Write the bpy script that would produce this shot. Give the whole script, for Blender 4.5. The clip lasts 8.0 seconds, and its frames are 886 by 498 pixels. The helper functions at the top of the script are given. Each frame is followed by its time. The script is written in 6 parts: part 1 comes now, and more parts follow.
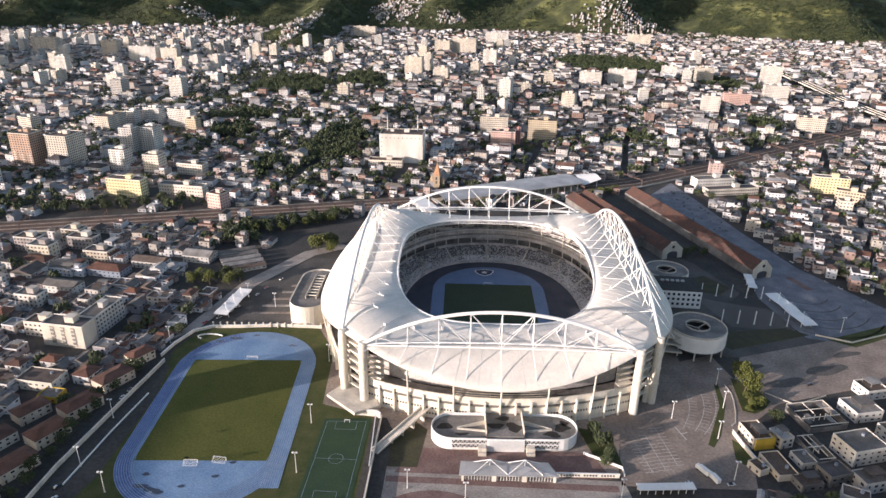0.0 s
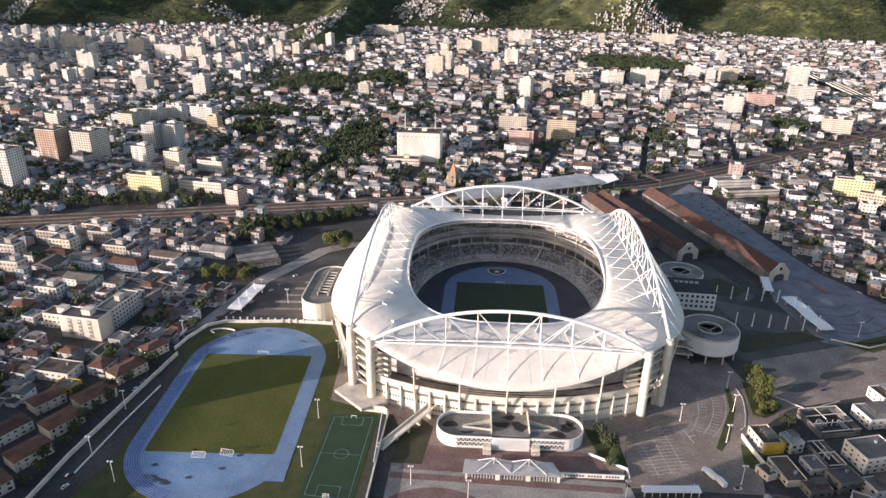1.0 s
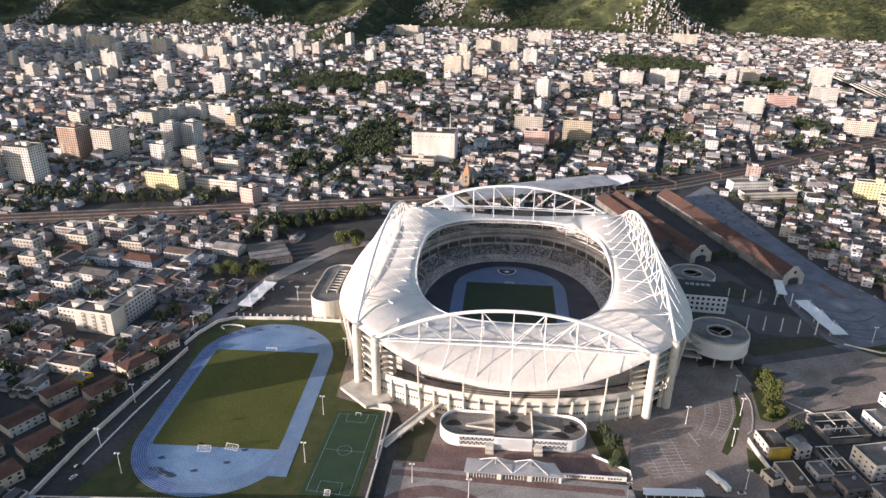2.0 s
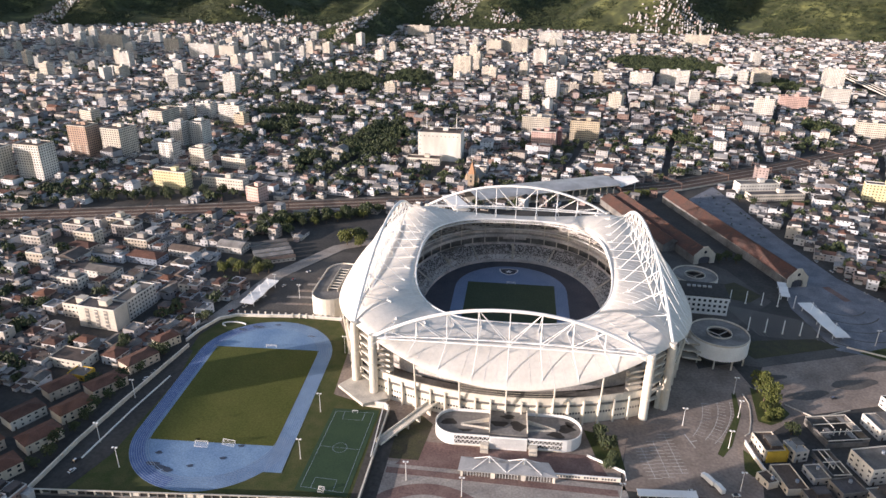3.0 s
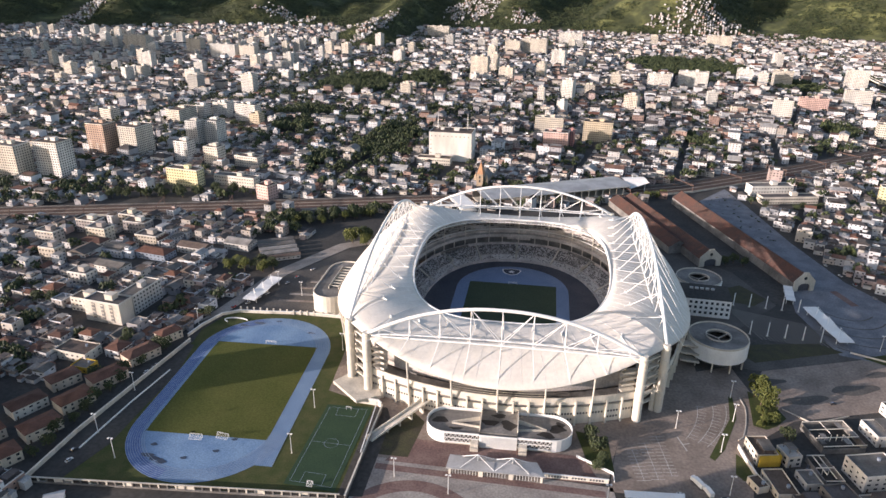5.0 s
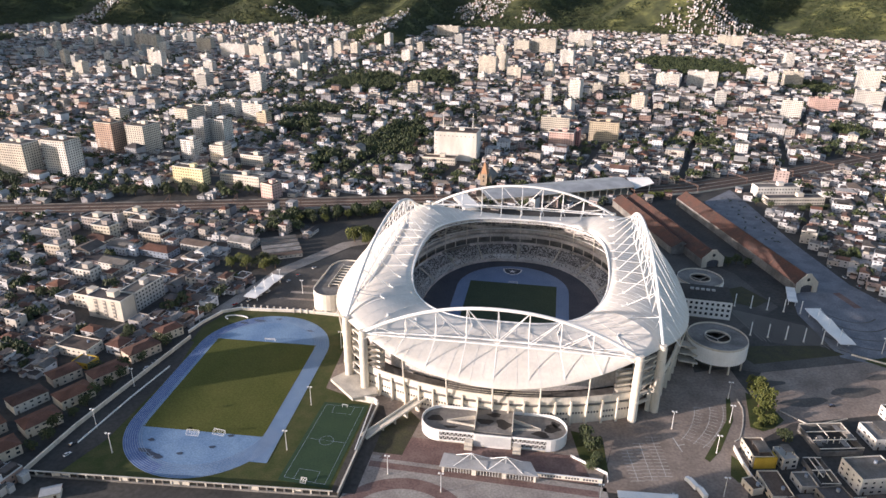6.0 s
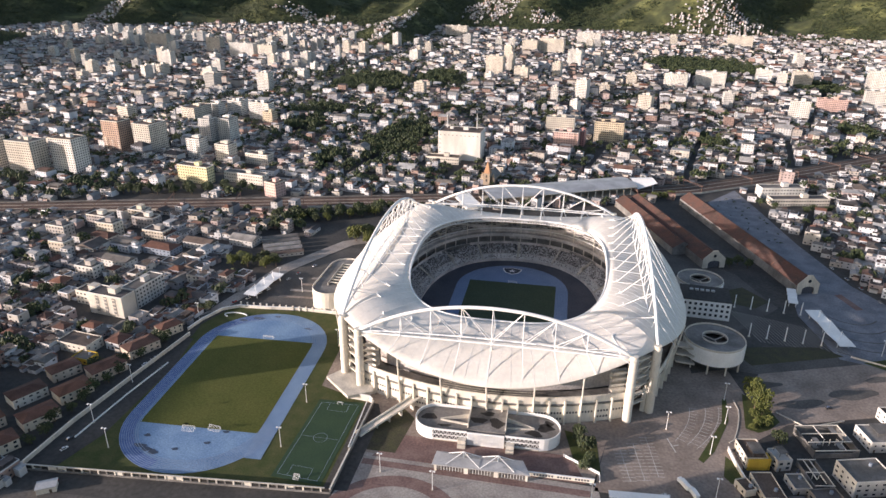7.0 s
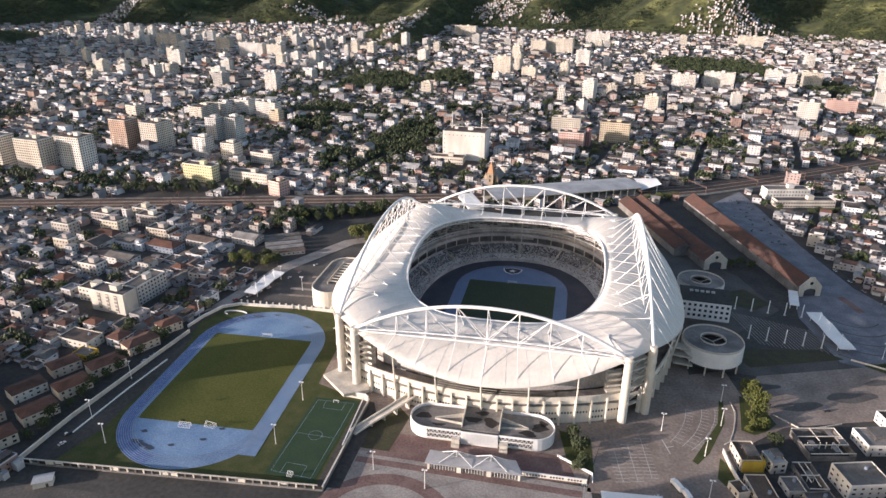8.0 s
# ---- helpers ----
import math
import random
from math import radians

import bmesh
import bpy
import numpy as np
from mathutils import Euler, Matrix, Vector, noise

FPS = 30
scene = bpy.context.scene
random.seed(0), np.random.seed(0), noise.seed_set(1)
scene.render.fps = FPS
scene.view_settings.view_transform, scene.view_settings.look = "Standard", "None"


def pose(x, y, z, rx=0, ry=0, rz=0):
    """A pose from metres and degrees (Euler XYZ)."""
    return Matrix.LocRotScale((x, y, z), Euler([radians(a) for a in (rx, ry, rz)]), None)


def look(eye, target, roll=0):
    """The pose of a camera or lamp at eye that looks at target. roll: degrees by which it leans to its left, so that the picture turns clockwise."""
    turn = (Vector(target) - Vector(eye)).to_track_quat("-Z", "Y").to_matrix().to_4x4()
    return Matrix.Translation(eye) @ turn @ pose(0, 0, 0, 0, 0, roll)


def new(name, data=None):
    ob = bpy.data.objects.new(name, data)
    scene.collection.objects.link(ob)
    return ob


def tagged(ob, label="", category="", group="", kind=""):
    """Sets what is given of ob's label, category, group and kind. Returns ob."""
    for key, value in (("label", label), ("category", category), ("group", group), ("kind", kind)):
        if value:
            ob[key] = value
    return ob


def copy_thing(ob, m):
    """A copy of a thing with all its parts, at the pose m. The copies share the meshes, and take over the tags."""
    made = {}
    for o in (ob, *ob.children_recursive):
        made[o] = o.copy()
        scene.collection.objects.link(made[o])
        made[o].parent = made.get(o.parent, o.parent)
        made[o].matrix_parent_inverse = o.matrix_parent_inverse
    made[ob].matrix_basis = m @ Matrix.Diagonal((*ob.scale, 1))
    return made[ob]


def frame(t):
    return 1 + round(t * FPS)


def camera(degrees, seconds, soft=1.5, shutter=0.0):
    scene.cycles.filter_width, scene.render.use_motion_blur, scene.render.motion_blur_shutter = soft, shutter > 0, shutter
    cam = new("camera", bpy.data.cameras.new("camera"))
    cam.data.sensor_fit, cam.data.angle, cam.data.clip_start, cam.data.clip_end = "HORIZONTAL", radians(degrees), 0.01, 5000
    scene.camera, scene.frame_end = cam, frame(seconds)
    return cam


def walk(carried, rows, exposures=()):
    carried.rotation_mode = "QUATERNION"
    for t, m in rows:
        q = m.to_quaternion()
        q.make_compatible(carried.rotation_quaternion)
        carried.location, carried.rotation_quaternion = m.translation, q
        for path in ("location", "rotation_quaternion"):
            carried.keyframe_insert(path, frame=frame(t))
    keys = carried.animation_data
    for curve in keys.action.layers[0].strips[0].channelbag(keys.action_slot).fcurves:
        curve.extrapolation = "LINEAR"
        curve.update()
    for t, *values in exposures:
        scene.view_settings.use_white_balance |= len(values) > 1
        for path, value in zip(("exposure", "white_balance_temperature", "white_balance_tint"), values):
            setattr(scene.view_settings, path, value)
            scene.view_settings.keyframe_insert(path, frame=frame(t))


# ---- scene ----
cam = camera(66.9, 8.0)
PATH = [
    (0, (-26.026, -441.614, 249.945), (-26.075, -439.772, 249.167), 0.8),
    (0.5, (-21.85, -441.981, 249.935), (-21.933, -440.141, 249.156), 0.7),
    (1, (-17.67, -442.362, 249.908), (-17.785, -440.524, 249.127), 0.7),
    (1.5, (-13.446, -442.673, 249.882), (-13.594, -440.838, 249.101), 0.6),
    (3, (-0.665, -443.28, 249.828), (-0.873, -441.45, 249.047), 0.6),
    (3.5, (3.494, -443.375, 249.824), (3.271, -441.547, 249.043), 0.5),
    (4, (7.584, -443.385, 249.825), (7.346, -441.559, 249.044), 0.5),
    (4.5, (11.738, -443.359, 249.809), (11.483, -441.535, 249.029), 0.5),
    (6, (24.442, -442.945, 249.594), (24.139, -441.129, 248.814), 0.4),
    (6.5, (28.735, -442.762, 249.543), (28.418, -440.948, 248.763), 0.4),
    (7, (33.006, -442.498, 249.506), (32.675, -440.687, 248.725), 0.4),
    (7.5, (37.183, -442.158, 249.463), (36.838, -440.349, 248.683), 0.4),
    (8, (41.309, -441.807, 249.437), (40.949, -440.001, 248.656), 0.4),
]
walk(cam, [(t, look(eye, aim, lean)) for t, eye, aim, lean in PATH], [(0, 0.87, 6500, 18), (8, 0.87, 6500, 18)])
# ---- daylight ----
SUN_AZ, SUN_EL = 27.0, 10.2  # the light travels 27 degrees north of east, from low in the west
world = bpy.data.worlds.new("sky")
scene.world = world
world.use_nodes = True
wn, wl = world.node_tree.nodes, world.node_tree.links
sky = wn.new("ShaderNodeTexSky")
sky.sky_type, sky.sun_disc = "NISHITA", False
sky.sun_elevation, sky.sun_rotation = radians(SUN_EL), radians(270 - SUN_AZ)
sky.air_density, sky.dust_density = 1.0, 1.5
wl.new(sky.outputs[0], wn["Background"].inputs[0])
wn["Background"].inputs[1].default_value = 0.132
sun = new("sun", bpy.data.lights.new("sun", "SUN"))
sun.data.energy, sun.data.angle, sun.data.color = 4.3, radians(0.6), (1.0, 0.88, 0.78)
sun.matrix_world = look((0, 0, 900), (math.cos(radians(SUN_AZ)), math.sin(radians(SUN_AZ)), 900 - math.tan(radians(SUN_EL))))


# ---- materials ----
def paint(name, cols, vary="", rough=0.85, metal=0.0, grain=(3.0, 0.12), stain=(0.08, 0.25), bump=0.15, spec=0.3, streak=0.0):
    """A weathered paint. cols: one colour or a palette picked by object or by island."""
    m = bpy.data.materials.new(name)
    m.use_nodes = True
    n, l = m.node_tree.nodes, m.node_tree.links
    b = n["Principled BSDF"]
    b.inputs["Roughness"].default_value, b.inputs["Metallic"].default_value = rough, metal
    b.inputs["Specular IOR Level"].default_value = spec
    geo = n.new("ShaderNodeNewGeometry")
    if vary:
        ramp = n.new("ShaderNodeValToRGB")
        ramp.color_ramp.interpolation = "CONSTANT"
        el = ramp.color_ramp.elements
        while len(el) < len(cols):
            el.new(0.5)
        for i, c in enumerate(cols):
            el[i].position, el[i].color = i / len(cols), (*c, 1)
        rnd = geo.outputs["Random Per Island"] if vary == "island" else n.new("ShaderNodeObjectInfo").outputs["Random"]
        l.new(rnd, ramp.inputs[0])
        base = ramp.outputs[0]
    else:
        rgb = n.new("ShaderNodeRGB")
        rgb.outputs[0].default_value = (*cols[0], 1)
        base = rgb.outputs[0]
    tc = n.new("ShaderNodeVectorMath")
    tc.operation = "MULTIPLY"
    tc.inputs[1].default_value = (1, 1, 0.25 if streak else 1)
    l.new(geo.outputs["Position"], tc.inputs[0])
    fac = None
    for sc, amt in (grain, stain):
        nz = n.new("ShaderNodeTexNoise")
        nz.inputs["Scale"].default_value, nz.inputs["Detail"].default_value = sc, 4.0
        l.new(tc.outputs[0], nz.inputs["Vector"])
        mr = n.new("ShaderNodeMapRange")
        mr.inputs[1].default_value, mr.inputs[2].default_value = 0.3, 0.7
        mr.inputs[3].default_value, mr.inputs[4].default_value = 1 - amt, 1 + amt * 0.6
        l.new(nz.outputs[0], mr.inputs[0])
        if fac is None:
            fac = mr.outputs[0]
            bp = n.new("ShaderNodeBump")
            bp.inputs["Strength"].default_value, bp.inputs["Distance"].default_value = bump, 0.3
            l.new(nz.outputs[0], bp.inputs["Height"])
            l.new(bp.outputs[0], b.inputs["Normal"])
        else:
            mu = n.new("ShaderNodeMath")
            mu.operation = "MULTIPLY"
            l.new(fac, mu.inputs[0]), l.new(mr.outputs[0], mu.inputs[1])
            fac = mu.outputs[0]
    mx = n.new("ShaderNodeVectorMath")
    mx.operation = "SCALE"
    l.new(base, mx.inputs[0]), l.new(fac, mx.inputs["Scale"])
    l.new(mx.outputs[0], b.inputs["Base Color"])
    return m


def two_tone(name, a, b_, scale, lo=0.45, hi=0.55, rough=0.9, grain=2.0, bump=0.3, third=None):
    """Ground cover: two colours in patches, with a finer grain on them."""
    m = bpy.data.materials.new(name)
    m.use_nodes = True
    n, l = m.node_tree.nodes, m.node_tree.links
    b = n["Principled BSDF"]
    b.inputs["Roughness"].default_value, b.inputs["Specular IOR Level"].default_value = rough, 0.2
    geo = n.new("ShaderNodeNewGeometry")
    big = n.new("ShaderNodeTexNoise")
    big.inputs["Scale"].default_value, big.inputs["Detail"].default_value = scale, 5.0
    l.new(geo.outputs["Position"], big.inputs["Vector"])
    ramp = n.new("ShaderNodeValToRGB")
    el = ramp.color_ramp.elements
    el[0].position, el[0].color, el[1].position, el[1].color = lo, (*a, 1), hi, (*b_, 1)
    if third:
        e = el.new(min(0.98, hi + 0.12))
        e.color = (*third, 1)
    l.new(big.outputs[0], ramp.inputs[0])
    fine = n.new("ShaderNodeTexNoise")
    fine.inputs["Scale"].default_value, fine.inputs["Detail"].default_value = grain, 6.0
    l.new(geo.outputs["Position"], fine.inputs["Vector"])
    mr = n.new("ShaderNodeMapRange")
    mr.inputs[1].default_value, mr.inputs[2].default_value, mr.inputs[3].default_value, mr.inputs[4].default_value = 0.3, 0.7, 0.75, 1.2
    l.new(fine.outputs[0], mr.inputs[0])
    mx = n.new("ShaderNodeVectorMath")
    mx.operation = "SCALE"
    l.new(ramp.outputs[0], mx.inputs[0]), l.new(mr.outputs[0], mx.inputs["Scale"])
    l.new(mx.outputs[0], b.inputs["Base Color"])
    bp = n.new("ShaderNodeBump")
    bp.inputs["Strength"].default_value, bp.inputs["Distance"].default_value = bump, 0.3
    l.new(fine.outputs[0], bp.inputs["Height"]), l.new(bp.outputs[0], b.inputs["Normal"])
    return m


WALLS = [(0.558, 0.561, 0.58), (0.473, 0.472, 0.474), (0.625, 0.641, 0.676), (0.389, 0.356, 0.329), (0.524, 0.516, 0.512), (0.38, 0.383, 0.405), (0.574, 0.57, 0.57), (0.304, 0.214, 0.184), (0.49, 0.454, 0.405), (0.287, 0.285, 0.309), (0.651, 0.667, 0.695), (0.422, 0.338, 0.319)]
ROOFS = [(0.176, 0.088, 0.064), (0.176, 0.168, 0.16), (0.12, 0.104, 0.096), (0.24, 0.232, 0.224), (0.144, 0.088, 0.072), (0.08, 0.072, 0.072), (0.112, 0.096, 0.088), (0.4, 0.4, 0.4), (0.104, 0.088, 0.08), (0.208, 0.184, 0.16), (0.064, 0.06, 0.06), (0.32, 0.32, 0.32)]
M_WALL = paint("painted_render", WALLS, "object", streak=1)
M_WALLS = paint("painted_render_far", WALLS, "island", streak=1)
M_ROOFS = paint("roof_sheets_and_tiles", ROOFS, "island", grain=(1.2, 0.3), stain=(0.1, 0.35), bump=0.4)
M_CLAY = paint("clay_tiles", [(0.15, 0.075, 0.055), (0.12, 0.065, 0.05), (0.19, 0.09, 0.06)], "object", grain=(2.0, 0.3), stain=(0.15, 0.35), bump=0.5)
M_SLABROOF = paint("flat_roof_felt", [(0.16, 0.15, 0.14), (0.1, 0.09, 0.09), (0.26, 0.25, 0.24), (0.13, 0.1, 0.085)], "object", grain=(1.0, 0.2), stain=(0.12, 0.4))
M_GLASSY = paint("dark_window_glass", [(0.035, 0.04, 0.05)], rough=0.15, spec=0.6, bump=0.0, grain=(0.5, 0.2))
M_WHITE = paint("white_steel_paint", [(0.82, 0.82, 0.81)], rough=0.45, grain=(0.8, 0.05), stain=(0.1, 0.08), bump=0.03, spec=0.4)
M_CONC = paint("pale_concrete", [(0.58, 0.54, 0.47)], streak=1, grain=(1.2, 0.14), stain=(0.15, 0.22))
M_CREAM = paint("cream_painted_concrete", [(0.74, 0.69, 0.6)], streak=1, grain=(1.0, 0.1), stain=(0.12, 0.2))
# weathered decks, and also the dark of shaded recesses and the concourse
M_DARKCONC = paint("weathered_and_shaded_concrete", [(0.22, 0.21, 0.2)], grain=(0.6, 0.2), stain=(0.08, 0.45))
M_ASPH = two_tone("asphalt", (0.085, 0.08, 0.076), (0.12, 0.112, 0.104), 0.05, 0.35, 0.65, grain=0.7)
M_STREET = two_tone("street_ground", (0.05, 0.05, 0.05), (0.085, 0.08, 0.074), 0.03, 0.35, 0.65, grain=0.4)
M_LOT = two_tone("worn_car_park", (0.21, 0.172, 0.148), (0.31, 0.258, 0.222), 0.06, 0.35, 0.65, grain=0.6)
M_GRASS = two_tone("football_turf", (0.075, 0.088, 0.02), (0.1, 0.105, 0.028), 0.05, 0.3, 0.7, grain=0.9)
M_PITCH = two_tone("stadium_turf", (0.055, 0.075, 0.046), (0.066, 0.088, 0.053), 0.05, 0.3, 0.7, grain=0.9)
M_LAWN = two_tone("rough_lawn", (0.05, 0.068, 0.022), (0.085, 0.088, 0.036), 0.12, 0.35, 0.65, grain=1.2)
M_ARTIF = two_tone("artificial_turf", (0.032, 0.062, 0.036), (0.04, 0.074, 0.04), 0.1, 0.3, 0.7, grain=1.5)
M_TRACK = two_tone("pale_blue_track_rubber", (0.14, 0.24, 0.4), (0.2, 0.315, 0.47), 0.06, 0.35, 0.65, grain=1.0, bump=0.1)
M_TRACKD = two_tone("dark_blue_rubber", (0.085, 0.145, 0.32), (0.12, 0.19, 0.38), 0.2, 0.35, 0.65, grain=1.0, bump=0.1)
M_BLUE = two_tone("blue_track_rubber", (0.16, 0.23, 0.36), (0.2, 0.27, 0.41), 0.06, 0.35, 0.65, grain=1.0, bump=0.1)
M_NAVY = two_tone("navy_apron", (0.07, 0.076, 0.095), (0.095, 0.1, 0.12), 0.06, 0.35, 0.65, grain=1.0, bump=0.1)
M_PLAZA = two_tone("plaza_paving", (0.152, 0.163, 0.190), (0.213, 0.224, 0.251), 0.08, 0.4, 0.6, grain=0.8)
M_RED = two_tone("red_paving", (0.17, 0.11, 0.1), (0.22, 0.15, 0.135), 0.08, 0.4, 0.6, grain=0.8)
M_PALE = two_tone("pale_paving", (0.28, 0.25, 0.23), (0.36, 0.33, 0.3), 0.08, 0.4, 0.6, grain=0.8)
M_BALLAST = two_tone("railway_ballast", (0.085, 0.07, 0.062), (0.13, 0.1, 0.085), 0.04, 0.35, 0.65, grain=0.6)
M_TILE = two_tone("old_red_shed_roof", (0.119, 0.064, 0.051), (0.085, 0.058, 0.051), 0.09, 0.4, 0.6, grain=0.9, third=(0.204, 0.093, 0.060))
M_BARK = paint("bark", [(0.12, 0.085, 0.06)], grain=(4, 0.3))
M_LEAF = paint("foliage", [(0.042, 0.06, 0.024), (0.052, 0.07, 0.028), (0.036, 0.05, 0.023), (0.068, 0.082, 0.03), (0.03, 0.042, 0.02)], "island", rough=0.7, grain=(0.8, 0.3), stain=(0.06, 0.3))
M_LEAFB = paint("yellow_green_foliage", [(0.09, 0.105, 0.022), (0.11, 0.12, 0.03), (0.075, 0.09, 0.022)], "island", rough=0.7, grain=(0.8, 0.3))
M_METAL = paint("galvanised_steel", [(0.5, 0.5, 0.5)], rough=0.5, metal=0.4, grain=(1, 0.1))
M_YELLOW = paint("yellow_render", [(0.62, 0.42, 0.06)], streak=1)
M_BLUEWALL = paint("blue_steel", [(0.24, 0.28, 0.34)])
M_SEATW = paint("white_seats", [(0.74, 0.74, 0.72), (0.68, 0.68, 0.66), (0.7, 0.7, 0.7), (0.2, 0.2, 0.21)], "island")
M_SEATM = paint("mixed_seats", [(0.05, 0.05, 0.06), (0.6, 0.6, 0.6), (0.07, 0.07, 0.08), (0.3, 0.3, 0.3), (0.05, 0.05, 0.06), (0.66, 0.66, 0.66)], "island")
M_RUST = paint("rusty_gantry_paint", [(0.17, 0.11, 0.09)])
M_CAR = paint("car_paint", [(0.7, 0.7, 0.7), (0.05, 0.05, 0.055), (0.35, 0.36, 0.38), (0.4, 0.04, 0.03), (0.6, 0.6, 0.58), (0.12, 0.14, 0.2)], "object", rough=0.25, spec=0.5, bump=0, grain=(1, 0.02), stain=(0.5, 0.03))
M_BROWNFELT = paint("brown_roof_felt", [(0.13, 0.095, 0.075)], grain=(1.0, 0.25), stain=(0.15, 0.4))
# for damp patches, and for the painted shade behind the pavilion lattice
M_DAMP_SHADE = paint("near_black_damp_and_shade", [(0.035, 0.033, 0.032)], rough=0.7, grain=(1.5, 0.3))
M_STAIN = paint("wet_dark_rubber", [(0.05, 0.07, 0.11)], rough=0.6)
M_RUBBER = paint("black_rubber", [(0.02, 0.02, 0.02)])


def roof_white():
    """White standing-seam membrane: fine ribs and soft dirt."""
    m = paint("white_roof_membrane", [(0.73, 0.695, 0.64)], rough=0.9, grain=(0.5, 0.07), stain=(0.06, 0.12), bump=0.05, spec=0.15)
    return m


M_ROOFW = roof_white()


# ---- mesh helpers ----
class Shape:
    """Collects faces for one mesh."""

    def __init__(self):
        self.v, self.f, self.m = [], [], []

    def add(self, verts, faces, mi=0):
        k = len(self.v)
        self.v.extend(verts)
        self.f.extend([tuple(i + k for i in q) for q in faces])
        self.m.extend([mi] * len(faces))
        return self

    def box(self, cx, cy, z0, sx, sy, sz, rot=0.0, mi=0, top=None, base=False):
        c, s, hx, hy = math.cos(rot), math.sin(rot), sx / 2, sy / 2
        p = [(cx + x * c - y * s, cy + x * s + y * c) for x, y in ((-hx, -hy), (hx, -hy), (hx, hy), (-hx, hy))]
        self.add([(x, y, z0) for x, y in p] + [(x, y, z0 + sz) for x, y in p],
                 [(0, 1, 5, 4), (1, 2, 6, 5), (2, 3, 7, 6), (3, 0, 4, 7)] + ([(3, 2, 1, 0)] if base else []), mi)
        k = len(self.v) - 4
        self.f.append((k, k + 1, k + 2, k + 3)), self.m.append(mi if top is None else top)
        return self

    def tube(self, p, q, r, n=6, mi=0, r2=None):
        p, q = Vector(p), Vector(q)
        d = (q - p).normalized()
        a = d.cross(Vector((0, 0, 1)) if abs(d.z) < 0.95 else Vector((1, 0, 0))).normalized()
        b = d.cross(a)
        r2 = r if r2 is None else r2
        ring = [(math.cos(6.28319 * i / n), math.sin(6.28319 * i / n)) for i in range(n)]
        vs = [tuple(p + (a * c + b * s) * r) for c, s in ring] + [tuple(q + (a * c + b * s) * r2) for c, s in ring]
        self.add(vs, [(i, (i + 1) % n, n + (i + 1) % n, n + i) for i in range(n)] + [tuple(range(n - 1, -1, -1)), tuple(range(n, 2 * n))], mi)
        return self

    def path(self, pts, r, n=8, mi=0):
        """One bent tube along a line of points."""
        pts = [Vector(p) for p in pts]
        k = len(self.v)
        for i, p in enumerate(pts):
            d = (pts[min(i + 1, len(pts) - 1)] - pts[max(0, i - 1)]).normalized()
            a = d.cross(Vector((0, 0, 1))).normalized()
            b = d.cross(a)
            self.v.extend([tuple(p + (a * math.cos(6.28319 * j / n) + b * math.sin(6.28319 * j / n)) * r) for j in range(n)])
        for i in range(len(pts) - 1):
            for j in range(n):
                q0, q1 = k + i * n + j, k + i * n + (j + 1) % n
                self.f.append((q0, q1, q1 + n, q0 + n)), self.m.append(mi)
        self.f += [tuple(range(k + n - 1, k - 1, -1)), tuple(range(k + (len(pts) - 1) * n, k + len(pts) * n))]
        self.m += [mi, mi]
        return self

    def prism(self, poly, z0, z1, mi=0, top=None):
        """An upright prism over a polygon that goes round to the left."""
        n = len(poly)
        self.add([(x, y, z0) for x, y in poly] + [(x, y, z1) for x, y in poly], [(i, (i + 1) % n, n + (i + 1) % n, n + i) for i in range(n)], mi)
        k = len(self.v) - n
        self.f.append(tuple(range(k, k + n))), self.m.append(mi if top is None else top)
        return self

    def strip(self, a, b, mi=0):
        """Faces between two rows of points."""
        n = len(a)
        return self.add(list(a) + list(b), [(i, i + 1, n + i + 1, n + i) for i in range(n - 1)], mi)

    def gable(self, cx, cy, z0, sx, sy, rise, rot=0.0, mi=0, over=0.4, hip=0.0, wall=None):
        """A ridged roof along x, with hipped ends where hip > 0."""
        c, s, hx, hy = math.cos(rot), math.sin(rot), sx / 2 + over, sy / 2 + over
        pt = lambda x, y, z: (cx + x * c - y * s, cy + x * s + y * c, z0 + z)
        rx = hx - hip
        self.add([pt(-hx, -hy, 0), pt(hx, -hy, 0), pt(hx, hy, 0), pt(-hx, hy, 0), pt(-rx, 0, rise), pt(rx, 0, rise)], [(0, 1, 5, 4), (2, 3, 4, 5), (3, 2, 1, 0)], mi)
        k = len(self.v) - 6
        for q in ((1 + k, 2 + k, 5 + k), (3 + k, k, 4 + k)):
            self.f.append(q), self.m.append(mi if (hip or wall is None) else wall)
        return self

    def data(self, name, mats):
        me = bpy.data.meshes.new(name)
        me.from_pydata(self.v, [], self.f)
        for mt in mats if isinstance(mats, (list, tuple)) else [mats]:
            me.materials.append(mt)
        me.polygons.foreach_set("material_index", self.m)
        me.update()
        return me


def part(name, shape, mats, parent=None, label=""):
    ob = new(name, shape if isinstance(shape, bpy.types.Mesh) else shape.data(name, mats))
    ob.parent = parent
    return tagged(ob, label)


def thing(name, x, y, z, turn, label, category, group="", kind=""):
    ob = new(name)
    ob.empty_display_size = 1
    ob.matrix_world = pose(x, y, z, 0, 0, turn)
    return tagged(ob, label, category, group, kind)


def whole(name, shape, mats, label, category="", group="", kind=""):
    return tagged(part(name, shape, mats), label, category, group, kind)


# ---- the lie of the land ----
def smooth(a, b, x):
    t = min(1.0, max(0.0, (x - a) / (b - a)))
    return t * t * (3 - 2 * t)


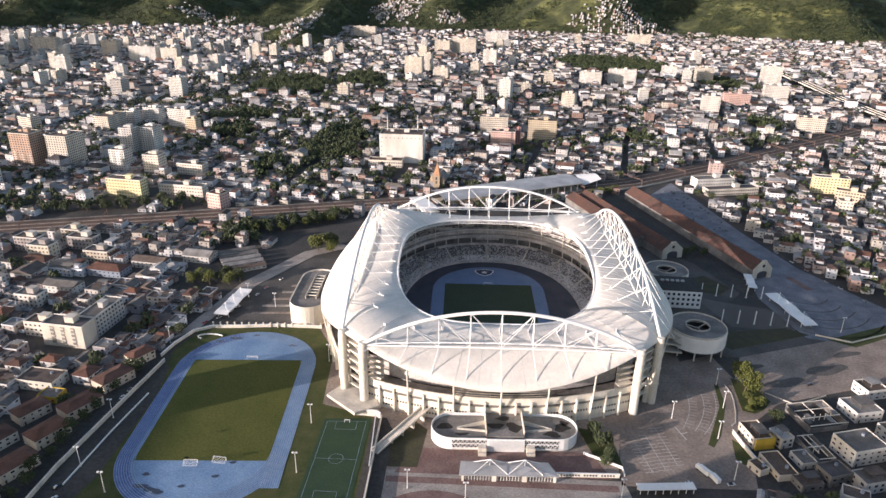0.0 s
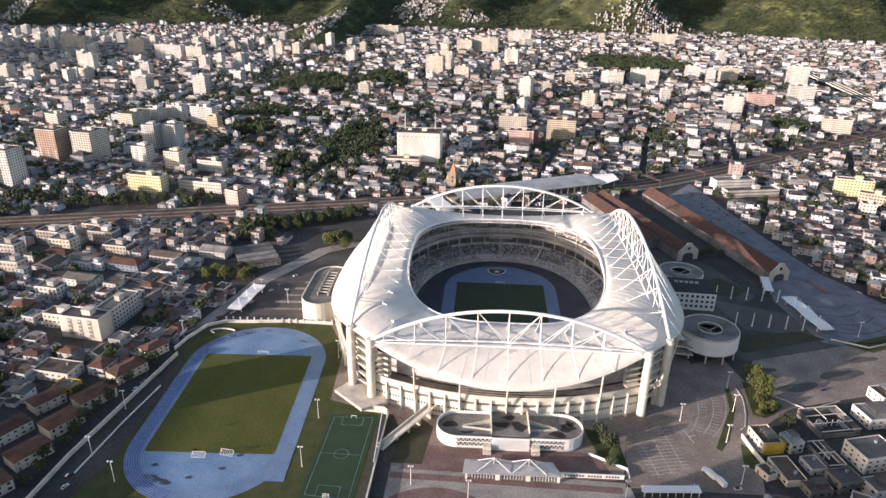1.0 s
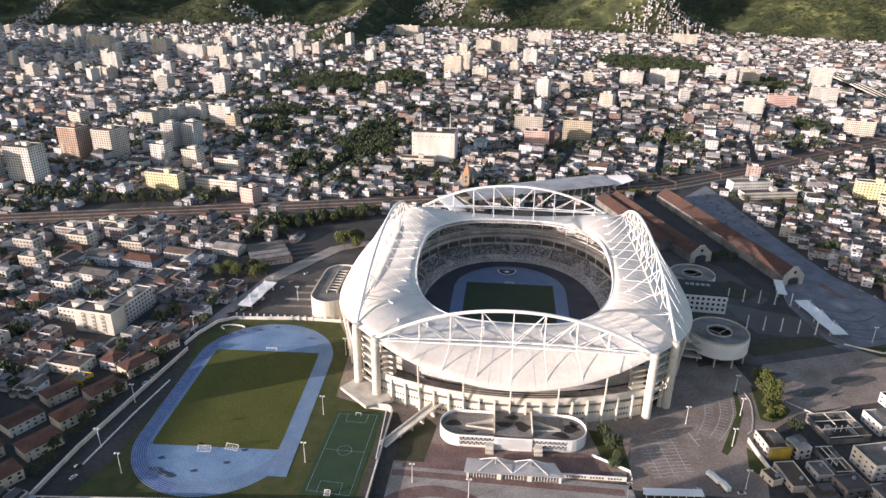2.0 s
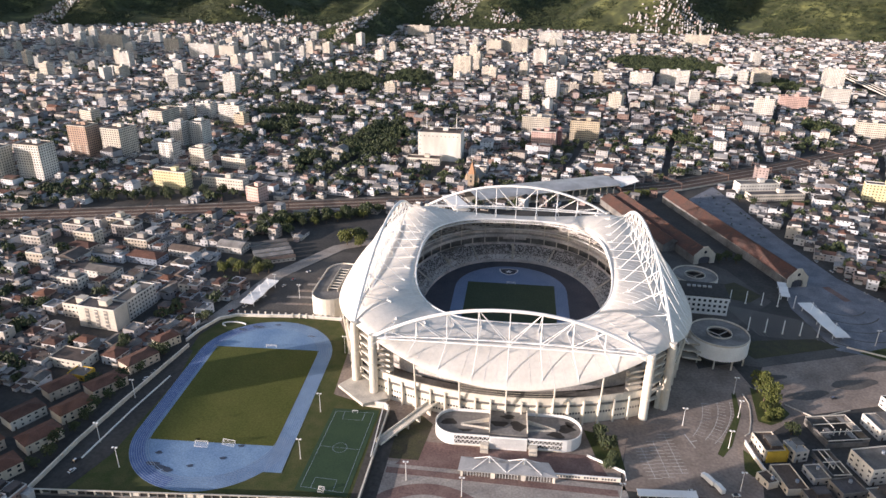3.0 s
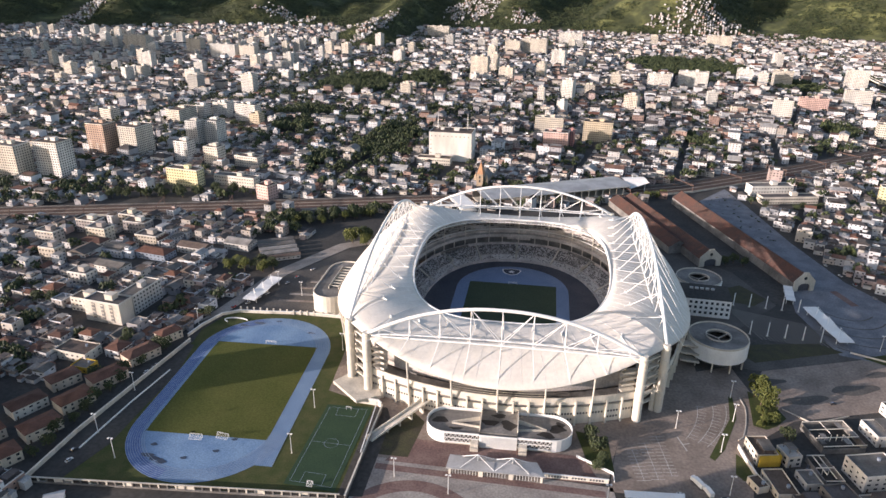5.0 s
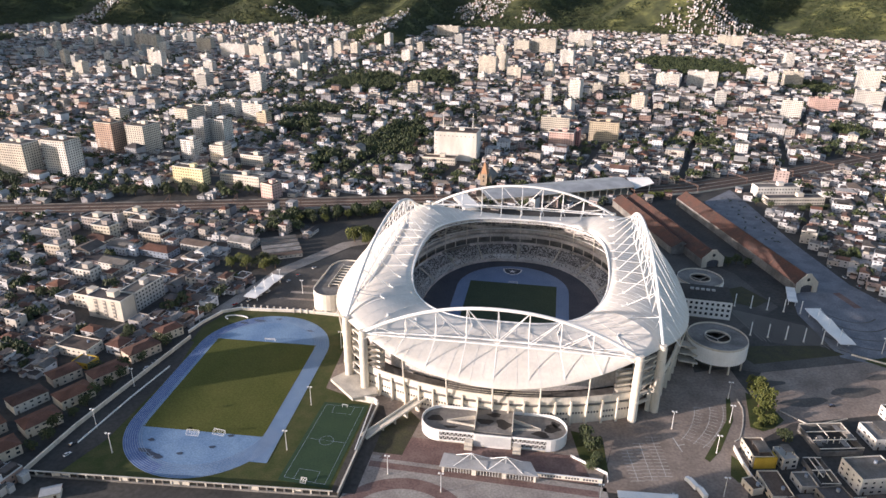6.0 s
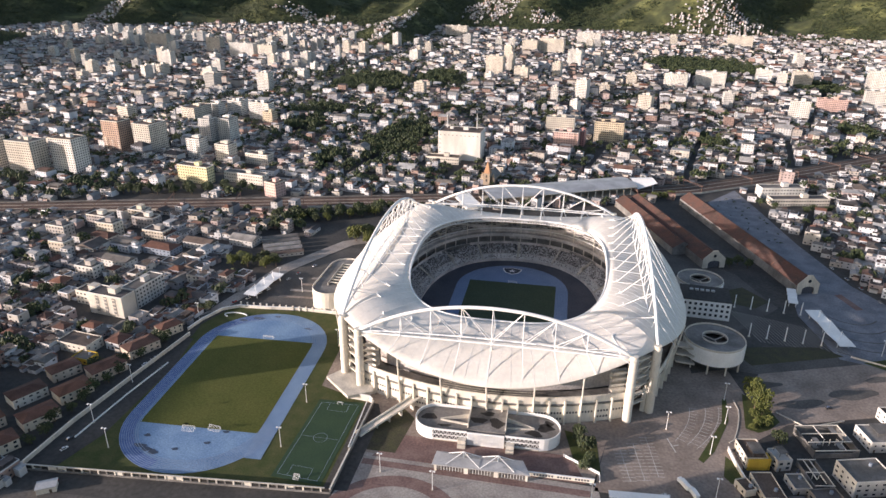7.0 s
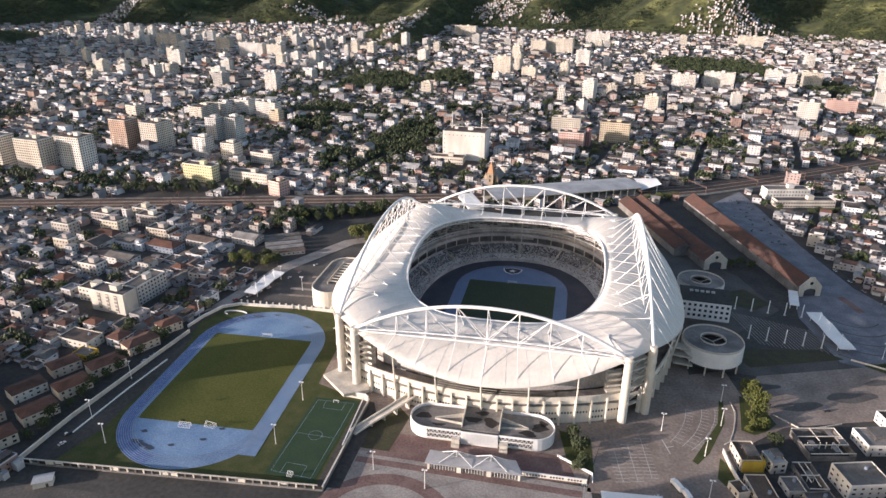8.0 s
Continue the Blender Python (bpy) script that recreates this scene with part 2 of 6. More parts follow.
def land(x, y):
    """Height of the ground: a flat plain with wooded hills to the north."""
    if y < 500:  # an unseen ridge west of the plain, added for its shade
        return 92 * math.exp(-((x + 640) / 75) ** 2) * smooth(-560, -480, y) * smooth(-225, -300, y) if y < 60 and x < -440 else 0.0
    # unseen hill beyond the view, added to shade the north-western city
    west = 250 * math.exp(-(((x + 2000) / 200) ** 2 + ((y - 1000) / 430) ** 2)) * smooth(500, 800, y)
    foot = 2330 + 120 * noise.noise(Vector((x / 420, 0.3, 0))) - 160 * smooth(-1300, -1900, x)
    d = max(0.0, y - foot)
    h = west + min(380.0, 0.16 * d * (1 + 0.5 * noise.noise(Vector((x / 500, y / 900, 1.7)))))
    for cx, y0, y1, top, west, east in SPURS:
        if y > y0:
            u = (x - cx - 60 * noise.noise(Vector((y / 300, cx, 0.5)))) / (west if x < cx else east)
            if abs(u) < 3:
                h += top * math.exp(-u * u) * smooth(y0, y1, y)
    rough = 34 * noise.noise(Vector((x / 150, y / 190, 2.2))) + 12 * noise.noise(Vector((x / 55, y / 60, 4.2)))
    return h + max(-0.7 * h, rough * smooth(4, 60, h))


# spurs that run down from the hills: crest x, where they begin and where they are full, height, reach to west and east
# the first is added beyond the view to shade the hills east of it
SPURS = [(-2800, 1250, 1650, 250, 260, 260), (-2350, 1950, 2500, 170, 200, 170), (-1830, 2150, 2600, 95, 170, 110), (-1290, 2330, 2720, 120, 150, 120), (-600, 1450, 2350, 74, 95, 80), (-150, 2480, 2900, 95, 170, 120), (640, 2260, 2760, 170, 330, 120), (1420, 2050, 2650, 190, 300, 150)]
# ---- ground ----
g = Shape()
xs = [-4600 + 200 * i for i in range(9)] + [-2800 + 25 * i for i in range(193)] + [2150 + 200 * i for i in range(13)]
ys = [-1400 + 200 * i for i in range(6)] + [-400 + 40 * i for i in range(1, 46)] + [1400 + 25 * i for i in range(1, 85)] + [3525 + 150 * i for i in range(8)]
g.v = [(x, y, land(x, y) - 0.05) for y in ys for x in xs]
nx = len(xs)
for j in range(len(ys) - 1):
    for i in range(nx - 1):
        k = j * nx + i
        g.f.append((k, k + 1, k + nx + 1, k + nx))
        yy, xx = ys[j], xs[i]
        g.m.append(1 if (yy > 1000 and land(xx + 12, yy + 12) > 9) else 0)
# third, palest tone paints both open grass and sunlit patches
M_HILL = two_tone("wooded_hillside", (0.045, 0.054, 0.028), (0.075, 0.085, 0.038), 0.011, 0.4, 0.55, grain=0.06, bump=1.0, third=(0.165, 0.175, 0.07))
whole("ground", g, [M_STREET, M_HILL], "grey city ground rising into wooded green hills", "ground", kind="structure").data.shade_smooth()


def sheet(name, poly, z, mat, label, category="pavement"):
    s = Shape().prism(poly, z - 0.3, z, 0)
    return whole(name, s, mat, label, category, kind="structure")


def oval(cx, cy, hs, r, n=28):
    """A running-track outline: straight sides of half length hs along y, ends of radius r."""
    p = [(cx + r * math.cos(a), cy + hs + r * math.sin(a)) for a in (math.pi * i / n for i in range(n + 1))]
    return p + [(cx + r * math.cos(a), cy - hs + r * math.sin(a)) for a in (math.pi + math.pi * i / n for i in range(n + 1))]


def ring(outer, inner, z, mat, name, label, thick=0.1):
    s = Shape()
    o, i_ = outer + outer[:1], inner + inner[:1]
    s.strip([(x, y, z) for x, y in o], [(x, y, z) for x, y in i_])
    return whole(name, s, mat, label, "line", kind="structure")


M_SCRUB = two_tone("worn_scrub", (0.06, 0.055, 0.04), (0.075, 0.075, 0.04), 0.15, 0.35, 0.65, grain=1.0)
M_LANE = paint("faded_line_paint", [(0.34, 0.42, 0.54)])
# sports ground beside the stadium
sheet("lawn", [(-236, -204), (-74, -191), (-74, -112), (-108, -100), (-112, -40), (-130, -6), (-214, -12), (-224, -42), (-222, -58), (-234, -164)], 0.02, M_LAWN, "patchy mown lawn round the running track", "lawn")
TC, TY = -166.0, -104.0


def placed(pts, turn, cx, cy):
    c, s = math.cos(radians(turn)), math.sin(radians(turn))
    return [(cx + (x - cx) * c - (y - cy) * s, cy + (x - cx) * s + (y - cy) * c) for x, y in pts]


TURN = 2.3
sheet("running_track", placed(oval(TC, TY, 42.2, 46.5), TURN, TC, TY), 0.08, M_TRACK, "worn pale blue rubber running track with lanes", "track")
# darker blue on the outer lanes of the western side
outer = placed(oval(TC, TY, 42.2, 46.5), TURN, TC, TY)
inner = placed(oval(TC, TY, 42.2, 38.6), TURN, TC, TY)
k0, k1 = 17, 42
s = Shape().strip([(x, y, 0.16) for x, y in outer[k0:k1]], [(x, y, 0.16) for x, y in inner[k0:k1]])
whole("track_lanes", s, M_TRACKD, "darker blue rubber on the outer lanes", "track", kind="structure")
sheet("field", placed([(TC - 36.5, TY - 50.3), (TC + 36.3, TY - 50.3), (TC + 36.3, TY + 50.8), (TC - 36.5, TY + 50.8)], TURN, TC, TY), 0.2, M_GRASS, "mown olive green football field", "field")
for k in range(9):
    r = 36.7 + 1.22 * k
    ring(placed(oval(TC, TY, 42.2, r + 0.11), TURN, TC, TY), placed(oval(TC, TY, 42.2, r - 0.11), TURN, TC, TY), 0.24, M_LANE, "lane_line", "white painted lane line of the running track")
# the eastern straight runs on past the southern bend
sheet("sprint_straight", placed([(TC + 36.8, TY - 71), (TC + 46.4, TY - 71), (TC + 46.4, TY - 42), (TC + 36.8, TY - 42)], TURN, TC, TY), 0.16, M_TRACK, "pale blue rubber sprint straight with lanes", "track")
for k in range(9):
    a, b = placed([(TC + 36.9 + 1.18 * k, TY - 71), (TC + 36.9 + 1.18 * k, TY - 42)], TURN, TC, TY)
    d = math.hypot(b[0] - a[0], b[1] - a[1])
    ux, uy = -(b[1] - a[1]) / d * 0.1, (b[0] - a[0]) / d * 0.1
    whole("lane_line", Shape().add([(a[0] + ux, a[1] + uy, 0.25), (a[0] - ux, a[1] - uy, 0.25), (b[0] - ux, b[1] - uy, 0.25), (b[0] + ux, b[1] + uy, 0.25)], [(0, 1, 2, 3)]), M_LANE, "white painted lane line of the sprint straight", "line", kind="structure")
# stains on the southern bend
for k, (x, y, a, b) in enumerate([(-188, -175, 3.2, 1.5), (-183, -177, 2.6, 1.6), (-178, -178.5, 2.6, 1.5), (-189, -166, 1.8, .9), (-167, -174, 1.6, .9), (-152, -166, 1.6, 1.0), (-172.5, -152.5, 1.2, .7), (-186, -13 - 12, 4, 1.6), (-196, -30, 3, 1.2), (-143, -33, 2.6, .9), (-172, -20, 2.2, .9), (-146, -155, 1.6, .9)]):
    a, b = a * 1.15, b * 1.25
    pts = [(x + a * math.cos(t) * (1 + 0.25 * math.sin(3 * t + k)), y + b * math.sin(t) * (1 + 0.2 * math.cos(2 * t + k))) for t in (6.2832 * i / 18 for i in range(18))]
    whole("stain", Shape().add([(p, q, 0.2) for p, q in pts], [tuple(range(18))]), M_STAIN, "dark worn patch on the pale track", "stain", kind="structure")

# five-a-side court
COURT = [(-106, -184), (-78, -186), (-76, -113), (-104, -114.5)]
sheet("court", COURT, 0.1, M_ARTIF, "green artificial turf court with white lines", "court")


def line(pts, w=0.14, z=0.16, name="court_line", label="white painted court line", mat=None):
    s = Shape()
    for (x0, y0), (x1, y1) in zip(pts, pts[1:]):
        d = math.hypot(x1 - x0, y1 - y0)
        nx_, ny_ = -(y1 - y0) / d * w / 2, (x1 - x0) / d * w / 2
        s.add([(x0 + nx_, y0 + ny_, z), (x0 - nx_, y0 - ny_, z), (x1 - nx_, y1 - ny_, z), (x1 + nx_, y1 + ny_, z)], [(0, 1, 2, 3)])
    return whole(name, s, mat or M_WHITE, label, "line", kind="structure")


line([(-103.5, -181.5), (-80.5, -183.2), (-78.8, -116), (-101.8, -117), (-103.5, -181.5)], mat=M_LANE)
line([(-102.7, -149.2), (-79.7, -149.7)], mat=M_LANE)
line([(-96.5, -117), (-96.2, -124), (-84.2, -124), (-84, -116.6)], mat=M_LANE)
line([(-98, -182), (-97.8, -174), (-86, -174.5), (-86, -183)], mat=M_LANE)
for cx, cy in ((-91, -149.4),):
    line([(cx + 4 * math.cos(6.2832 * i / 24), cy + 4 * math.sin(6.2832 * i / 24)) for i in range(25)], mat=M_LANE)


def football_goal(x, y, turn, w=7.3, h=2.4, group="football goals"):
    t = thing("football_goal", x, y, 0.1, turn, "white tubular football goal with a net", "goal", group)
    for sx in (-w / 2, w / 2):
        part("post", Shape().tube((sx, 0, 0), (sx, 0, h), 0.12), M_WHITE, t)
        part("stay", Shape().tube((sx, 0, h), (sx, 2.2, 0), 0.08), M_WHITE, t)
    part("crossbar", Shape().tube((-w / 2, 0, h), (w / 2, 0, h), 0.12), M_WHITE, t)
    part("ground_bar", Shape().tube((-w / 2, 2.2, 0.06), (w / 2, 2.2, 0.06), 0.08), M_WHITE, t)
    net = Shape()
    for i in range(1, 12):
        xx = -w / 2 + w * i / 12
        net.tube((xx, 0, h), (xx, 2.2, 0.05), 0.025, 3)
    for i in range(1, 5):
        net.tube((-w / 2, 2.2 * i / 5, h - h * i / 5), (w / 2, 2.2 * i / 5, h - h * i / 5), 0.025, 3)
    part("net", net, M_WHITE, t)


football_goal(-168.5, -156.5, TURN + 180)
football_goal(-153.6, -153.5, TURN + 170)
football_goal(-166, -52, TURN)
football_goal(-92, -182.2, 178, 3, 2, "court goals")
football_goal(-90, -117.5, 0, 3, 2, "court goals")

# car park, roads and squares
sheet("car_park", [(62, -163), (128, -163), (140, -108), (158, -60), (152, -30), (128, -40), (100, -78), (72, -112), (66, -140)], 0.05, M_LOT, "worn car park asphalt with faded white bays", "car park")
sheet("access_road", [(128, -163), (133, -163), (146, -112), (176, -86), (262, -58), (330, -22), (330, 40), (262, 0), (172, -32), (158, -60), (140, -108)], 0.04, M_LOT, "wide brown-grey access road with darker patches", "road")
# asphalt darker than the car park deepens the stadium's shade here
sheet("ring_road", [(128, -40), (152, -30), (172, -32), (262, 0), (240, 4), (212, -4), (170, -8), (166, 20), (210, 70), (190, 130), (150, 170), (118, 190), (100, 160), (126, 60), (128, 0)], 0.03, M_ASPH, "asphalt apron darkened for the stadium's shade", "road")
sheet("plaza", [(232, -2), (266, -12), (330, 26), (312, 60), (282, 125), (264, 215), (250, 320), (240, 384), (200, 330), (236, 150), (222, 60)], 0.06, M_PLAZA, "pale blue-grey paved square with curved bands", "plaza")
sheet("forecourt", [(-72, -210), (70, -206), (64, -160), (-66, -156)], 0.05, M_PALE, "pale forecourt paving", "pavement")
for cx, cy, r0, r1 in ((-36, -209, 30, 38), (16, -216, 30, 36)):
    arc_ = [math.radians(10 + 160 * i / 30) for i in range(31)]
    pr = [((cx + r1 * math.cos(q), cy + r1 * math.sin(q)), (cx + r0 * math.cos(q), cy + r0 * math.sin(q))) for q in arc_]
    whole("red_band", Shape().strip([(*a, 0.1) for a, b in pr], [(*b, 0.1) for a, b in pr]), M_RED, "dull red curved paving band", "pavement", kind="structure")
sheet("red_band", [(-62, -165.5), (60, -168), (60, -163.5), (-62, -161)], 0.115, M_RED, "dull red paving strip before the entrance gate", "pavement")
sheet("red_band", [(-58, -158.5), (58, -158.5), (50, -138), (-46, -138)], 0.08, M_RED, "dull red paving behind the entrance gate", "pavement")
sheet("stadium_apron", [(-128, -8), (-112, -40), (-108, -100), (-74, -112), (-66, -156), (62, -156), (72, -112), (100, -78), (128, -40), (140, 60), (110, 180), (0, 200), (-110, 190), (-140, 100)], 0.025, M_LOT, "grey asphalt round the foot of the stadium", "pavement")
sheet("west_yard", [(-214, -10), (-130, -4), (-128, 60), (-136, 120), (-160, 122), (-196, 60)], 0.04, M_ASPH, "asphalt yard with low steps", "pavement")
sheet("west_street", [(-232, -30), (-217, -10), (-196, 62), (-160, 128), (-128, 150), (-140, 156), (-172, 136), (-210, 66)], 0.09, M_PALE, "pale street along the sports ground", "road")
for i in range(6):
    y = 12 + 12 * i
    sheet("yard_step", [(-186 + 5 * i, y), (-150 + 2 * i, y + 2), (-150 + 2 * i, y + 5), (-186 + 5 * i, y + 3)], 0.1 + 0.16 * i, M_PALE if i % 2 else M_LOT, "long shallow step of the yard", "pavement")
sheet("verge", [(-66, -154), (-46, -154), (-42, -122), (-52, -112), (-64, -124)], 0.09, M_SCRUB, "worn lawn between ramp and pavilion", "lawn")
# ---- city ----
rng = random.Random(7)


def inside(x, y, poly):
    c = False
    for (x0, y0), (x1, y1) in zip(poly, poly[1:] + poly[:1]):
        if (y0 > y) != (y1 > y) and x < (x1 - x0) * (y - y0) / (y1 - y0) + x0:
            c = not c
    return c


RAIL = [(-1500, -60), (-900, 66), (-485, 176), (-160, 262), (60, 322), (190, 378), (355, 487), (714, 752), (1100, 1040), (1700, 1480)]
PRECINCT = [(-246, -420), (-240, -60), (-228, 0), (-200, 120), (-178, 225), (40, 280), (120, 300), (222, 384), (246, 378), (264, 262), (290, 135), (318, 66), (342, 4), (300, -25), (262, -58), (176, -88), (146, -112), (132, -180), (132, -420)]


def rail_gap(x, y):
    """Distance to the railway's middle line."""
    best = 1e9
    for (x0, y0), (x1, y1) in zip(RAIL, RAIL[1:]):
        dx, dy = x1 - x0, y1 - y0
        t = max(0, min(1, ((x - x0) * dx + (y - y0) * dy) / (dx * dx + dy * dy)))
        best = min(best, math.hypot(x - x0 - t * dx, y - y0 - t * dy))
    return best


def in_view(x, y, margin=60):
    """Whether the plan's fan, seen from the flight line, reaches a place."""
    d = y + 442
    return -1.0 * d + 10 - margin < x and x < 0.63 * d + margin and y > -230


# parks and wooded plots between the houses: middle and half sizes
CITY_WOODS = [(350, 1482, 115, 168), (-399, 1038, 82, 126), (-394, 608, 33, 56), (-213, 556, 36, 113), (-285, 416, 17, 44), (-271, 1146, 40, 116), (575, 1182, 51, 80), (-411, 722, 56, 43), (18, 516, 16, 26), (494, 1424, 37, 105), (497, 729, 28, 43), (255, 622, 19, 34)]


def in_wood(x, y, grow=1.0):
    return any(((x - a) / (c * grow)) ** 2 + ((y - b) / (d * grow)) ** 2 < 1 + 0.5 * noise.noise(Vector((x / 30, y / 30, a))) for a, b, c, d in CITY_WOODS)


TAKEN = []  # (x, y, half size) of the large things


def is_free(x, y, r):
    if rail_gap(x, y) < 19 + r or (abs(x - 765) < 26 and 640 < y < 1420) or inside(x, y, PRECINCT) or in_wood(x, y):
        return False
    return all(abs(x - a) > c + r or abs(y - b) > c + r for a, b, c in TAKEN)


# ---- stadium ----
SY = 21.0
M_BOWL = paint("shaded_bowl_concrete", [(0.6, 0.56, 0.53)], grain=(0.8, 0.2), stain=(0.1, 0.35))
stadium = thing("stadium", 0, SY, 0, 0, "white domed football stadium with four tubular roof arches", "stadium")
LOBES = ("south", "east", "north", "west")


def lobe(side, t):
    """Eave of one roof lobe, t from -1 to 1 going round to the left; returns x, y, z."""
    f = 1 - t * t
    if side in ("south", "north"):
        k = -1 if side == "south" else 1
        return Vector((-k * 82 * t, k * (121 + 21 * f), 43 - 15.5 * f))
    k = 1 if side == "east" else -1
    return Vector((k * (96 + 30.5 * (1 - abs(t) ** 2.3)), k * 109 * t, 45 - 16.5 * f))


def inner_edge(d):
    """Edge of the roof's opening in the direction d from the centre."""
    a, b, n = 70.0, 93.0, 3.0
    q = d.normalized()
    r = (abs(q.x / a) ** n + abs(q.y / b) ** n) ** (-1 / n)
    x, y = q.x * r, q.y * r
    return Vector((x, y, 43.8 + 8.5 * min(1, abs(x) / a) ** 1.6 * (1 - min(1, abs(y) / b) ** 1.3)))


def eave_run():
    """The whole eave as short chords: (outer point, panel number)."""
    out = []
    for side in LOBES:
        n = 12 if side in ("south", "north") else 16
        for i in range(n):
            out.append((side, i, n, [lobe(side, -1 + 2 * (i + j / 4) / n) for j in range(5)]))
        nxt = LOBES[(LOBES.index(side) + 1) % 4]
        out.append((side, n, n, [lobe(side, 1).lerp(lobe(nxt, -1), j / 4) for j in range(5)]))
    return out


def roof_point(o, s):
    i_ = inner_edge(Vector((o.x, o.y, 0)))
    p = o.lerp(i_, s)
    # the side lobes swell more than the end lobes
    swell = 3.6 + 5.0 * smooth(0.5, 0.8, abs(o.x) / math.hypot(o.x, o.y))
    p.z += swell * 4 * s * (1 - s) * (1 - 0.45 * s)
    return p


ROWS = 10
for side, i, n, edge in eave_run():
    s = Shape()
    top, low = [], []
    for o in edge:
        top.append([roof_point(o, r / ROWS) for r in range(ROWS + 1)])
    w = len(edge)
    for off in (0, -0.7):
        k = len(s.v)
        s.v.extend([(p.x, p.y, p.z + off) for col in top for p in col])
        for c in range(w - 1):
            for r in range(ROWS):
                q = [k + c * (ROWS + 1) + r, k + (c + 1) * (ROWS + 1) + r, k + (c + 1) * (ROWS + 1) + r + 1, k + c * (ROWS + 1) + r + 1]
                s.f.append(tuple(q if off == 0 else q[::-1])), s.m.append(0)
    m_ = w * (ROWS + 1)
    for c in range(w - 1):
        for r in (0, ROWS):
            a, b = c * (ROWS + 1) + r, (c + 1) * (ROWS + 1) + r
            s.f.append((a, a + m_, b + m_, b) if r == 0 else (a, b, b + m_, a + m_)), s.m.append(0)
    pan = part("roof_panel", s, M_ROOFW, stadium)
    pan.data.shade_smooth()
    seam = Shape()
    for col, rad in ((top[0], 0.07), (top[2], 0.04)):
        seam.path([(p.x, p.y, p.z + 0.08) for p in col], rad, 5)
    part("seam", seam, M_WHITE, pan)
    rim = Shape()
    rim.path([(t_[-1].x, t_[-1].y, t_[-1].z - 0.3) for t_ in top], 0.7, 6)
    rim.path([(t_[-1].x, t_[-1].y, t_[-1].z - 3.2) for t_ in top], 0.3, 5)
    for c in range(w - 1):
        a, b = top[c][-1], top[c + 1][-1]
        rim.tube((a.x, a.y, a.z - 3.2), (b.x, b.y, b.z - 0.4), 0.18, 4)
        rim.tube((a.x, a.y, a.z - 0.4), (a.x, a.y, a.z - 3.2), 0.18, 4)
    part("rim_truss", rim, M_WHITE, pan)


def roof_z(x, y):
    """Height of the roof over a place inside the stadium's frame."""
    d = Vector((x, y, 0))
    best = None
    for side, i, n, edge in RUN:
        for o in edge[:-1]:
            c = (o.x * y - o.y * x) / (math.hypot(o.x, o.y) * d.length)
            if o.x * x + o.y * y > 0 and (best is None or abs(c) < best[0]):
                best = (abs(c), o)
    o = best[1]
    i_ = inner_edge(d)
    s_ = (math.hypot(o.x, o.y) - d.length) / max(1, math.hypot(o.x, o.y) - math.hypot(i_.x, i_.y))
    return roof_point(o, min(1, max(0, s_))).z


RUN = eave_run()


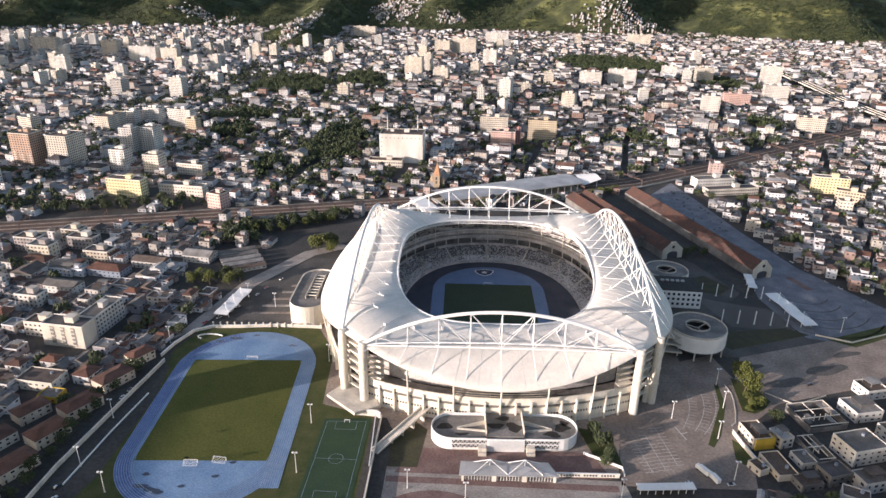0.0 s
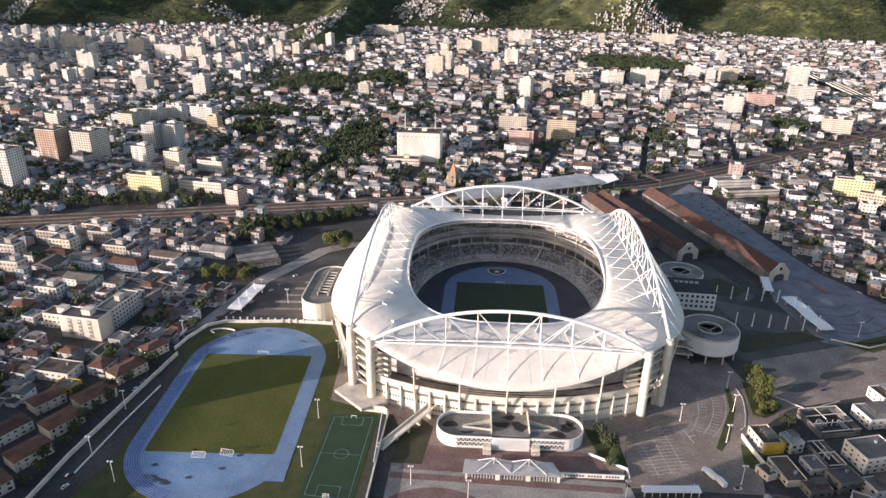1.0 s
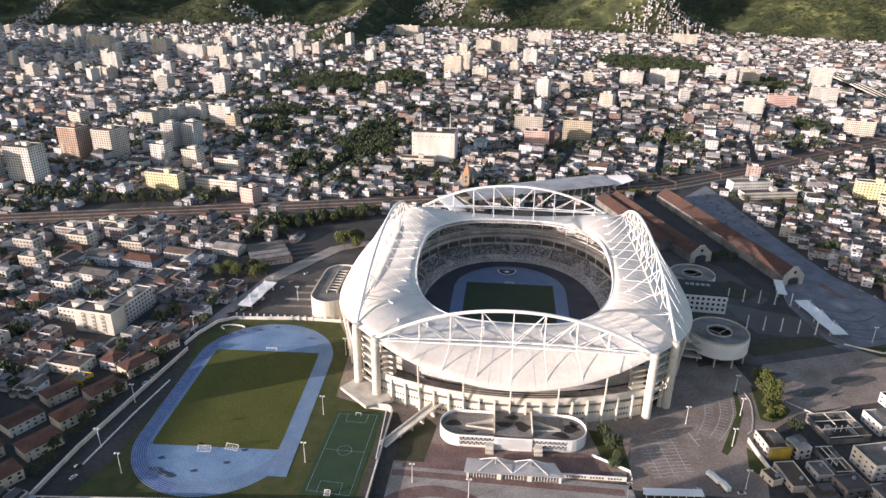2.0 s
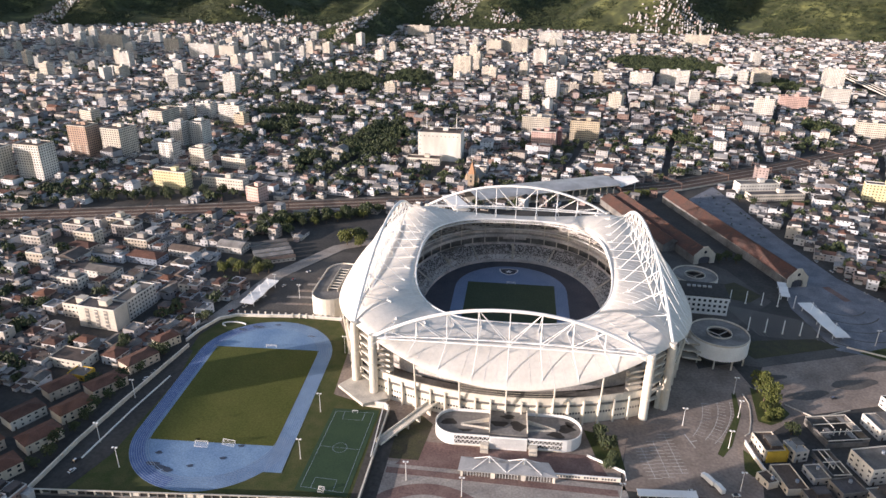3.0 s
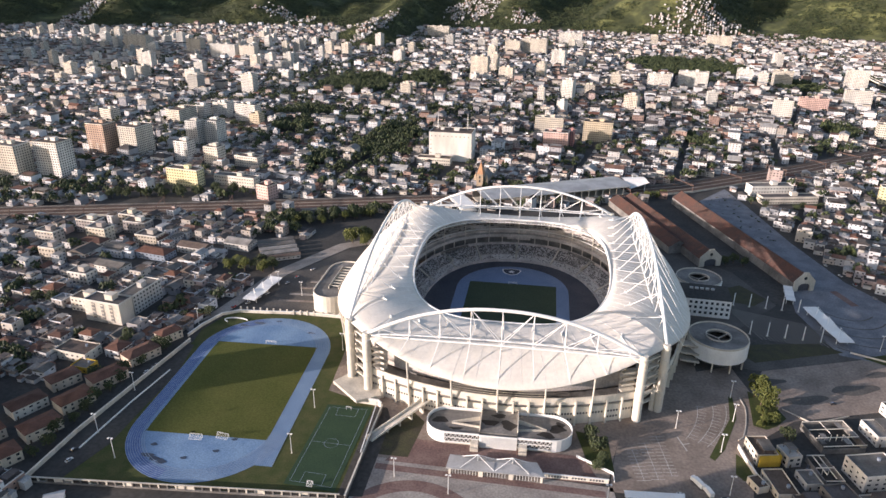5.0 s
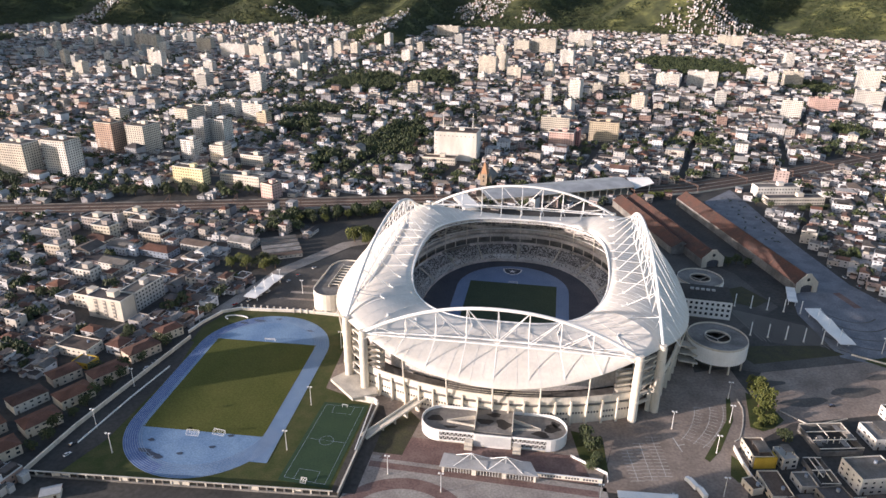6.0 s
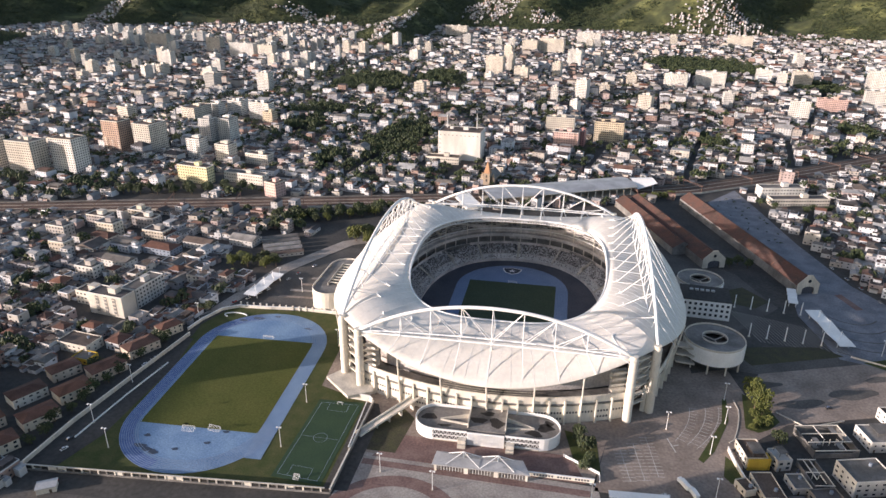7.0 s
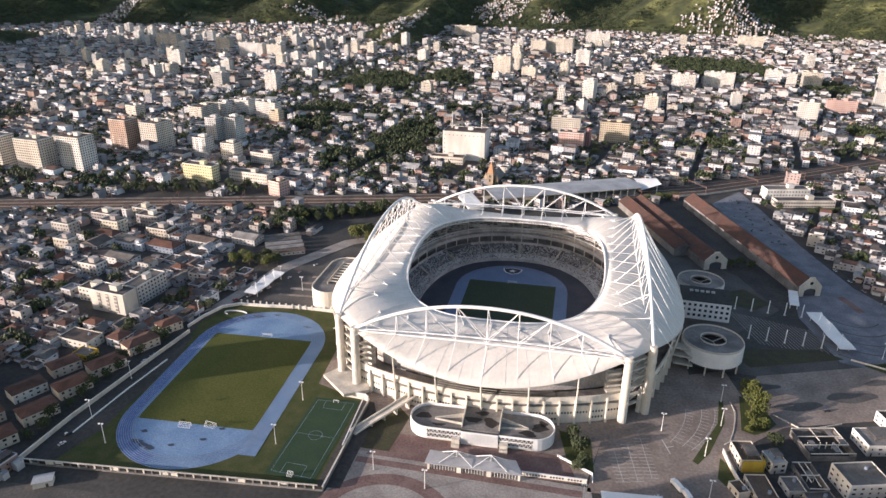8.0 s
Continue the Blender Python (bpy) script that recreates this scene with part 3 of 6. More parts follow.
def roof_arch(side):
    ns = side in ("south", "north")
    k = -1 if side in ("south", "west") else 1
    half, base, crown = (82, 43.5, 66.0) if ns else (109, 45.0, 76.0)
    plane = 121 if ns else 96
    at = lambda u, off, z: (u, k * (plane + off), z) if ns else (k * (plane + off), u, z)
    arch = part("roof_arch", Shape().path([at(half * t, -1.5 * (1 - t * t), base + (crown - base) * (1 - abs(t) ** 2.15)) for t in (-1 + i / 16 for i in range(33))], 1.05, 10), M_WHITE, stadium, "thick white tubular steel arch")
    arch.data.shade_smooth()
    zt = lambda u: base + (crown - base) * (1 - abs(u / half) ** 2.15)
    for off in (1.9, -2.2):
        part("tie", Shape().path([at(half * t, off * (1 - t * t) ** 0.5 * 1.3, base - 0.4 + (1.6 if ns else 5.6) * (1 - t * t)) for t in (-1 + i / 8 for i in range(17))], 0.5, 6), M_WHITE, arch)
    gap, many = (18.4, 4) if ns else (18.2, 5)
    for i in range(-many, many + 1):
        u = gap * i
        z1, zb = zt(u), base + (1.0 if ns else 0.8 + 4.6 * (1 - (u / half) ** 2))
        sink = -1.5 * (1 - (u / half) ** 2)
        for off in (2.2, -2.6):
            part("strut", Shape().tube(at(u, sink, z1), at(u, off, zb), 0.26, 5), M_WHITE, arch)
        # outward and inward legs that reach down to the roof
        for sgn, reach in ((1, 15.5 if ns else 24.0), (-1, 21.0)):
            du = (0.10 if sgn > 0 else -0.05) * u
            out = reach * (1 - (u / half) ** 2 * 0.75) if sgn > 0 else -reach * (1 - 0.3 * (u / half) ** 2)
            foot = at(u + du, out, 0)
            try_z = roof_z(foot[0], foot[1]) + 0.1
            part("leg", Shape().tube(at(u, 2.2 if sgn > 0 else -2.6, zb) if ns or sgn < 0 else at(u, sink, z1), (foot[0], foot[1], try_z), 0.24, 5), M_WHITE, arch)
            if sgn < 0:
                part("leg", Shape().tube(at(u, sink, z1), (foot[0], foot[1], try_z), 0.24, 5), M_WHITE, arch)
                part("post", Shape().tube((foot[0], foot[1], try_z), (foot[0], foot[1], try_z + 2.2), 0.25, 5), M_WHITE, arch)
                foot2 = at(u * 0.97, out - 3.0, 0)
                part("roof_beam", Shape().tube((foot[0], foot[1], try_z + 0.4), (foot2[0], foot2[1], roof_z(foot2[0], foot2[1]) + 0.2), 0.4, 5), M_WHITE, arch)
        u2 = u + gap * (1 if u < 0 else -1)
        for off in (2.2, -2.6) if i else ():
            part("diagonal", Shape().tube(at(u, sink, z1), at(u2, off, zb), 0.2, 5), M_WHITE, arch)
    # columns at both feet
    for sgn in (-1, 1):
        x, y, _ = at(sgn * half, 0, 0)
        col = Shape()
        foot_z = 4.6 if (x < 0 and y < 0) else 0.0
        col.tube((x, y, foot_z), (x, y, base - 0.4), 2.6, 18)
        col.tube((x, y, base - 0.6), (x, y, base + 1.4), 2.2, 12)
        ob = part("column", col, M_CREAM, stadium, "thick round cream concrete column")
        for zz in (14, 25, 36):
            part("collar", Shape().tube((x, y, zz), (x, y, zz + 0.8), 2.95, 16), M_CREAM, ob)


for side in LOBES:
    roof_arch(side)

# bracing between the column pairs
for sx in (-1, 1):
    for sy in (-1, 1):
        for zz in range(8, 42, 6):
            br = Shape()
            br.box(sx * 88, sy * 112, zz, 13, 2.2, 0.7, math.atan2(12 * sy * -sx, 14))
            br.tube((sx * 80, sy * 118, zz), (sx * 93, sy * 107, zz + 6), 0.3, 5)
            part("landing", br, M_CREAM, stadium, "open stair landing between the columns")


def wall_at(side, t, inset=4.0):
    p = lobe(side, t)
    f = 1 - t * t
    if side in ("south", "north"):
        return p.x * 0.985, math.copysign(117.5 + 18.0 * f, p.y)
    return math.copysign(91 + 31.0 * f, p.x), p.y


def facade():
    """Bays of the outer wall: panels, bands, window strips and fins."""
    for side in LOBES:
        n = 18 if side in ("south", "north") else 24
        for i in range(n):
            a = wall_at(side, -1 + 2 * i / n)
            b = wall_at(side, -1 + 2 * (i + 1) / n)
            dx, dy = b[0] - a[0], b[1] - a[1]
            L = math.hypot(dx, dy)
            rot = math.atan2(dy, dx)
            cx, cy = (a[0] + b[0]) / 2, (a[1] + b[1]) / 2
            ox, oy = dy / L, -dx / L
            s = Shape().box(cx, cy, 0, L, 1.0, 9.5, rot)
            wall = part("wall_panel", s, M_CREAM, stadium)
            part("parapet_band", Shape().box(cx + ox * 1.0, cy + oy * 1.0, 14.2, L, 0.8, 4.6, rot), M_CREAM, wall)
            part("spandrel", Shape().box(cx + ox * 0.35, cy + oy * 0.35, 9.5, L, 0.6, 2.4, rot), M_CREAM, wall)
            # floor edge and recess are dark-coloured to paint the shade in the slots
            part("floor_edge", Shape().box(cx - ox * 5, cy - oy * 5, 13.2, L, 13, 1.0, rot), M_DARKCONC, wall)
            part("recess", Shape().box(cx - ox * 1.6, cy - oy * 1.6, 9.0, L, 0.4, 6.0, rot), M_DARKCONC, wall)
            c, s_ = math.cos(rot), math.sin(rot)
            for zz in (2.6, 6.6):
                for j in range(4):
                    u = (j - 1.5) * L / 5.2
                    if zz < 5 and i % 3 != 1:
                        continue
                    win = Shape().box(cx + c * u + ox * 0.52, cy + s_ * u + oy * 0.52, zz, L / 9.5, 0.14, 1.3, rot)
                    if side == "south" or (side in ("west", "east") and a[1] < 0 and zz > 5):
                        part("window", win, M_GLASSY, wall)
            fin = part("fin", Shape().box(a[0] + ox * 1.2, a[1] + oy * 1.2, 0, 1.0, 2.6, 16.5, rot), M_CREAM, stadium)
            if i % 3 == 0 and 0 < i < n:
                e = lobe(side, -1 + 2 * i / n)
                part("prop", Shape().tube((a[0] + ox * 2.4, a[1] + oy * 2.4, 10), (e.x, e.y, e.z - 0.5), 0.5, 8), M_CREAM, stadium, "slanting cream prop under the eave")
            if i < 1 or i >= n - 1:  # open stair floors near the columns
                for zz in (18.6, 22.6, 26.6, 30.6):
                    if zz < lobe(side, -1 + 2 * (i + 0.5) / n).z - 3:
                        part("stair_floor", Shape().box(cx - ox * 2.2, cy - oy * 2.2, zz, L, 3.6, 0.5, rot, base=True).box(cx - ox * 0.4, cy - oy * 0.4, zz + 0.5, L, 0.25, 1.0, rot), M_CREAM, wall)
                part("stair_back", Shape().box(cx - ox * 4.4, cy - oy * 4.4, 14, L, 0.4, 18, rot), M_BOWL, wall)
            # rails of the upper gallery
            rails = Shape()
            for zz in (20.0, 21.6, 23.2):
                rails.tube((a[0] + ox, a[1] + oy, zz), (b[0] + ox, b[1] + oy, zz), 0.12, 4)
            if side == "south" and 6 <= i <= 11:
                part("rail", rails, M_CREAM, wall)
    back = Shape()
    for side in LOBES:
        pts = [wall_at(side, -1 + 2 * i / 24) for i in range(25)]
        back.strip([(x * 0.9, y * 0.9, 13.5) for x, y in pts], [(x * 0.9, y * 0.9, 31 - 6 * (1 - (i / 12 - 1) ** 2)) for i, (x, y) in enumerate(pts)])
    part("upper_back_wall", back, M_BOWL, stadium, "dark concrete back wall of the upper stand")


facade()


def ell(a, b, n=96, p=2.3):
    out = []
    for i in range(n):
        t = 6.28318 * i / n
        c, s = math.cos(t), math.sin(t)
        out.append((math.copysign(abs(c) ** (2 / p), c) * a, math.copysign(abs(s) ** (2 / p), s) * b))
    return out


def tier(name, a0, b0, z0, a1, b1, z1, rows, mat, label, cols=2):
    """Stepped terrace with rows of seat blocks."""
    s, seats = Shape(), Shape()
    n = 96
    for r in range(rows):
        f0, f1 = r / rows, (r + 1) / rows
        p = ell(a0 + (a1 - a0) * f0, b0 + (b1 - b0) * f0)
        q = ell(a0 + (a1 - a0) * f1, b0 + (b1 - b0) * f1)
        za, zb = z0 + (z1 - z0) * f0, z0 + (z1 - z0) * f1
        p, q = p + p[:1], q + q[:1]
        s.strip([(x, y, za) for x, y in p], [(x, y, za) for x, y in q])
        s.strip([(x, y, za) for x, y in q], [(x, y, zb) for x, y in q])
        if r == rows - 1:
            continue
        for i in range(n):
            for j in range(cols):
                if i % 6 == 0 and j == 0:
                    continue
                u0, u1 = (j + 0.08) / cols, (j + 0.92) / cols
                pt = lambda uu, vv: tuple((p[i][k] * (1 - uu) + p[i + 1][k] * uu) * (1 - vv) + (q[i][k] * (1 - uu) + q[i + 1][k] * uu) * vv for k in (0, 1))
                c = [pt(u0, 0.35), pt(u1, 0.35), pt(u1, 0.9), pt(u0, 0.9)]
                seats.add([(x, y, za + 0.45) for x, y in c] + [(*c[2], za + 0.95), (*c[3], za + 0.95)], [(0, 1, 2, 3), (3, 2, 4, 5)])
    st = part(name, s, M_BOWL, stadium, label)
    # pale stair aisles between the seat blocks
    run_in, run_out = ell(a0, b0), ell(a1, b1)
    for i in range(0, n, 6):
        j = (i + 1) % n
        c = [tuple(q0[k] * (1 - u) + q1[k] * u for k in (0, 1)) for q0, q1, u in ((run_in[i], run_in[j], 0), (run_in[i], run_in[j], 0.28), (run_out[i], run_out[j], 0.28), (run_out[i], run_out[j], 0))]
        zs = (z0 + 0.55, z0 + 0.55, z1 + 0.55, z1 + 0.55)
        part("aisle", Shape().add([(x, y, zz) for (x, y), zz in zip(c, zs)] + [(x, y, zz - 0.5) for (x, y), zz in zip(c, zs)], [(0, 1, 2, 3), (0, 4, 5, 1), (1, 5, 6, 2), (3, 7, 4, 0)]), M_CONC, st)
    bm = bmesh.new()
    bm.from_mesh(st.data)
    bmesh.ops.remove_doubles(bm, verts=bm.verts, dist=0.001)
    bm.to_mesh(st.data)
    bm.free()
    tagged(part("seats", seats, mat, st, "rows of white, grey and black seats"), kind="stuff")
    return st


tier("lower_stand", 71, 100, 2.2, 77, 106, 5.0, 6, M_SEATW, "pale concrete lower stand with white seats", 5)
tier("middle_stand", 77, 106, 5.0, 88, 117, 10.8, 10, M_SEATM, "dark lower stand with mixed seats", 5)
tier("upper_stand", 92, 122, 21, 106, 133, 32, 9, M_SEATM, "upper stand under the roof", 2)
for a, b, z0, z1 in ((71, 100, 0, 2.6), (88, 117, 10.5, 12.6), (88, 117, 17.6, 20.4), (91.6, 121.8, 19.5, 22.4)):
    p = ell(a, b)
    p = p + p[:1]
    part("stand_front", Shape().strip([(x, y, z0) for x, y in p], [(x, y, z1) for x, y in p]), M_BOWL, stadium, "shaded brown concrete stand front")
# dark wall stands for the shaded depth of the open concourse
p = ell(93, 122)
part("concourse_wall", Shape().strip([(x, y, 10.5) for x, y in p + p[:1]], [(x, y, 20.4) for x, y in p + p[:1]]), M_DARKCONC, stadium, "dark wall standing for the open concourse's shade")
fl_ = Shape()
p, q = ell(88, 117), ell(91.6, 121.8)
fl_.strip([(x, y, 20.4) for x, y in p + p[:1]], [(x, y, 20.4) for x, y in q + q[:1]])
part("concourse", fl_, M_BOWL, stadium)
for i in range(0, 96, 4):
    (x, y), (x2, y2) = ell(88, 119)[i], ell(98, 127)[i]
    part("roof_prop", Shape().tube((x, y, 20), (x, y, 40), 0.4, 6), M_CREAM, stadium)
for i in range(0, 96, 2):
    x, y = ell(87.4, 116.4)[i]
    part("stand_column", Shape().box(x * 1.012, y * 1.01, 10.4, 0.7, 0.7, 8.6, math.atan2(y, x)), M_CREAM, stadium)
for i in range(0, 96, 6):
    p, q = ell(71, 100)[i], ell(88, 117)[i]
    if i % 12 == 0:
        part("vomitory", Shape().box((p[0] + q[0]) / 2, (p[1] + q[1]) / 2, 6.5, 8, 2.2, 2.2, math.atan2(q[1] - p[1], q[0] - p[0])), M_CONC, stadium, "concrete stair opening in the stand")
for z_, a_, b_ in ((33, 90, 119), (35.5, 90, 119), (24.5, 90.5, 120)):
    p = ell(a_, b_)
    part("catwalk", Shape().path([(x, y, z_) for x, y in p + p[:1]], 0.45, 6), M_WHITE, stadium, "pale steel catwalk under the roof")
cor = Shape()
for sx, sy in ((-1, 1), (1, 1), (-1, -1), (1, -1)):
    cor.box(sx * 62, sy * 92, 0, 5, 44, 12, math.atan2(sy, sx) + math.pi)
part("tunnel_wall", cor, M_DARKCONC, stadium, "dark concrete ramp walls at the bowl's corners")

whole("arena_floor", Shape().add([(x * 1.01, y * 1.01 + SY, 0.06) for x, y in ell(71, 100)], [tuple(range(96))]), M_NAVY, "dark navy apron round the track", "floor", kind="structure")
whole("arena_track", Shape().add([(x, y, 0.10) for x, y in oval(-1, SY, 42.2, 46.5)], [tuple(range(58))]), M_BLUE, "blue rubber running track", "track", kind="structure")
for k in range(9):
    r = 36.7 + 1.22 * k
    ring(oval(-1, SY, 42.2, r + 0.06), oval(-1, SY, 42.2, r - 0.06), 0.16, M_LANE, "lane_line", "white painted lane line of the stadium track")
sheet("pitch", [(-37.5, SY - 54), (35.5, SY - 54), (35.5, SY + 53.5), (-37.5, SY + 53.5)], 0.2, M_PITCH, "dark green stadium turf", "field")
football_goal(-1, SY + 52.5, 0)
# round emblem on the track's end: a plain shield and star
crest = Shape()
sh = [(0, -7.5), (5.5, -4.5), (8, 0), (8.5, 4.5), (0, 6.5), (-8.5, 4.5), (-8, 0), (-5.5, -4.5)]
crest.add([(x - 3.5, y + 99, 0.15) for x, y in sh], [tuple(range(8))], 0)
crest.add([(x * 0.86 - 3.5, y * 0.86 + 99, 0.17) for x, y in sh], [tuple(range(8))], 1)
star = [((3.6 if i % 2 == 0 else 1.5) * math.sin(0.62832 * i) - 3.5, (3.6 if i % 2 == 0 else 1.5) * math.cos(0.62832 * i) + 98.7, 0.19) for i in range(10)]
crest.add(star + [(-3.5, 98.7, 0.19)], [(i, 10, (i + 1) % 10)[::-1] for i in range(10)], 0)
whole("shield_emblem", crest, [M_WHITE, M_NAVY], "white and black shield with a star painted on the track", "emblem", kind="structure")
# ---- stadium precinct ----
def capsule(x0, x1, cy, r, n=14, along="x"):
    """Outline with two round ends, going round to the left."""
    p = [(x1 + r * math.sin(a), cy - r * math.cos(a)) for a in (math.pi * i / n for i in range(n + 1))]
    p += [(x0 - r * math.sin(a), cy + r * math.cos(a)) for a in (math.pi * i / n for i in range(n + 1))]
    return p if along == "x" else [(cy - (y - cy), x) for x, y in p]


def wall_ring(s, pts, z0, z1, t, closed=True, mi=0):
    """One wall of thickness t along a line of points."""
    q = [p for i, p in enumerate(pts) if i == 0 or math.hypot(p[0] - pts[i - 1][0], p[1] - pts[i - 1][1]) > 0.02]
    n = len(q)
    a, b = [], []
    for i, p in enumerate(q):
        p0, p1 = (q[i - 1], q[(i + 1) % n]) if closed else (q[max(0, i - 1)], q[min(n - 1, i + 1)])
        d = math.hypot(p1[0] - p0[0], p1[1] - p0[1])
        ux, uy = -(p1[1] - p0[1]) / d * t / 2, (p1[0] - p0[0]) / d * t / 2
        a.append((p[0] + ux, p[1] + uy)), b.append((p[0] - ux, p[1] - uy))
    k = len(s.v)
    for row, z in ((a, z0), (b, z0), (b, z1), (a, z1)):
        s.v.extend([(x, y, z) for x, y in row])
    for i in range(n if closed else n - 1):
        j = (i + 1) % n
        for r0, r1 in ((1, 2), (2, 3), (3, 0)):
            s.f.append((k + r0 * n + i, k + r0 * n + j, k + r1 * n + j, k + r1 * n + i)), s.m.append(mi)
    if not closed:
        s.f += [(k + 3 * n, k + 2 * n, k + n, k), (k + n - 1, k + 2 * n - 1, k + 3 * n - 1, k + 4 * n - 1)]
        s.m += [mi, mi]
    return s


def visitor_building():
    t = thing("visitor_building", 2, -127, 0, 1.2, "low white pavilion with round ends and a weathered deck", "building")
    out = capsule(-30, 30, 0, 11.5)
    part("body", Shape().prism([(x * 0.985, y * 0.96) for x, y in out], 0, 6.6), M_CONC, t)
    part("deck", Shape().prism([(x * 0.985, y * 0.96) for x, y in out], 6.6, 6.9), M_DARKCONC, t, "stained grey roof deck")
    drum = Shape()
    wall_ring(drum, [p for p in out if p[0] > 29.5], 0.8, 8.6, 0.5, False)
    part("end_wall", drum, M_WHITE, t, "white curved end wall")
    drum = Shape()
    wall_ring(drum, [p for p in out if p[0] < -29.5], 0.8, 8.6, 0.5, False)
    part("end_wall", drum, M_WHITE, t, "white curved end wall")
    for y in (11.5,):
        for a, b in ((-30, -10.5), (11, 30)):
            part("parapet", Shape().box((a + b) / 2, y, 6.6, b - a, 0.4, 2.0), M_WHITE, t)
    for a, b in ((-30, -10.5), (11, 30)):
        part("fascia", Shape().box((a + b) / 2, -11.6, 7.4, b - a, 0.5, 1.2), M_WHITE, t)
        part("sill_beam", Shape().box((a + b) / 2, -11.6, 1.4, b - a, 0.5, 0.7), M_WHITE, t)
        n = 8
        for i in range(n):
            u0, u1 = a + (b - a) * i / n, a + (b - a) * (i + 1) / n
            for z0 in (2.1, 4.75):
                part("lattice_bar", Shape().tube((u0, -11.7, z0), ((u0 + u1) / 2, -11.7, z0 + 2.6), 0.16, 5), M_WHITE, t)
                part("lattice_bar", Shape().tube(((u0 + u1) / 2, -11.7, z0 + 2.6), (u1, -11.7, z0), 0.16, 5), M_WHITE, t)
        # near-black sheet on the wall paints the shade behind the bars
        part("lattice_shade", Shape().box((a + b) / 2, -11.25, 2.1, b - a - 0.2, 0.3, 5.3), M_DAMP_SHADE, t, "dark sheet painted as shade behind the lattice")
        part("mid_beam", Shape().box((a + b) / 2, -11.6, 4.6, b - a, 0.4, 0.35), M_WHITE, t)
        # ramp parapets on the deck
        k = -1 if a < 0 else 1
        part("ramp_wall", Shape().add([(k * 27, -1, 6.9), (k * 11, 3.4, 6.9), (k * 11, 3.4, 9.6), (k * 27, -1, 8), (k * 27, -1.6, 6.9), (k * 11, 2.8, 6.9), (k * 11, 2.8, 9.6), (k * 27, -1.6, 8)], [(0, 1, 2, 3), (7, 6, 5, 4), (3, 2, 6, 7), (0, 3, 7, 4), (1, 5, 6, 2)]), M_CONC, t)
        part("ramp_wall", Shape().add([(k * 27, -1.3, 6.9), (k * 11, -3.6, 6.9), (k * 11, -3.6, 8.2), (k * 27, -1.3, 8), (k * 27, -1.9, 6.9), (k * 11, -4.2, 6.9), (k * 11, -4.2, 8.2), (k * 27, -1.9, 8)], [(0, 1, 2, 3), (7, 6, 5, 4), (3, 2, 6, 7), (0, 3, 7, 4), (1, 5, 6, 2)]), M_CONC, t)
    part("centre_wall", Shape().box(0.2, -12, 0, 21, 0.6, 8.4), M_WHITE, t, "white centre wall with upright slats")
    for i in range(22):
        part("slat", Shape().box(-9.8 + i * 0.95, -12.5, 1.2, 0.4, 0.4, 6.6), M_WHITE, t)
    part("bridge", Shape().prism([(-10.5, -9), (10.8, -9), (10.8, 15), (-10.5, 15)], 6.9, 8.1, 0), M_DARKCONC, t, "stained concrete footbridge deck")
    for x in (-10.5, 10.8):
        part("bridge_parapet", Shape().box(x, 4, 6.9, 0.5, 22, 3.6), M_CREAM, t)
    # dark damp stains on the decks, shaped by hand
    for k, (x, y, a, b, z) in enumerate([(-5, 0, 4.6, 3.2, 8.12), (5.5, -1, 4.4, 4, 8.12), (33, 1, 4.6, 3.4, 6.92), (-34, 1, 4.2, 3.6, 6.92), (27, -5, 4.6, 2.6, 6.92), (0, 7, 4, 1.8, 8.12), (-24, -6, 3.6, 1.5, 6.92), (35, 5, 2.4, 2.6, 6.92)]):
        pts = [(x + a * math.cos(q) * (1 + 0.3 * math.sin(3 * q + k)), y + b * math.sin(q) * (1 + 0.3 * math.cos(2 * q + 2 * k)), z) for q in (6.2832 * i / 16 for i in range(16))]
        part("damp_patch", Shape().add(pts, [tuple(range(16))]), M_DAMP_SHADE, t, "dark damp patch")
    for x in (-13, 14):
        part("stair", Shape().box(x, -13.4, 0, 4.5, 3, 4.4).box(x, -15.4, 0, 4.5, 2, 2.2), M_CONC, t)


visitor_building()


def entrance_gate():
    t = thing("entrance_gate", 2.5, -158, 0, 1.0, "white entrance canopy hung from two peaked masts", "gate")
    roof = Shape()
    roof.add([(-26, -5.2, 4.3), (26.5, -5.2, 4.3), (22, 5.2, 4.7), (-25, 5.2, 4.7), (-26, -5.2, 3.8), (26.5, -5.2, 3.8), (22, 5.2, 4.2), (-25, 5.2, 4.2), (-9.5, 0.5, 6.2), (9, 0.5, 6.2)],
             [(0, 1, 9, 8), (1, 2, 9), (2, 3, 8, 9), (3, 0, 8), (0, 4, 5, 1), (1, 5, 6, 2), (2, 6, 7, 3), (3, 7, 4, 0), (7, 6, 5, 4)])
    part("canopy", roof, M_METAL, t, "pale grey tensile canopy")
    for x in (-9.5, 9):
        part("mast", Shape().tube((x, 0.5, 0), (x, 0.5, 10.2), 0.35, 8), M_WHITE, t)
        for dx, dy in ((-9, -4.5), (9, -4.5), (-9, 4.6), (9, 4.6)):
            part("stay", Shape().tube((x, 0.5, 10), (x + dx, dy, 4.6), 0.22, 5), M_WHITE, t)
    for x in (-24, -7.5, 8.5, 24.5):
        part("pier", Shape().box(x, -4.4, 0, 2.4 if abs(x) < 10 else 1.2, 1.2, 3.8), M_CREAM, t)
    for i in range(30):
        x = -22.5 + i * 1.55
        if abs(abs(x) - 8) > 1.4:
            part("fence_bar", Shape().box(x, -4.2, 0, 0.22, 0.2, 3.1), M_WHITE, t)
    part("threshold", Shape().box(0, 2, 0, 46, 3, 0.25), M_CONC, t)


entrance_gate()


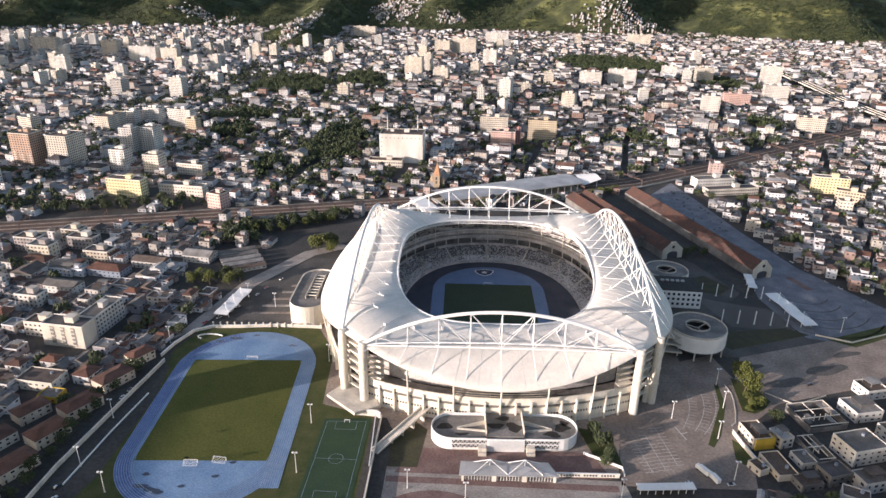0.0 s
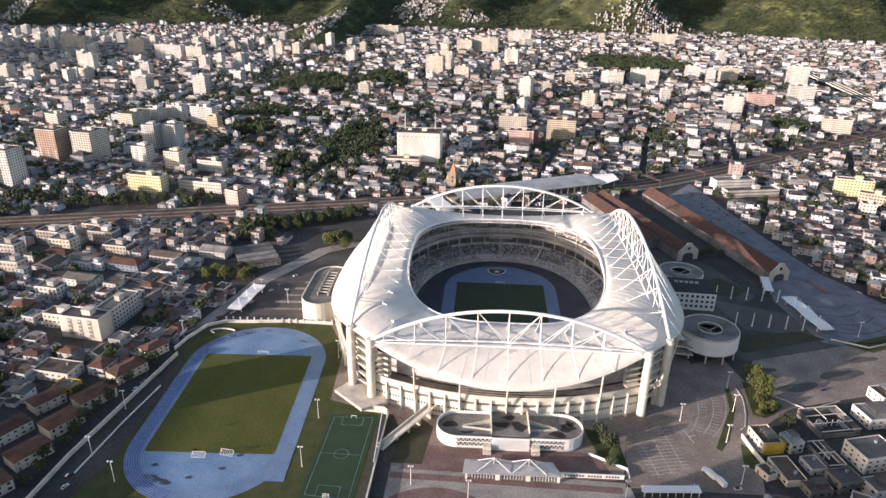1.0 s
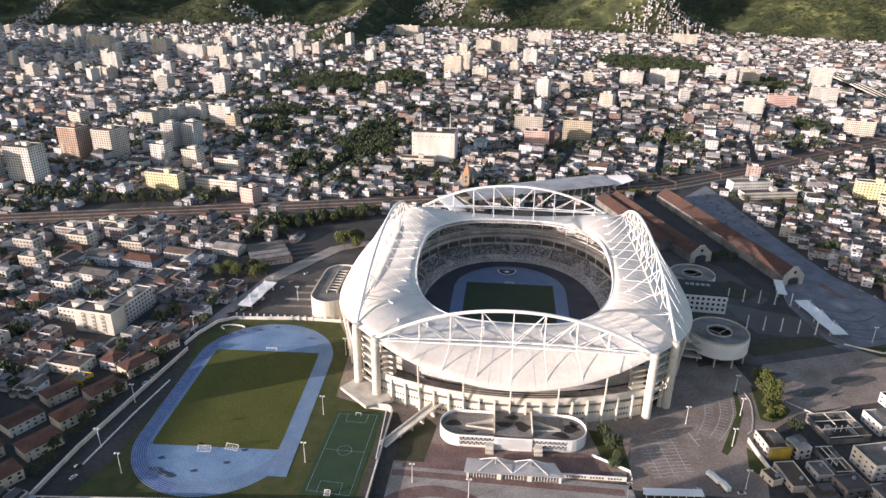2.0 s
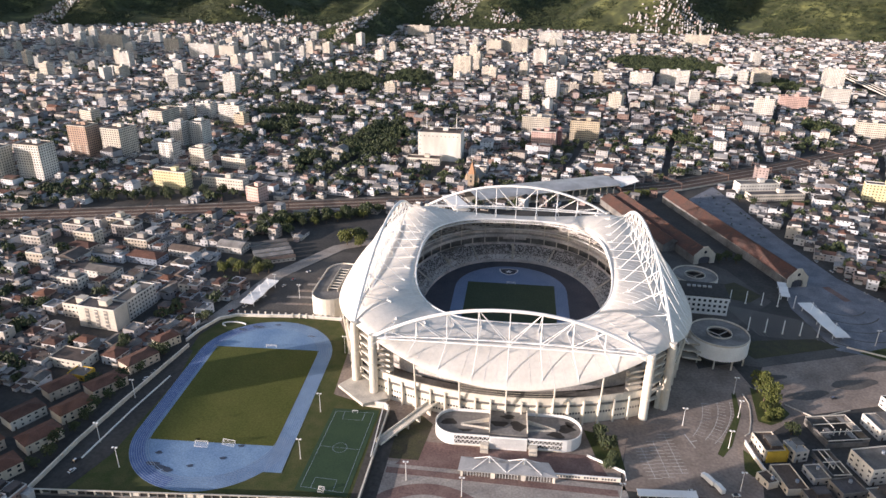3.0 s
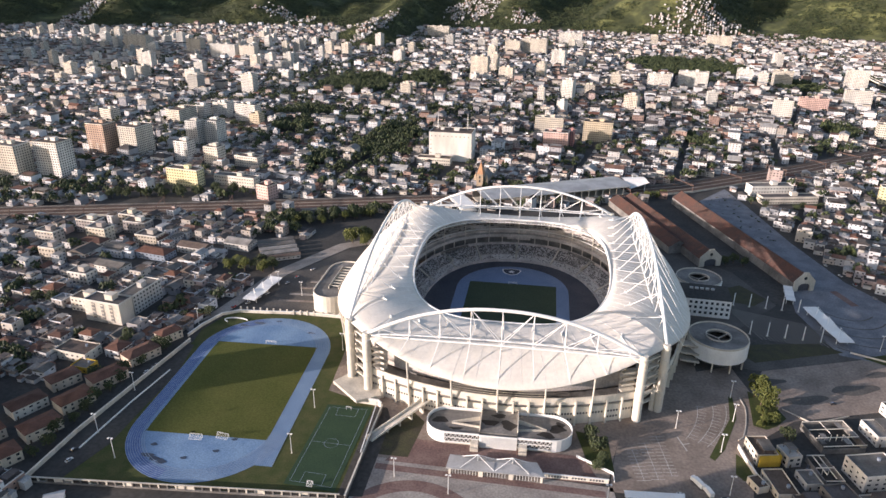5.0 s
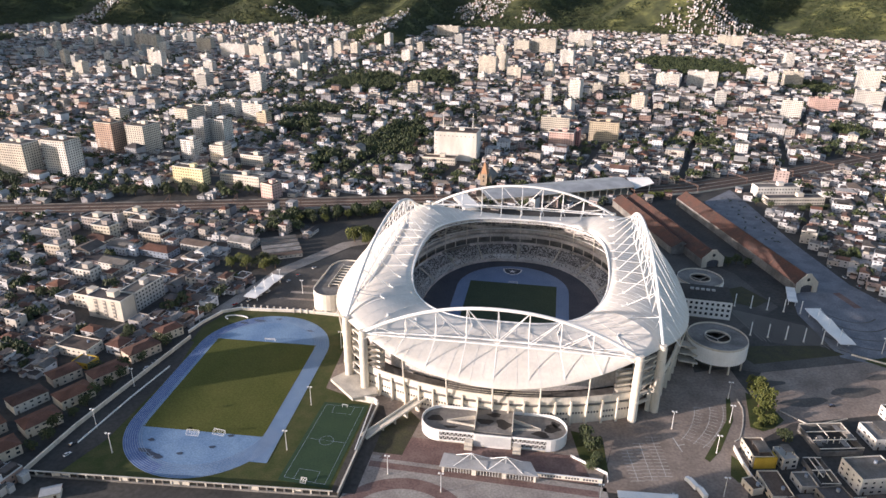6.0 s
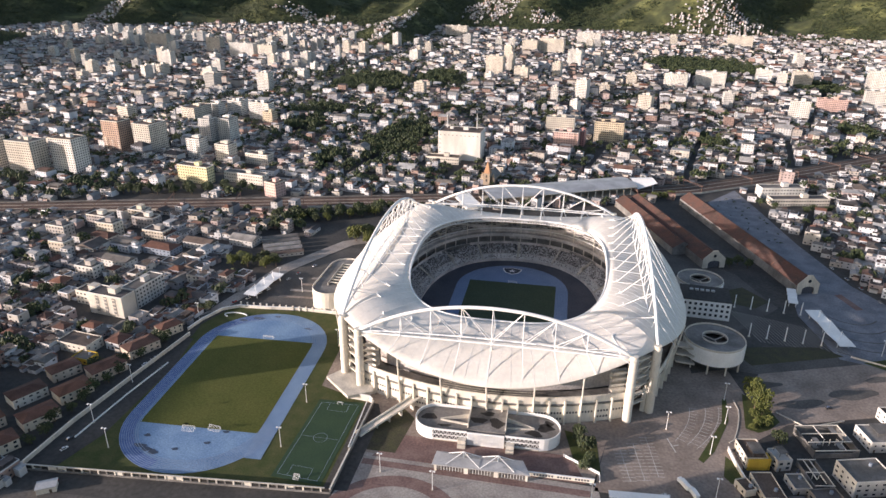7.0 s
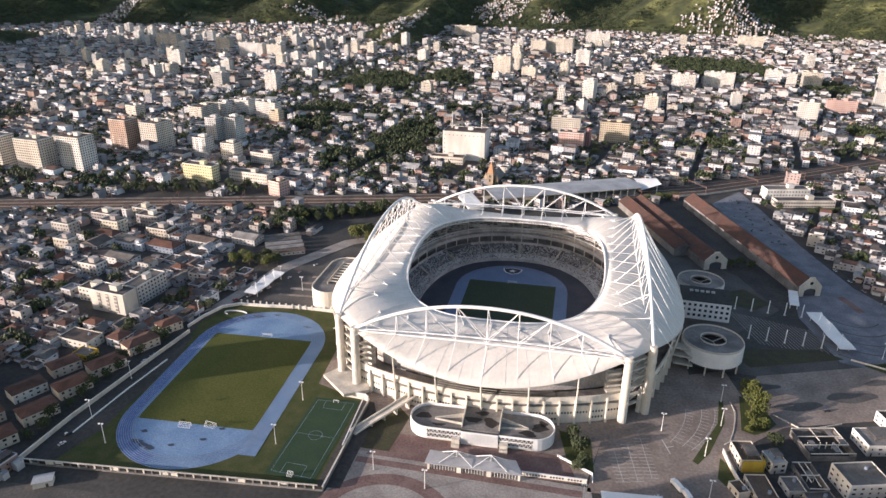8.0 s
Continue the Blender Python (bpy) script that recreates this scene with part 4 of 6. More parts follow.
def sign_wall():
    t = thing("sign_wall", 45, -157.4, 0, 1.0, "low pale wall with a row of dark lettering bars", "wall")
    part("wall", Shape().box(0, 0, 0, 34, 0.5, 2.4), M_CREAM, t)
    part("coping", Shape().box(0, 0, 2.4, 34.3, 0.8, 0.25), M_WHITE, t)
    for i in range(19):
        if i not in (7, 13):
            part("letter_bar", Shape().box(-14 + i * 1.55, -0.3, 0.8, 1.0, 0.12, 1.1), M_NAVY, t)


sign_wall()


def flat_wall(name, pts, h, th, mat, label, coping=None, z0=0.0, posts=0.0):
    s = Shape()
    wall_ring(s, pts, z0, z0 + h, th, False)
    w = whole(name, s, mat, label, "wall", kind="structure")
    if coping:
        c = Shape()
        wall_ring(c, pts, z0 + h, z0 + h + 0.3, th + 0.3, False)
        part("coping", c, coping, w)
    return w


# boundary walls
front = [(-236, -204), (-190, -200.3), (-130, -195.5), (-71, -190.5)]
flat_wall("wall_south", front, 1.2, 0.7, M_DARKCONC, "weathered concrete boundary wall", None)
fw = thing("railing_wall", -236, -204, 1.2, 4.7, "pale panelled top of the boundary wall", "wall")
for i in range(36):
    x = i * 4.6
    part("pier", Shape().box(x, 0, 0, 0.8, 1.0, 2.2), M_CREAM if i % 2 else M_DARKCONC, fw)
    # plain near-black panels, with a few cream ones
    part("panel", Shape().box(x + 2.3, 0, 0.9 if i % 3 == 1 else 0.0, 3.7, 0.35, 1.0 if i % 3 == 1 else 1.9), M_CREAM if i in (3, 4, 11, 17, 18, 26, 31) else M_DAMP_SHADE, fw)
part("top_rail", Shape().box(81, 0, 2.2, 164, 0.8, 0.3), M_CONC, fw)
flat_wall("wall_east", [(-71, -190.5), (-70.5, -150), (-70, -113)], 2.8, 0.6, M_DARKCONC, "dark retaining wall beside the court", M_CREAM)
flat_wall("wall_west", [(-240, -204), (-238, -164), (-231, -110), (-224, -58)], 2.6, 0.5, M_CONC, "pale wall along the street side of the track", M_CREAM)
flat_wall("kerb_wall", [(-228, -176), (-224, -132), (-219, -95)], 0.9, 0.5, M_WHITE, "low white kerb wall beside the track road")
sheet("track_road", [(-237, -200), (-222, -198), (-214, -170), (-213, -96), (-219, -62), (-224, -62), (-231, -110)], 0.09, M_STREET, "dark asphalt service road beside the track", "road")
north = [(-229, -52), (-226, -36), (-219, -18), (-208, -11), (-186, -9.5), (-160, -6.5), (-127, -7.5)]
flat_wall("wall_north", north, 2.1, 0.6, M_CREAM, "white wall at the north end of the track", M_WHITE)
for k in range(16):
    u = k / 15
    x, y = -208 + 80 * u, -8.5 + 2 * u
    whole("wall_pier", Shape().box(x, y, 0, 0.8, 1.0, 3.4).box(x, y, 3.4, 1.1, 1.3, 0.3), M_CREAM, "pale pier of the north wall", "pier", "wall piers")
arc = [(-205 + 9 * math.cos(a), -24 + 3.5 * math.sin(a)) for a in (0.3 + 0.25 * i for i in range(16))]
flat_wall("planter_wall", arc, 0.8, 0.6, M_WHITE, "low curved white planter wall")
# concrete plinth of the south-west columns
s = Shape().prism([(-106, -96), (-86, -114), (-72, -106), (-80, -88), (-96, -82)], 2.6, 4.6).prism([(-100, -95), (-86, -108), (-78, -104), (-92, -88)], 0, 2.6)
whole("plinth", s, M_CONC, "thick concrete platform under the corner columns", "platform", kind="structure")
flat_wall("canal_wall", [(-88, -109.5), (-73, -110.5), (-70.5, -113)], 4.0, 0.6, M_CREAM, "pale concrete wall under the platform", M_WHITE)
flat_wall("pipe_rail", [(-73.5, -112), (-71.5, -158)], 0.5, 0.5, M_WHITE, "white rail beside the court", z0=3.2)
# nothing is sunk here: the dark sheet stands for the strip's shade
sheet("service_strip", [(-76, -188), (-63, -187), (-62, -124), (-67, -112), (-75, -112)], 0.14, M_STREET, "flat dark sheet for the shaded service strip", "road")


def zigzag_ramp():
    t = thing("access_ramp", -57, -126, 0, -35, "pale concrete access ramp on legs", "ramp")
    part("deck", Shape().add([(-4, -22, 0.3), (1, -22, 0.3), (4, 22, 6.8), (-1, 22, 6.8), (-4, -22, 0), (1, -22, 0), (4, 22, 6.2), (-1, 22, 6.2)], [(0, 1, 2, 3), (0, 4, 5, 1), (1, 5, 6, 2), (2, 6, 7, 3), (3, 7, 4, 0), (7, 6, 5, 4)]), M_CONC, t)
    for k in (-4, 1):
        part("parapet", Shape().add([(k, -22, 0.3), (k + 3, 22, 6.8), (k + 3, 22, 8.0), (k, -22, 1.5), (k + 0.4, -22, 0.3), (k + 3.4, 22, 6.8), (k + 3.4, 22, 8.0), (k + 0.4, -22, 1.5)], [(3, 2, 1, 0), (4, 5, 6, 7), (0, 4, 7, 3), (3, 7, 6, 2), (1, 2, 6, 5)]), M_CREAM, t)
    for i in range(4):
        y = -10 + i * 9
        part("leg", Shape().box(0.8 + y * 0.068, y, 0, 3.4, 0.7, 3.2 + y * 0.14), M_CONC, t)


zigzag_ramp()


def round_ramp(x, y, r, h, hole, label, skirt):
    t = thing("ramp_tower", x, y, 0, 0, label, "ramp", "ramp towers")
    n = 40
    out = [(r * math.cos(6.2832 * i / n), r * math.sin(6.2832 * i / n)) for i in range(n)]
    inn = [(p * hole, q * hole) for p, q in out]
    deck = Shape()
    deck.strip([(p, q, h) for p, q in out + out[:1]], [(p, q, h) for p, q in inn + inn[:1]])
    deck.strip([(p, q, h) for p, q in inn + inn[:1]], [(p, q, h - 1.2) for p, q in inn + inn[:1]])
    part("deck", deck, M_DARKCONC, t, "weathered grey ramp deck")
    for rr, lab in ((0.995, "outer_parapet"), (hole, "inner_parapet")):
        s = Shape()
        wall_ring(s, [(p * rr, q * rr) for p, q in out], h - 0.2, h + 1.1, 0.4)
        part(lab, s, M_CONC, t)
    for zf in (h * 0.3, h * 0.62):
        fl = Shape().strip([(p * 0.97, q * 0.97, zf) for p, q in out + out[:1]], [(p, q, zf) for p, q in inn + inn[:1]])
        part("floor", fl, M_DARKCONC, t)
    sk = Shape()
    wall_ring(sk, out, skirt, h - 0.2, 0.3)
    part("screen", sk, M_WHITE, t, "white ribbed metal screen")
    for i in range(n * 2):
        a = 6.2832 * i / (n * 2)
        part("screen_rib", Shape().box((r + 0.25) * math.cos(a), (r + 0.25) * math.sin(a), skirt, 0.35, 0.3, h - 0.4 - skirt, a), M_WHITE, t)
    for i in range(10):
        a = 6.2832 * i / 10
        part("leg", Shape().tube((r * 0.96 * math.cos(a), r * 0.96 * math.sin(a), 0), (r * 0.96 * math.cos(a), r * 0.96 * math.sin(a), h - 1), 0.6, 8), M_CONC, t)
    for i in range(3):
        a = 6.2832 * i / 3 + 0.6
        part("cross_beam", Shape().tube((r * hole * math.cos(a), r * hole * math.sin(a), h - 0.4), (0, 0, h - 1.5), 0.3, 6), M_CONC, t)
    return t


round_ramp(143.5, -21, 19.5, 18, 0.42, "round spiral ramp with a white ribbed screen", 7.0)
round_ramp(152, 88, 18.0, 12, 0.45, "round concrete ramp beside the office block", 3.0)
for k in range(3):
    whole("ramp_link", Shape().prism([(118, -34 + k), (130, -36 + k), (130, -29 + k), (118, -27 + k)], 4 + 5.2 * k, 5.2 + 5.2 * k), M_CONC, "concrete link bridge from ramp to stadium", "bridge", "ramp links")


def west_ramp():
    t = thing("ramp_building", -139, 0, 0, 0, "cream ramp building with a rounded end wall", "ramp")
    out = capsule(8, 48, 0, 14, along="x")
    out = [(-y, x) for x, y in out]
    body = Shape()
    wall_ring(body, out, 0, 16.5, 0.6)
    part("wall", body, M_CREAM, t)
    part("deck", Shape().prism([(x * 0.98, y) for x, y in out], 15.0, 15.4), M_DARKCONC, t, "grey roof deck")
    for x in (-3, 5):
        part("slot_wall", Shape().box(x, 30, 15.4, 0.6, 40, 2.2), M_CONC, t)
    for i in range(8):
        part("slot_beam", Shape().box(1, 13 + i * 5, 16.6, 8, 0.6, 0.7), M_CREAM, t)
    for k in range(3):
        part("link", Shape().box(17, 6, 3 + 5 * k, 10, 9, 1.4), M_CREAM, t)


west_ramp()


def office_block():
    t = thing("office_block", 150, 54, 0, -4, "white three-storey office block with square windows", "building")
    part("wall", Shape().box(0, 0, 0, 36, 26, 15), M_WHITE, t)
    part("roof", Shape().box(0, 0, 15, 36.6, 26.6, 0.5), M_STREET, t, "dark flat roof")
    wm = Shape().box(0, 0, 0, 1.9, 0.2, 2.0).data("window", M_GLASSY)
    for f in range(3):
        for i in range(9):
            w = part("window", wm, None, t)
            w.location = (-15.5 + i * 3.9, -13.05, 2.6 + 4.2 * f)
    for i in range(5):
        part("roof_unit", Shape().box(-10 + i * 4, 4, 15.5, 2.6, 2.0, 1.2), M_METAL, t)


office_block()


# ---- lamps, poles and canopies ----
def lamp_post(x, y, h, label, arms=2):
    t = thing("lamp_post", x, y, 0, 0, label, "lamp", "lamp posts")
    part("base", Shape().box(0, 0, 0, 0.7, 0.7, 0.6), M_CONC, t)
    part("pole", Shape().tube((0, 0, 0), (0, 0, h), 0.22, 8, 0, 0.12), M_WHITE, t)
    part("bracket", Shape().tube((-1.1, 0, h), (1.1, 0, h), 0.1, 5), M_WHITE, t)
    for i in range(arms):
        part("lamp_head", Shape().box(-1 + 2 * i / max(1, arms - 1), -0.3, h - 0.2, 0.9, 0.9, 0.45), M_WHITE, t)
    return t


first = lamp_post(-229, -120, 13.5, "white floodlight pole beside the running track")
for x, y in ((-226, -162), (-230, -34), (-110, -161), (-111, -119), (-113, -52), (-204, -180)):
    copy_thing(first, pose(x, y, 0))
first = lamp_post(104.5, -104, 12.5, "white car park lamp post with two heads")
for x, y in ((143.6, -67), (126, -122), (123, -156), (-50, -170), (139.4, -92), (60, -172), (-20, -178), (-170, 24), (-150, 34), (-196, 40), (262, 8), (292, -2)):
    copy_thing(first, pose(x, y, 0))


def banner_pole(x, y):
    t = thing("white_pole", x, y, 0, 0, "tall plain white pole on a round base", "pole", "white poles")
    part("shaft", Shape().tube((0, 0, 0), (0, 0, 11), 0.38, 8), M_WHITE, t)
    part("foot", Shape().tube((0, 0, 0), (0, 0, 0.5), 0.9, 10), M_CONC, t)
    return t


first = banner_pole(176, 65)
for x, y in ((188, 64), (200, 63), (212, 62), (224, 61), (177, 19), (189, 18), (201, 17), (213, 16), (225, 15)):
    copy_thing(first, pose(x, y, 0))


def square_canopy(x, y, turn, L, W, masts, label):
    t = thing("canopy", x, y, 0, turn, label, "canopy", "square canopies")
    s = Shape()
    n = 8
    a = [(-W / 2, -L / 2 + L * i / n, 4.6 + 0.5 * math.sin(i * 1.6)) for i in range(n + 1)]
    b = [(W / 2, -L / 2 + L * i / n, 4.6 + 0.5 * math.sin(i * 1.6)) for i in range(n + 1)]
    s.strip(a, b).strip([(x_, y_, z_ - 0.4) for x_, y_, z_ in b], [(x_, y_, z_ - 0.4) for x_, y_, z_ in a])
    s.strip([(x_, y_, z_ - 0.4) for x_, y_, z_ in a], a).strip(b, [(x_, y_, z_ - 0.4) for x_, y_, z_ in b])
    part("roof", s, M_WHITE, t)
    for i in range(3):
        for sx in (-1, 1):
            part("post", Shape().tube((sx * W * 0.36, L * 0.4 * (i - 1), 0), (sx * W * 0.36, L * 0.4 * (i - 1), 4.6), 0.25, 6), M_WHITE, t)
    for i in range(masts):
        yy = L * 0.3 * (i - (masts - 1) / 2)
        part("mast", Shape().tube((0, yy, 4.5), (0, yy, 10.5), 0.25, 6), M_WHITE, t)
        for k in (-1, 1):
            part("stay", Shape().tube((0, yy, 10.2), (k * W * 0.4, yy - L * 0.12, 4.9), 0.12, 4), M_WHITE, t)
    return t


square_canopy(224, 86, -12, 28, 7, 0, "long white flat canopy on the square")
square_canopy(236, 36, 8, 54, 11, 3, "white tensile canopy with masts on the square")
square_canopy(-203, 24, -8, 44, 11, 3, "white tensile canopy with masts over the street")
for k in range(7):
    r = 26 + 9 * k
    pts = [(262 + r * math.cos(a), 92 + r * 1.5 * math.sin(a)) for a in (-2.3 + 0.13 * i for i in range(12))]
    pts = [p for p in pts if inside(p[0], p[1], [(232, -2), (266, -12), (330, 26), (318, 60), (296, 120), (268, 210), (246, 330), (238, 384), (200, 330), (236, 150), (222, 60)])]
    if len(pts) > 1:
        line(pts, 1.1, 0.1, "paving_band", "darker curved band in the square's paving", M_ASPH)
sheet("dark_bed", [(262, 104), (268, 106), (276, 80), (270, 78)], 0.11, M_RED, "dull red planting bed in the square", "pavement")
sheet("verge", [(158, -2), (170, -22), (236, 2), (222, 12), (180, 4)], 0.1, M_SCRUB, "dark green verge below the ramps", "lawn")
sheet("verge", [(246, -4), (262, -14), (336, 22), (330, 32)], 0.1, M_LAWN, "grass verge along the square", "lawn")
sheet("verge", [(156, -58), (150.5, -94), (157, -97), (164, -93), (172, -84), (167, -66)], 0.12, M_LAWN, "grass island under the trees", "lawn")
sheet("verge", [(118.8, -127.5), (121.2, -130), (129, -119), (142, -89), (145, -66), (142.5, -66), (138, -90)], 0.11, M_LAWN, "narrow planted strip in the car park", "lawn")
sheet("verge", [(130, -139), (133, -144), (140, -142), (137, -126), (134, -122)], 0.11, M_LAWN, "bright lawn beside the yard wall", "lawn")
sheet("verge", [(46, -116), (64, -120), (66, -150), (52, -144)], 0.1, M_LAWN, "planted bed beside the pavilion", "lawn")
sheet("verge", [(150, 80), (190, 104), (206, 80), (192, 66), (172, 72)], 0.1, M_SCRUB, "dark lawn behind the office block", "lawn")
flat_wall("bed_wall", [(46, -139), (65, -150), (65, -156)], 1.6, 0.4, M_WHITE, "low white wall round the planted bed")
flat_wall("road_wall", [(240, 2), (262, -8), (300, 8), (345, 34)], 1.2, 0.5, M_CREAM, "pale low wall between road and square")

# striped paving between the poles
for i in range(22):
    x = 170 + i * 2.8
    line([(x, 60 - i), (x + 14, 12 - i * 0.4)], 0.55, 0.09, "paving_strip", "pale strip in the paving between the poles", M_PALE)
M_FADED = paint("faded_bay_paint", [(0.6, 0.59, 0.56)], grain=(2, 0.3))
# bays of the car park
def bay_row(row, teeth):
    """One row of faded bays: the spine and its teeth."""
    m = Shape()
    for (xa, ya), (xb, yb) in list(zip(row, row[1:])) + teeth:
        d = math.hypot(xb - xa, yb - ya)
        ux, uy = -(yb - ya) / d * 0.13, (xb - xa) / d * 0.13
        z = 0.1 if (xa, ya) in row else 0.104
        m.add([(xa + ux, ya + uy, z), (xa - ux, ya - uy, z), (xb - ux, yb - uy, z), (xb + ux, yb + uy, z)], [(0, 1, 2, 3)])
    whole("bay_marking", m, M_FADED, "faded white parking bay marking on asphalt", "marking", kind="structure")


for x0, y0, x1, y1, n in ((92, -114, 96, -146, 12), (84.5, -121, 88.5, -150, 11), (77, -128, 81, -152, 9)):
    spots = [(x0 + (x1 - x0) * i / n, y0 + (y1 - y0) * i / n) for i in range(n + 1)]
    bay_row([spots[0], spots[-1]], [((xx - 3.9, yy - 0.6), (xx + 3.4, yy + 0.6)) for xx, yy in spots])
for off, u1, n in ((0, 0.8, 12), (9.5, 0.9, 13), (17.5, 1.0, 14)):
    row = [(121 + off - 16 * u * u - 3 * u, -80 + 0.2 * off - 42 * u) for u in (u1 * i / n for i in range(n + 1))]
    teeth = []
    for (xa, ya), (xb, yb) in zip(row, row[1:]):
        d = math.hypot(xb - xa, yb - ya)
        teeth.append(((xa - 0.6, ya), (xa - (yb - ya) / d * 4.6, ya + (xb - xa) / d * 4.6)))
    bay_row(row, teeth)
line([(104, -112), (107.5, -124)], 0.5, 0.1, "bay_line", "faded white arrow shaft on the asphalt", M_FADED)
line([(105.5, -119), (110, -117)], 0.5, 0.104, "bay_line", "faded white arrow shaft on the asphalt", M_FADED)
kerb = [(149.2, -66.2), (150.2, -76), (148.9, -83.9), (146, -95), (141.8, -106.5), (138.5, -109.5)]
flat_wall("kerb_wall", kerb, 0.35, 0.6, M_CONC, "pale kerb along the planted island")
for k, (x, y, a, b) in enumerate([(190, -62, 16, 4), (226, -45, 17, 5), (176, -44, 9, 3), (250, -24, 12, 3)]):
    pts = [(x + a * math.cos(q) * 0.96 - b * math.sin(q) * 0.3, y + a * math.cos(q) * 0.3 + b * math.sin(q) * (1 + 0.25 * math.sin(3 * q + k)), 0.07) for q in (6.2832 * i / 20 for i in range(20))]
    whole("asphalt_patch", Shape().add(pts, [tuple(range(20))]), M_ASPH, "darker repaired patch in the road", "patch", kind="structure")


# ---- train sheds, station and church ----
def train_shed(x0, y0, x1, y1, w, eave, rise, label, front=True):
    L = math.hypot(x1 - x0, y1 - y0)
    t = thing("train_shed", x0, y0, 0, math.degrees(math.atan2(y1 - y0, x1 - x0)), label, "shed", "train sheds")
    # side walls take dark instead of pale concrete to paint their shade
    part("wall", Shape().box(L / 2, w / 2, 0, L, 0.5, eave), M_DARKCONC, t)
    part("wall", Shape().box(L / 2, -w / 2, 0, L, 0.5, eave), M_DARKCONC, t)
    n = int(L / 9)
    for i in range(n):
        for k in (-1, 1):
            a, b = L * i / n, L * (i + 1) / n
            s = Shape().add([(a, k * (w / 2 + 0.6), eave), (b, k * (w / 2 + 0.6), eave), (b, 0, eave + rise), (a, 0, eave + rise)], [(0, 1, 2, 3) if k < 0 else (3, 2, 1, 0)])
            part("roof_bay", s, M_TILE, t)
    part("ridge", Shape().box(L / 2, 0, eave + rise - 0.1, L, 0.8, 0.4), M_TILE, t)
    if not front:
        h = w / 2
        part("end_wall", Shape().add([(xx, yy, zz) for xx in (0.0, 0.4) for yy, zz in ((-h, 0), (h, 0), (h, eave), (0, eave + rise - 0.2), (-h, eave))], [(4, 3, 2, 1, 0), (5, 6, 7, 8, 9), (1, 2, 7, 6), (4, 0, 5, 9)]), M_DARKCONC, t, "stained concrete end wall")
        return
    # gable front with a raised parapet and an arched opening
    h = w / 2
    f = [(-h, 0), (-h * 0.55, 0), (-h * 0.55, 5), (-h * 0.35, 6.6), (0, 7.2), (h * 0.35, 6.6), (h * 0.55, 5), (h * 0.55, 0), (h, 0), (h, eave + 1.2), (h * 0.3, eave + rise + 0.8), (h * 0.22, eave + rise + 2.2), (-h * 0.22, eave + rise + 2.2), (-h * 0.3, eave + rise + 0.8), (-h, eave + 1.2)]
    s = Shape()
    for xx in (-0.9, 0.0):
        s.add([(xx, p, q) for p, q in f], [tuple(range(15)) if xx == 0 else tuple(range(14, -1, -1))])
    s.add([], [])
    s.f += [(i, (i + 1) % 15, 15 + (i + 1) % 15, 15 + i) for i in range(15)]
    s.m += [0] * 15
    part("gable_front", s, M_CONC, t, "white gabled front with an arched doorway")
    part("doorway", Shape().box(0.4, 0, 0, 0.2, w * 0.54, 7), M_NAVY, t)
    win = Shape().add([(-0.96, 1.5 * math.cos(a), eave + rise * 0.55 + 1.5 * math.sin(a)) for a in (0.5236 * i for i in range(12))], [tuple(range(11, -1, -1))])
    part("round_window", win, M_GLASSY, t)


train_shed(173, 142, 118, 302, 21, 8, 6.5, "long red-roofed train shed with a white gable")
train_shed(240, 102, 176, 318, 19, 8, 7.0, "long brown-roofed train shed with a white gable")
train_shed(150, 168, 104, 300, 20, 7, 5.5, "long red-roofed train shed beside its twin", False)


def station():
    t = thing("station", 31, 320, 0, 25.9, "railway station under a long pale grey curved roof", "station")
    L, W = 184, 42
    n = 20
    for i in range(n):
        a, b = -L / 2 + L * i / n, -L / 2 + L * (i + 1) / n
        s = Shape()
        prof = [(-W / 2 + W * j / 8, 10.5 + 3.0 * math.sin(math.pi * j / 8)) for j in range(9)]
        s.strip([(a, y, z) for y, z in prof], [(b, y, z) for y, z in prof])
        s.f = [q[::-1] for q in s.f]
        s.strip([(a, y, z - 0.5) for y, z in prof], [(b, y, z - 0.5) for y, z in prof])
        part("roof_bay", s, M_METAL, t)
        part("pier", Shape().box(a + 0.5, -W / 2 + 1, 0, 1.0, 1.0, 10.2), M_CONC, t)
    part("beam", Shape().box(0, -W / 2 + 0.6, 9.4, L, 0.8, 1.2), M_CREAM, t)
    part("back_wall", Shape().box(0, W / 2 - 2, 0, L, 0.6, 10), M_DARKCONC, t)
    part("platform", Shape().box(0, 0, 0, L, W - 4, 1.1), M_CONC, t)
    tent = Shape()
    rows = []
    for i in range(7):
        u = L / 2 + 26 * i / 6
        rows.append([(u, -20 + 40 * j / 8 * (1 - 0.06 * i), 11 + 4.0 * math.cos((j - 4) * 0.8) * (1 - 0.1 * i) + 0.5 * i) for j in range(9)])
    tent.v = [p for row in rows for p in row]
    tent.f = [(9 * i + j, 9 * i + j + 1, 9 * i + j + 10, 9 * i + j + 9) for i in range(6) for j in range(8)]
    part("tent_roof", tent, M_WHITE, t, "white wavy tent roof at the station's end")
    for k in (-14, 14):
        part("tent_post", Shape().tube((L / 2 + 24, k, 0), (L / 2 + 24, k, 12), 0.5, 6), M_WHITE, t)
    part("footbridge", Shape().box(-L / 2 - 26, -22, 8, 16, 46, 1.2).box(-L / 2 - 26, -22, 11.5, 17, 47, 0.5), M_WHITE, t, "pale roofed footbridge over the tracks")
    for i in range(5):
        for k in (-7, 7):
            part("bridge_leg", Shape().box(-L / 2 - 26 + k, -42 + 10 * i, 0, 0.7, 0.7, 11.5), M_CONC, t)


station()


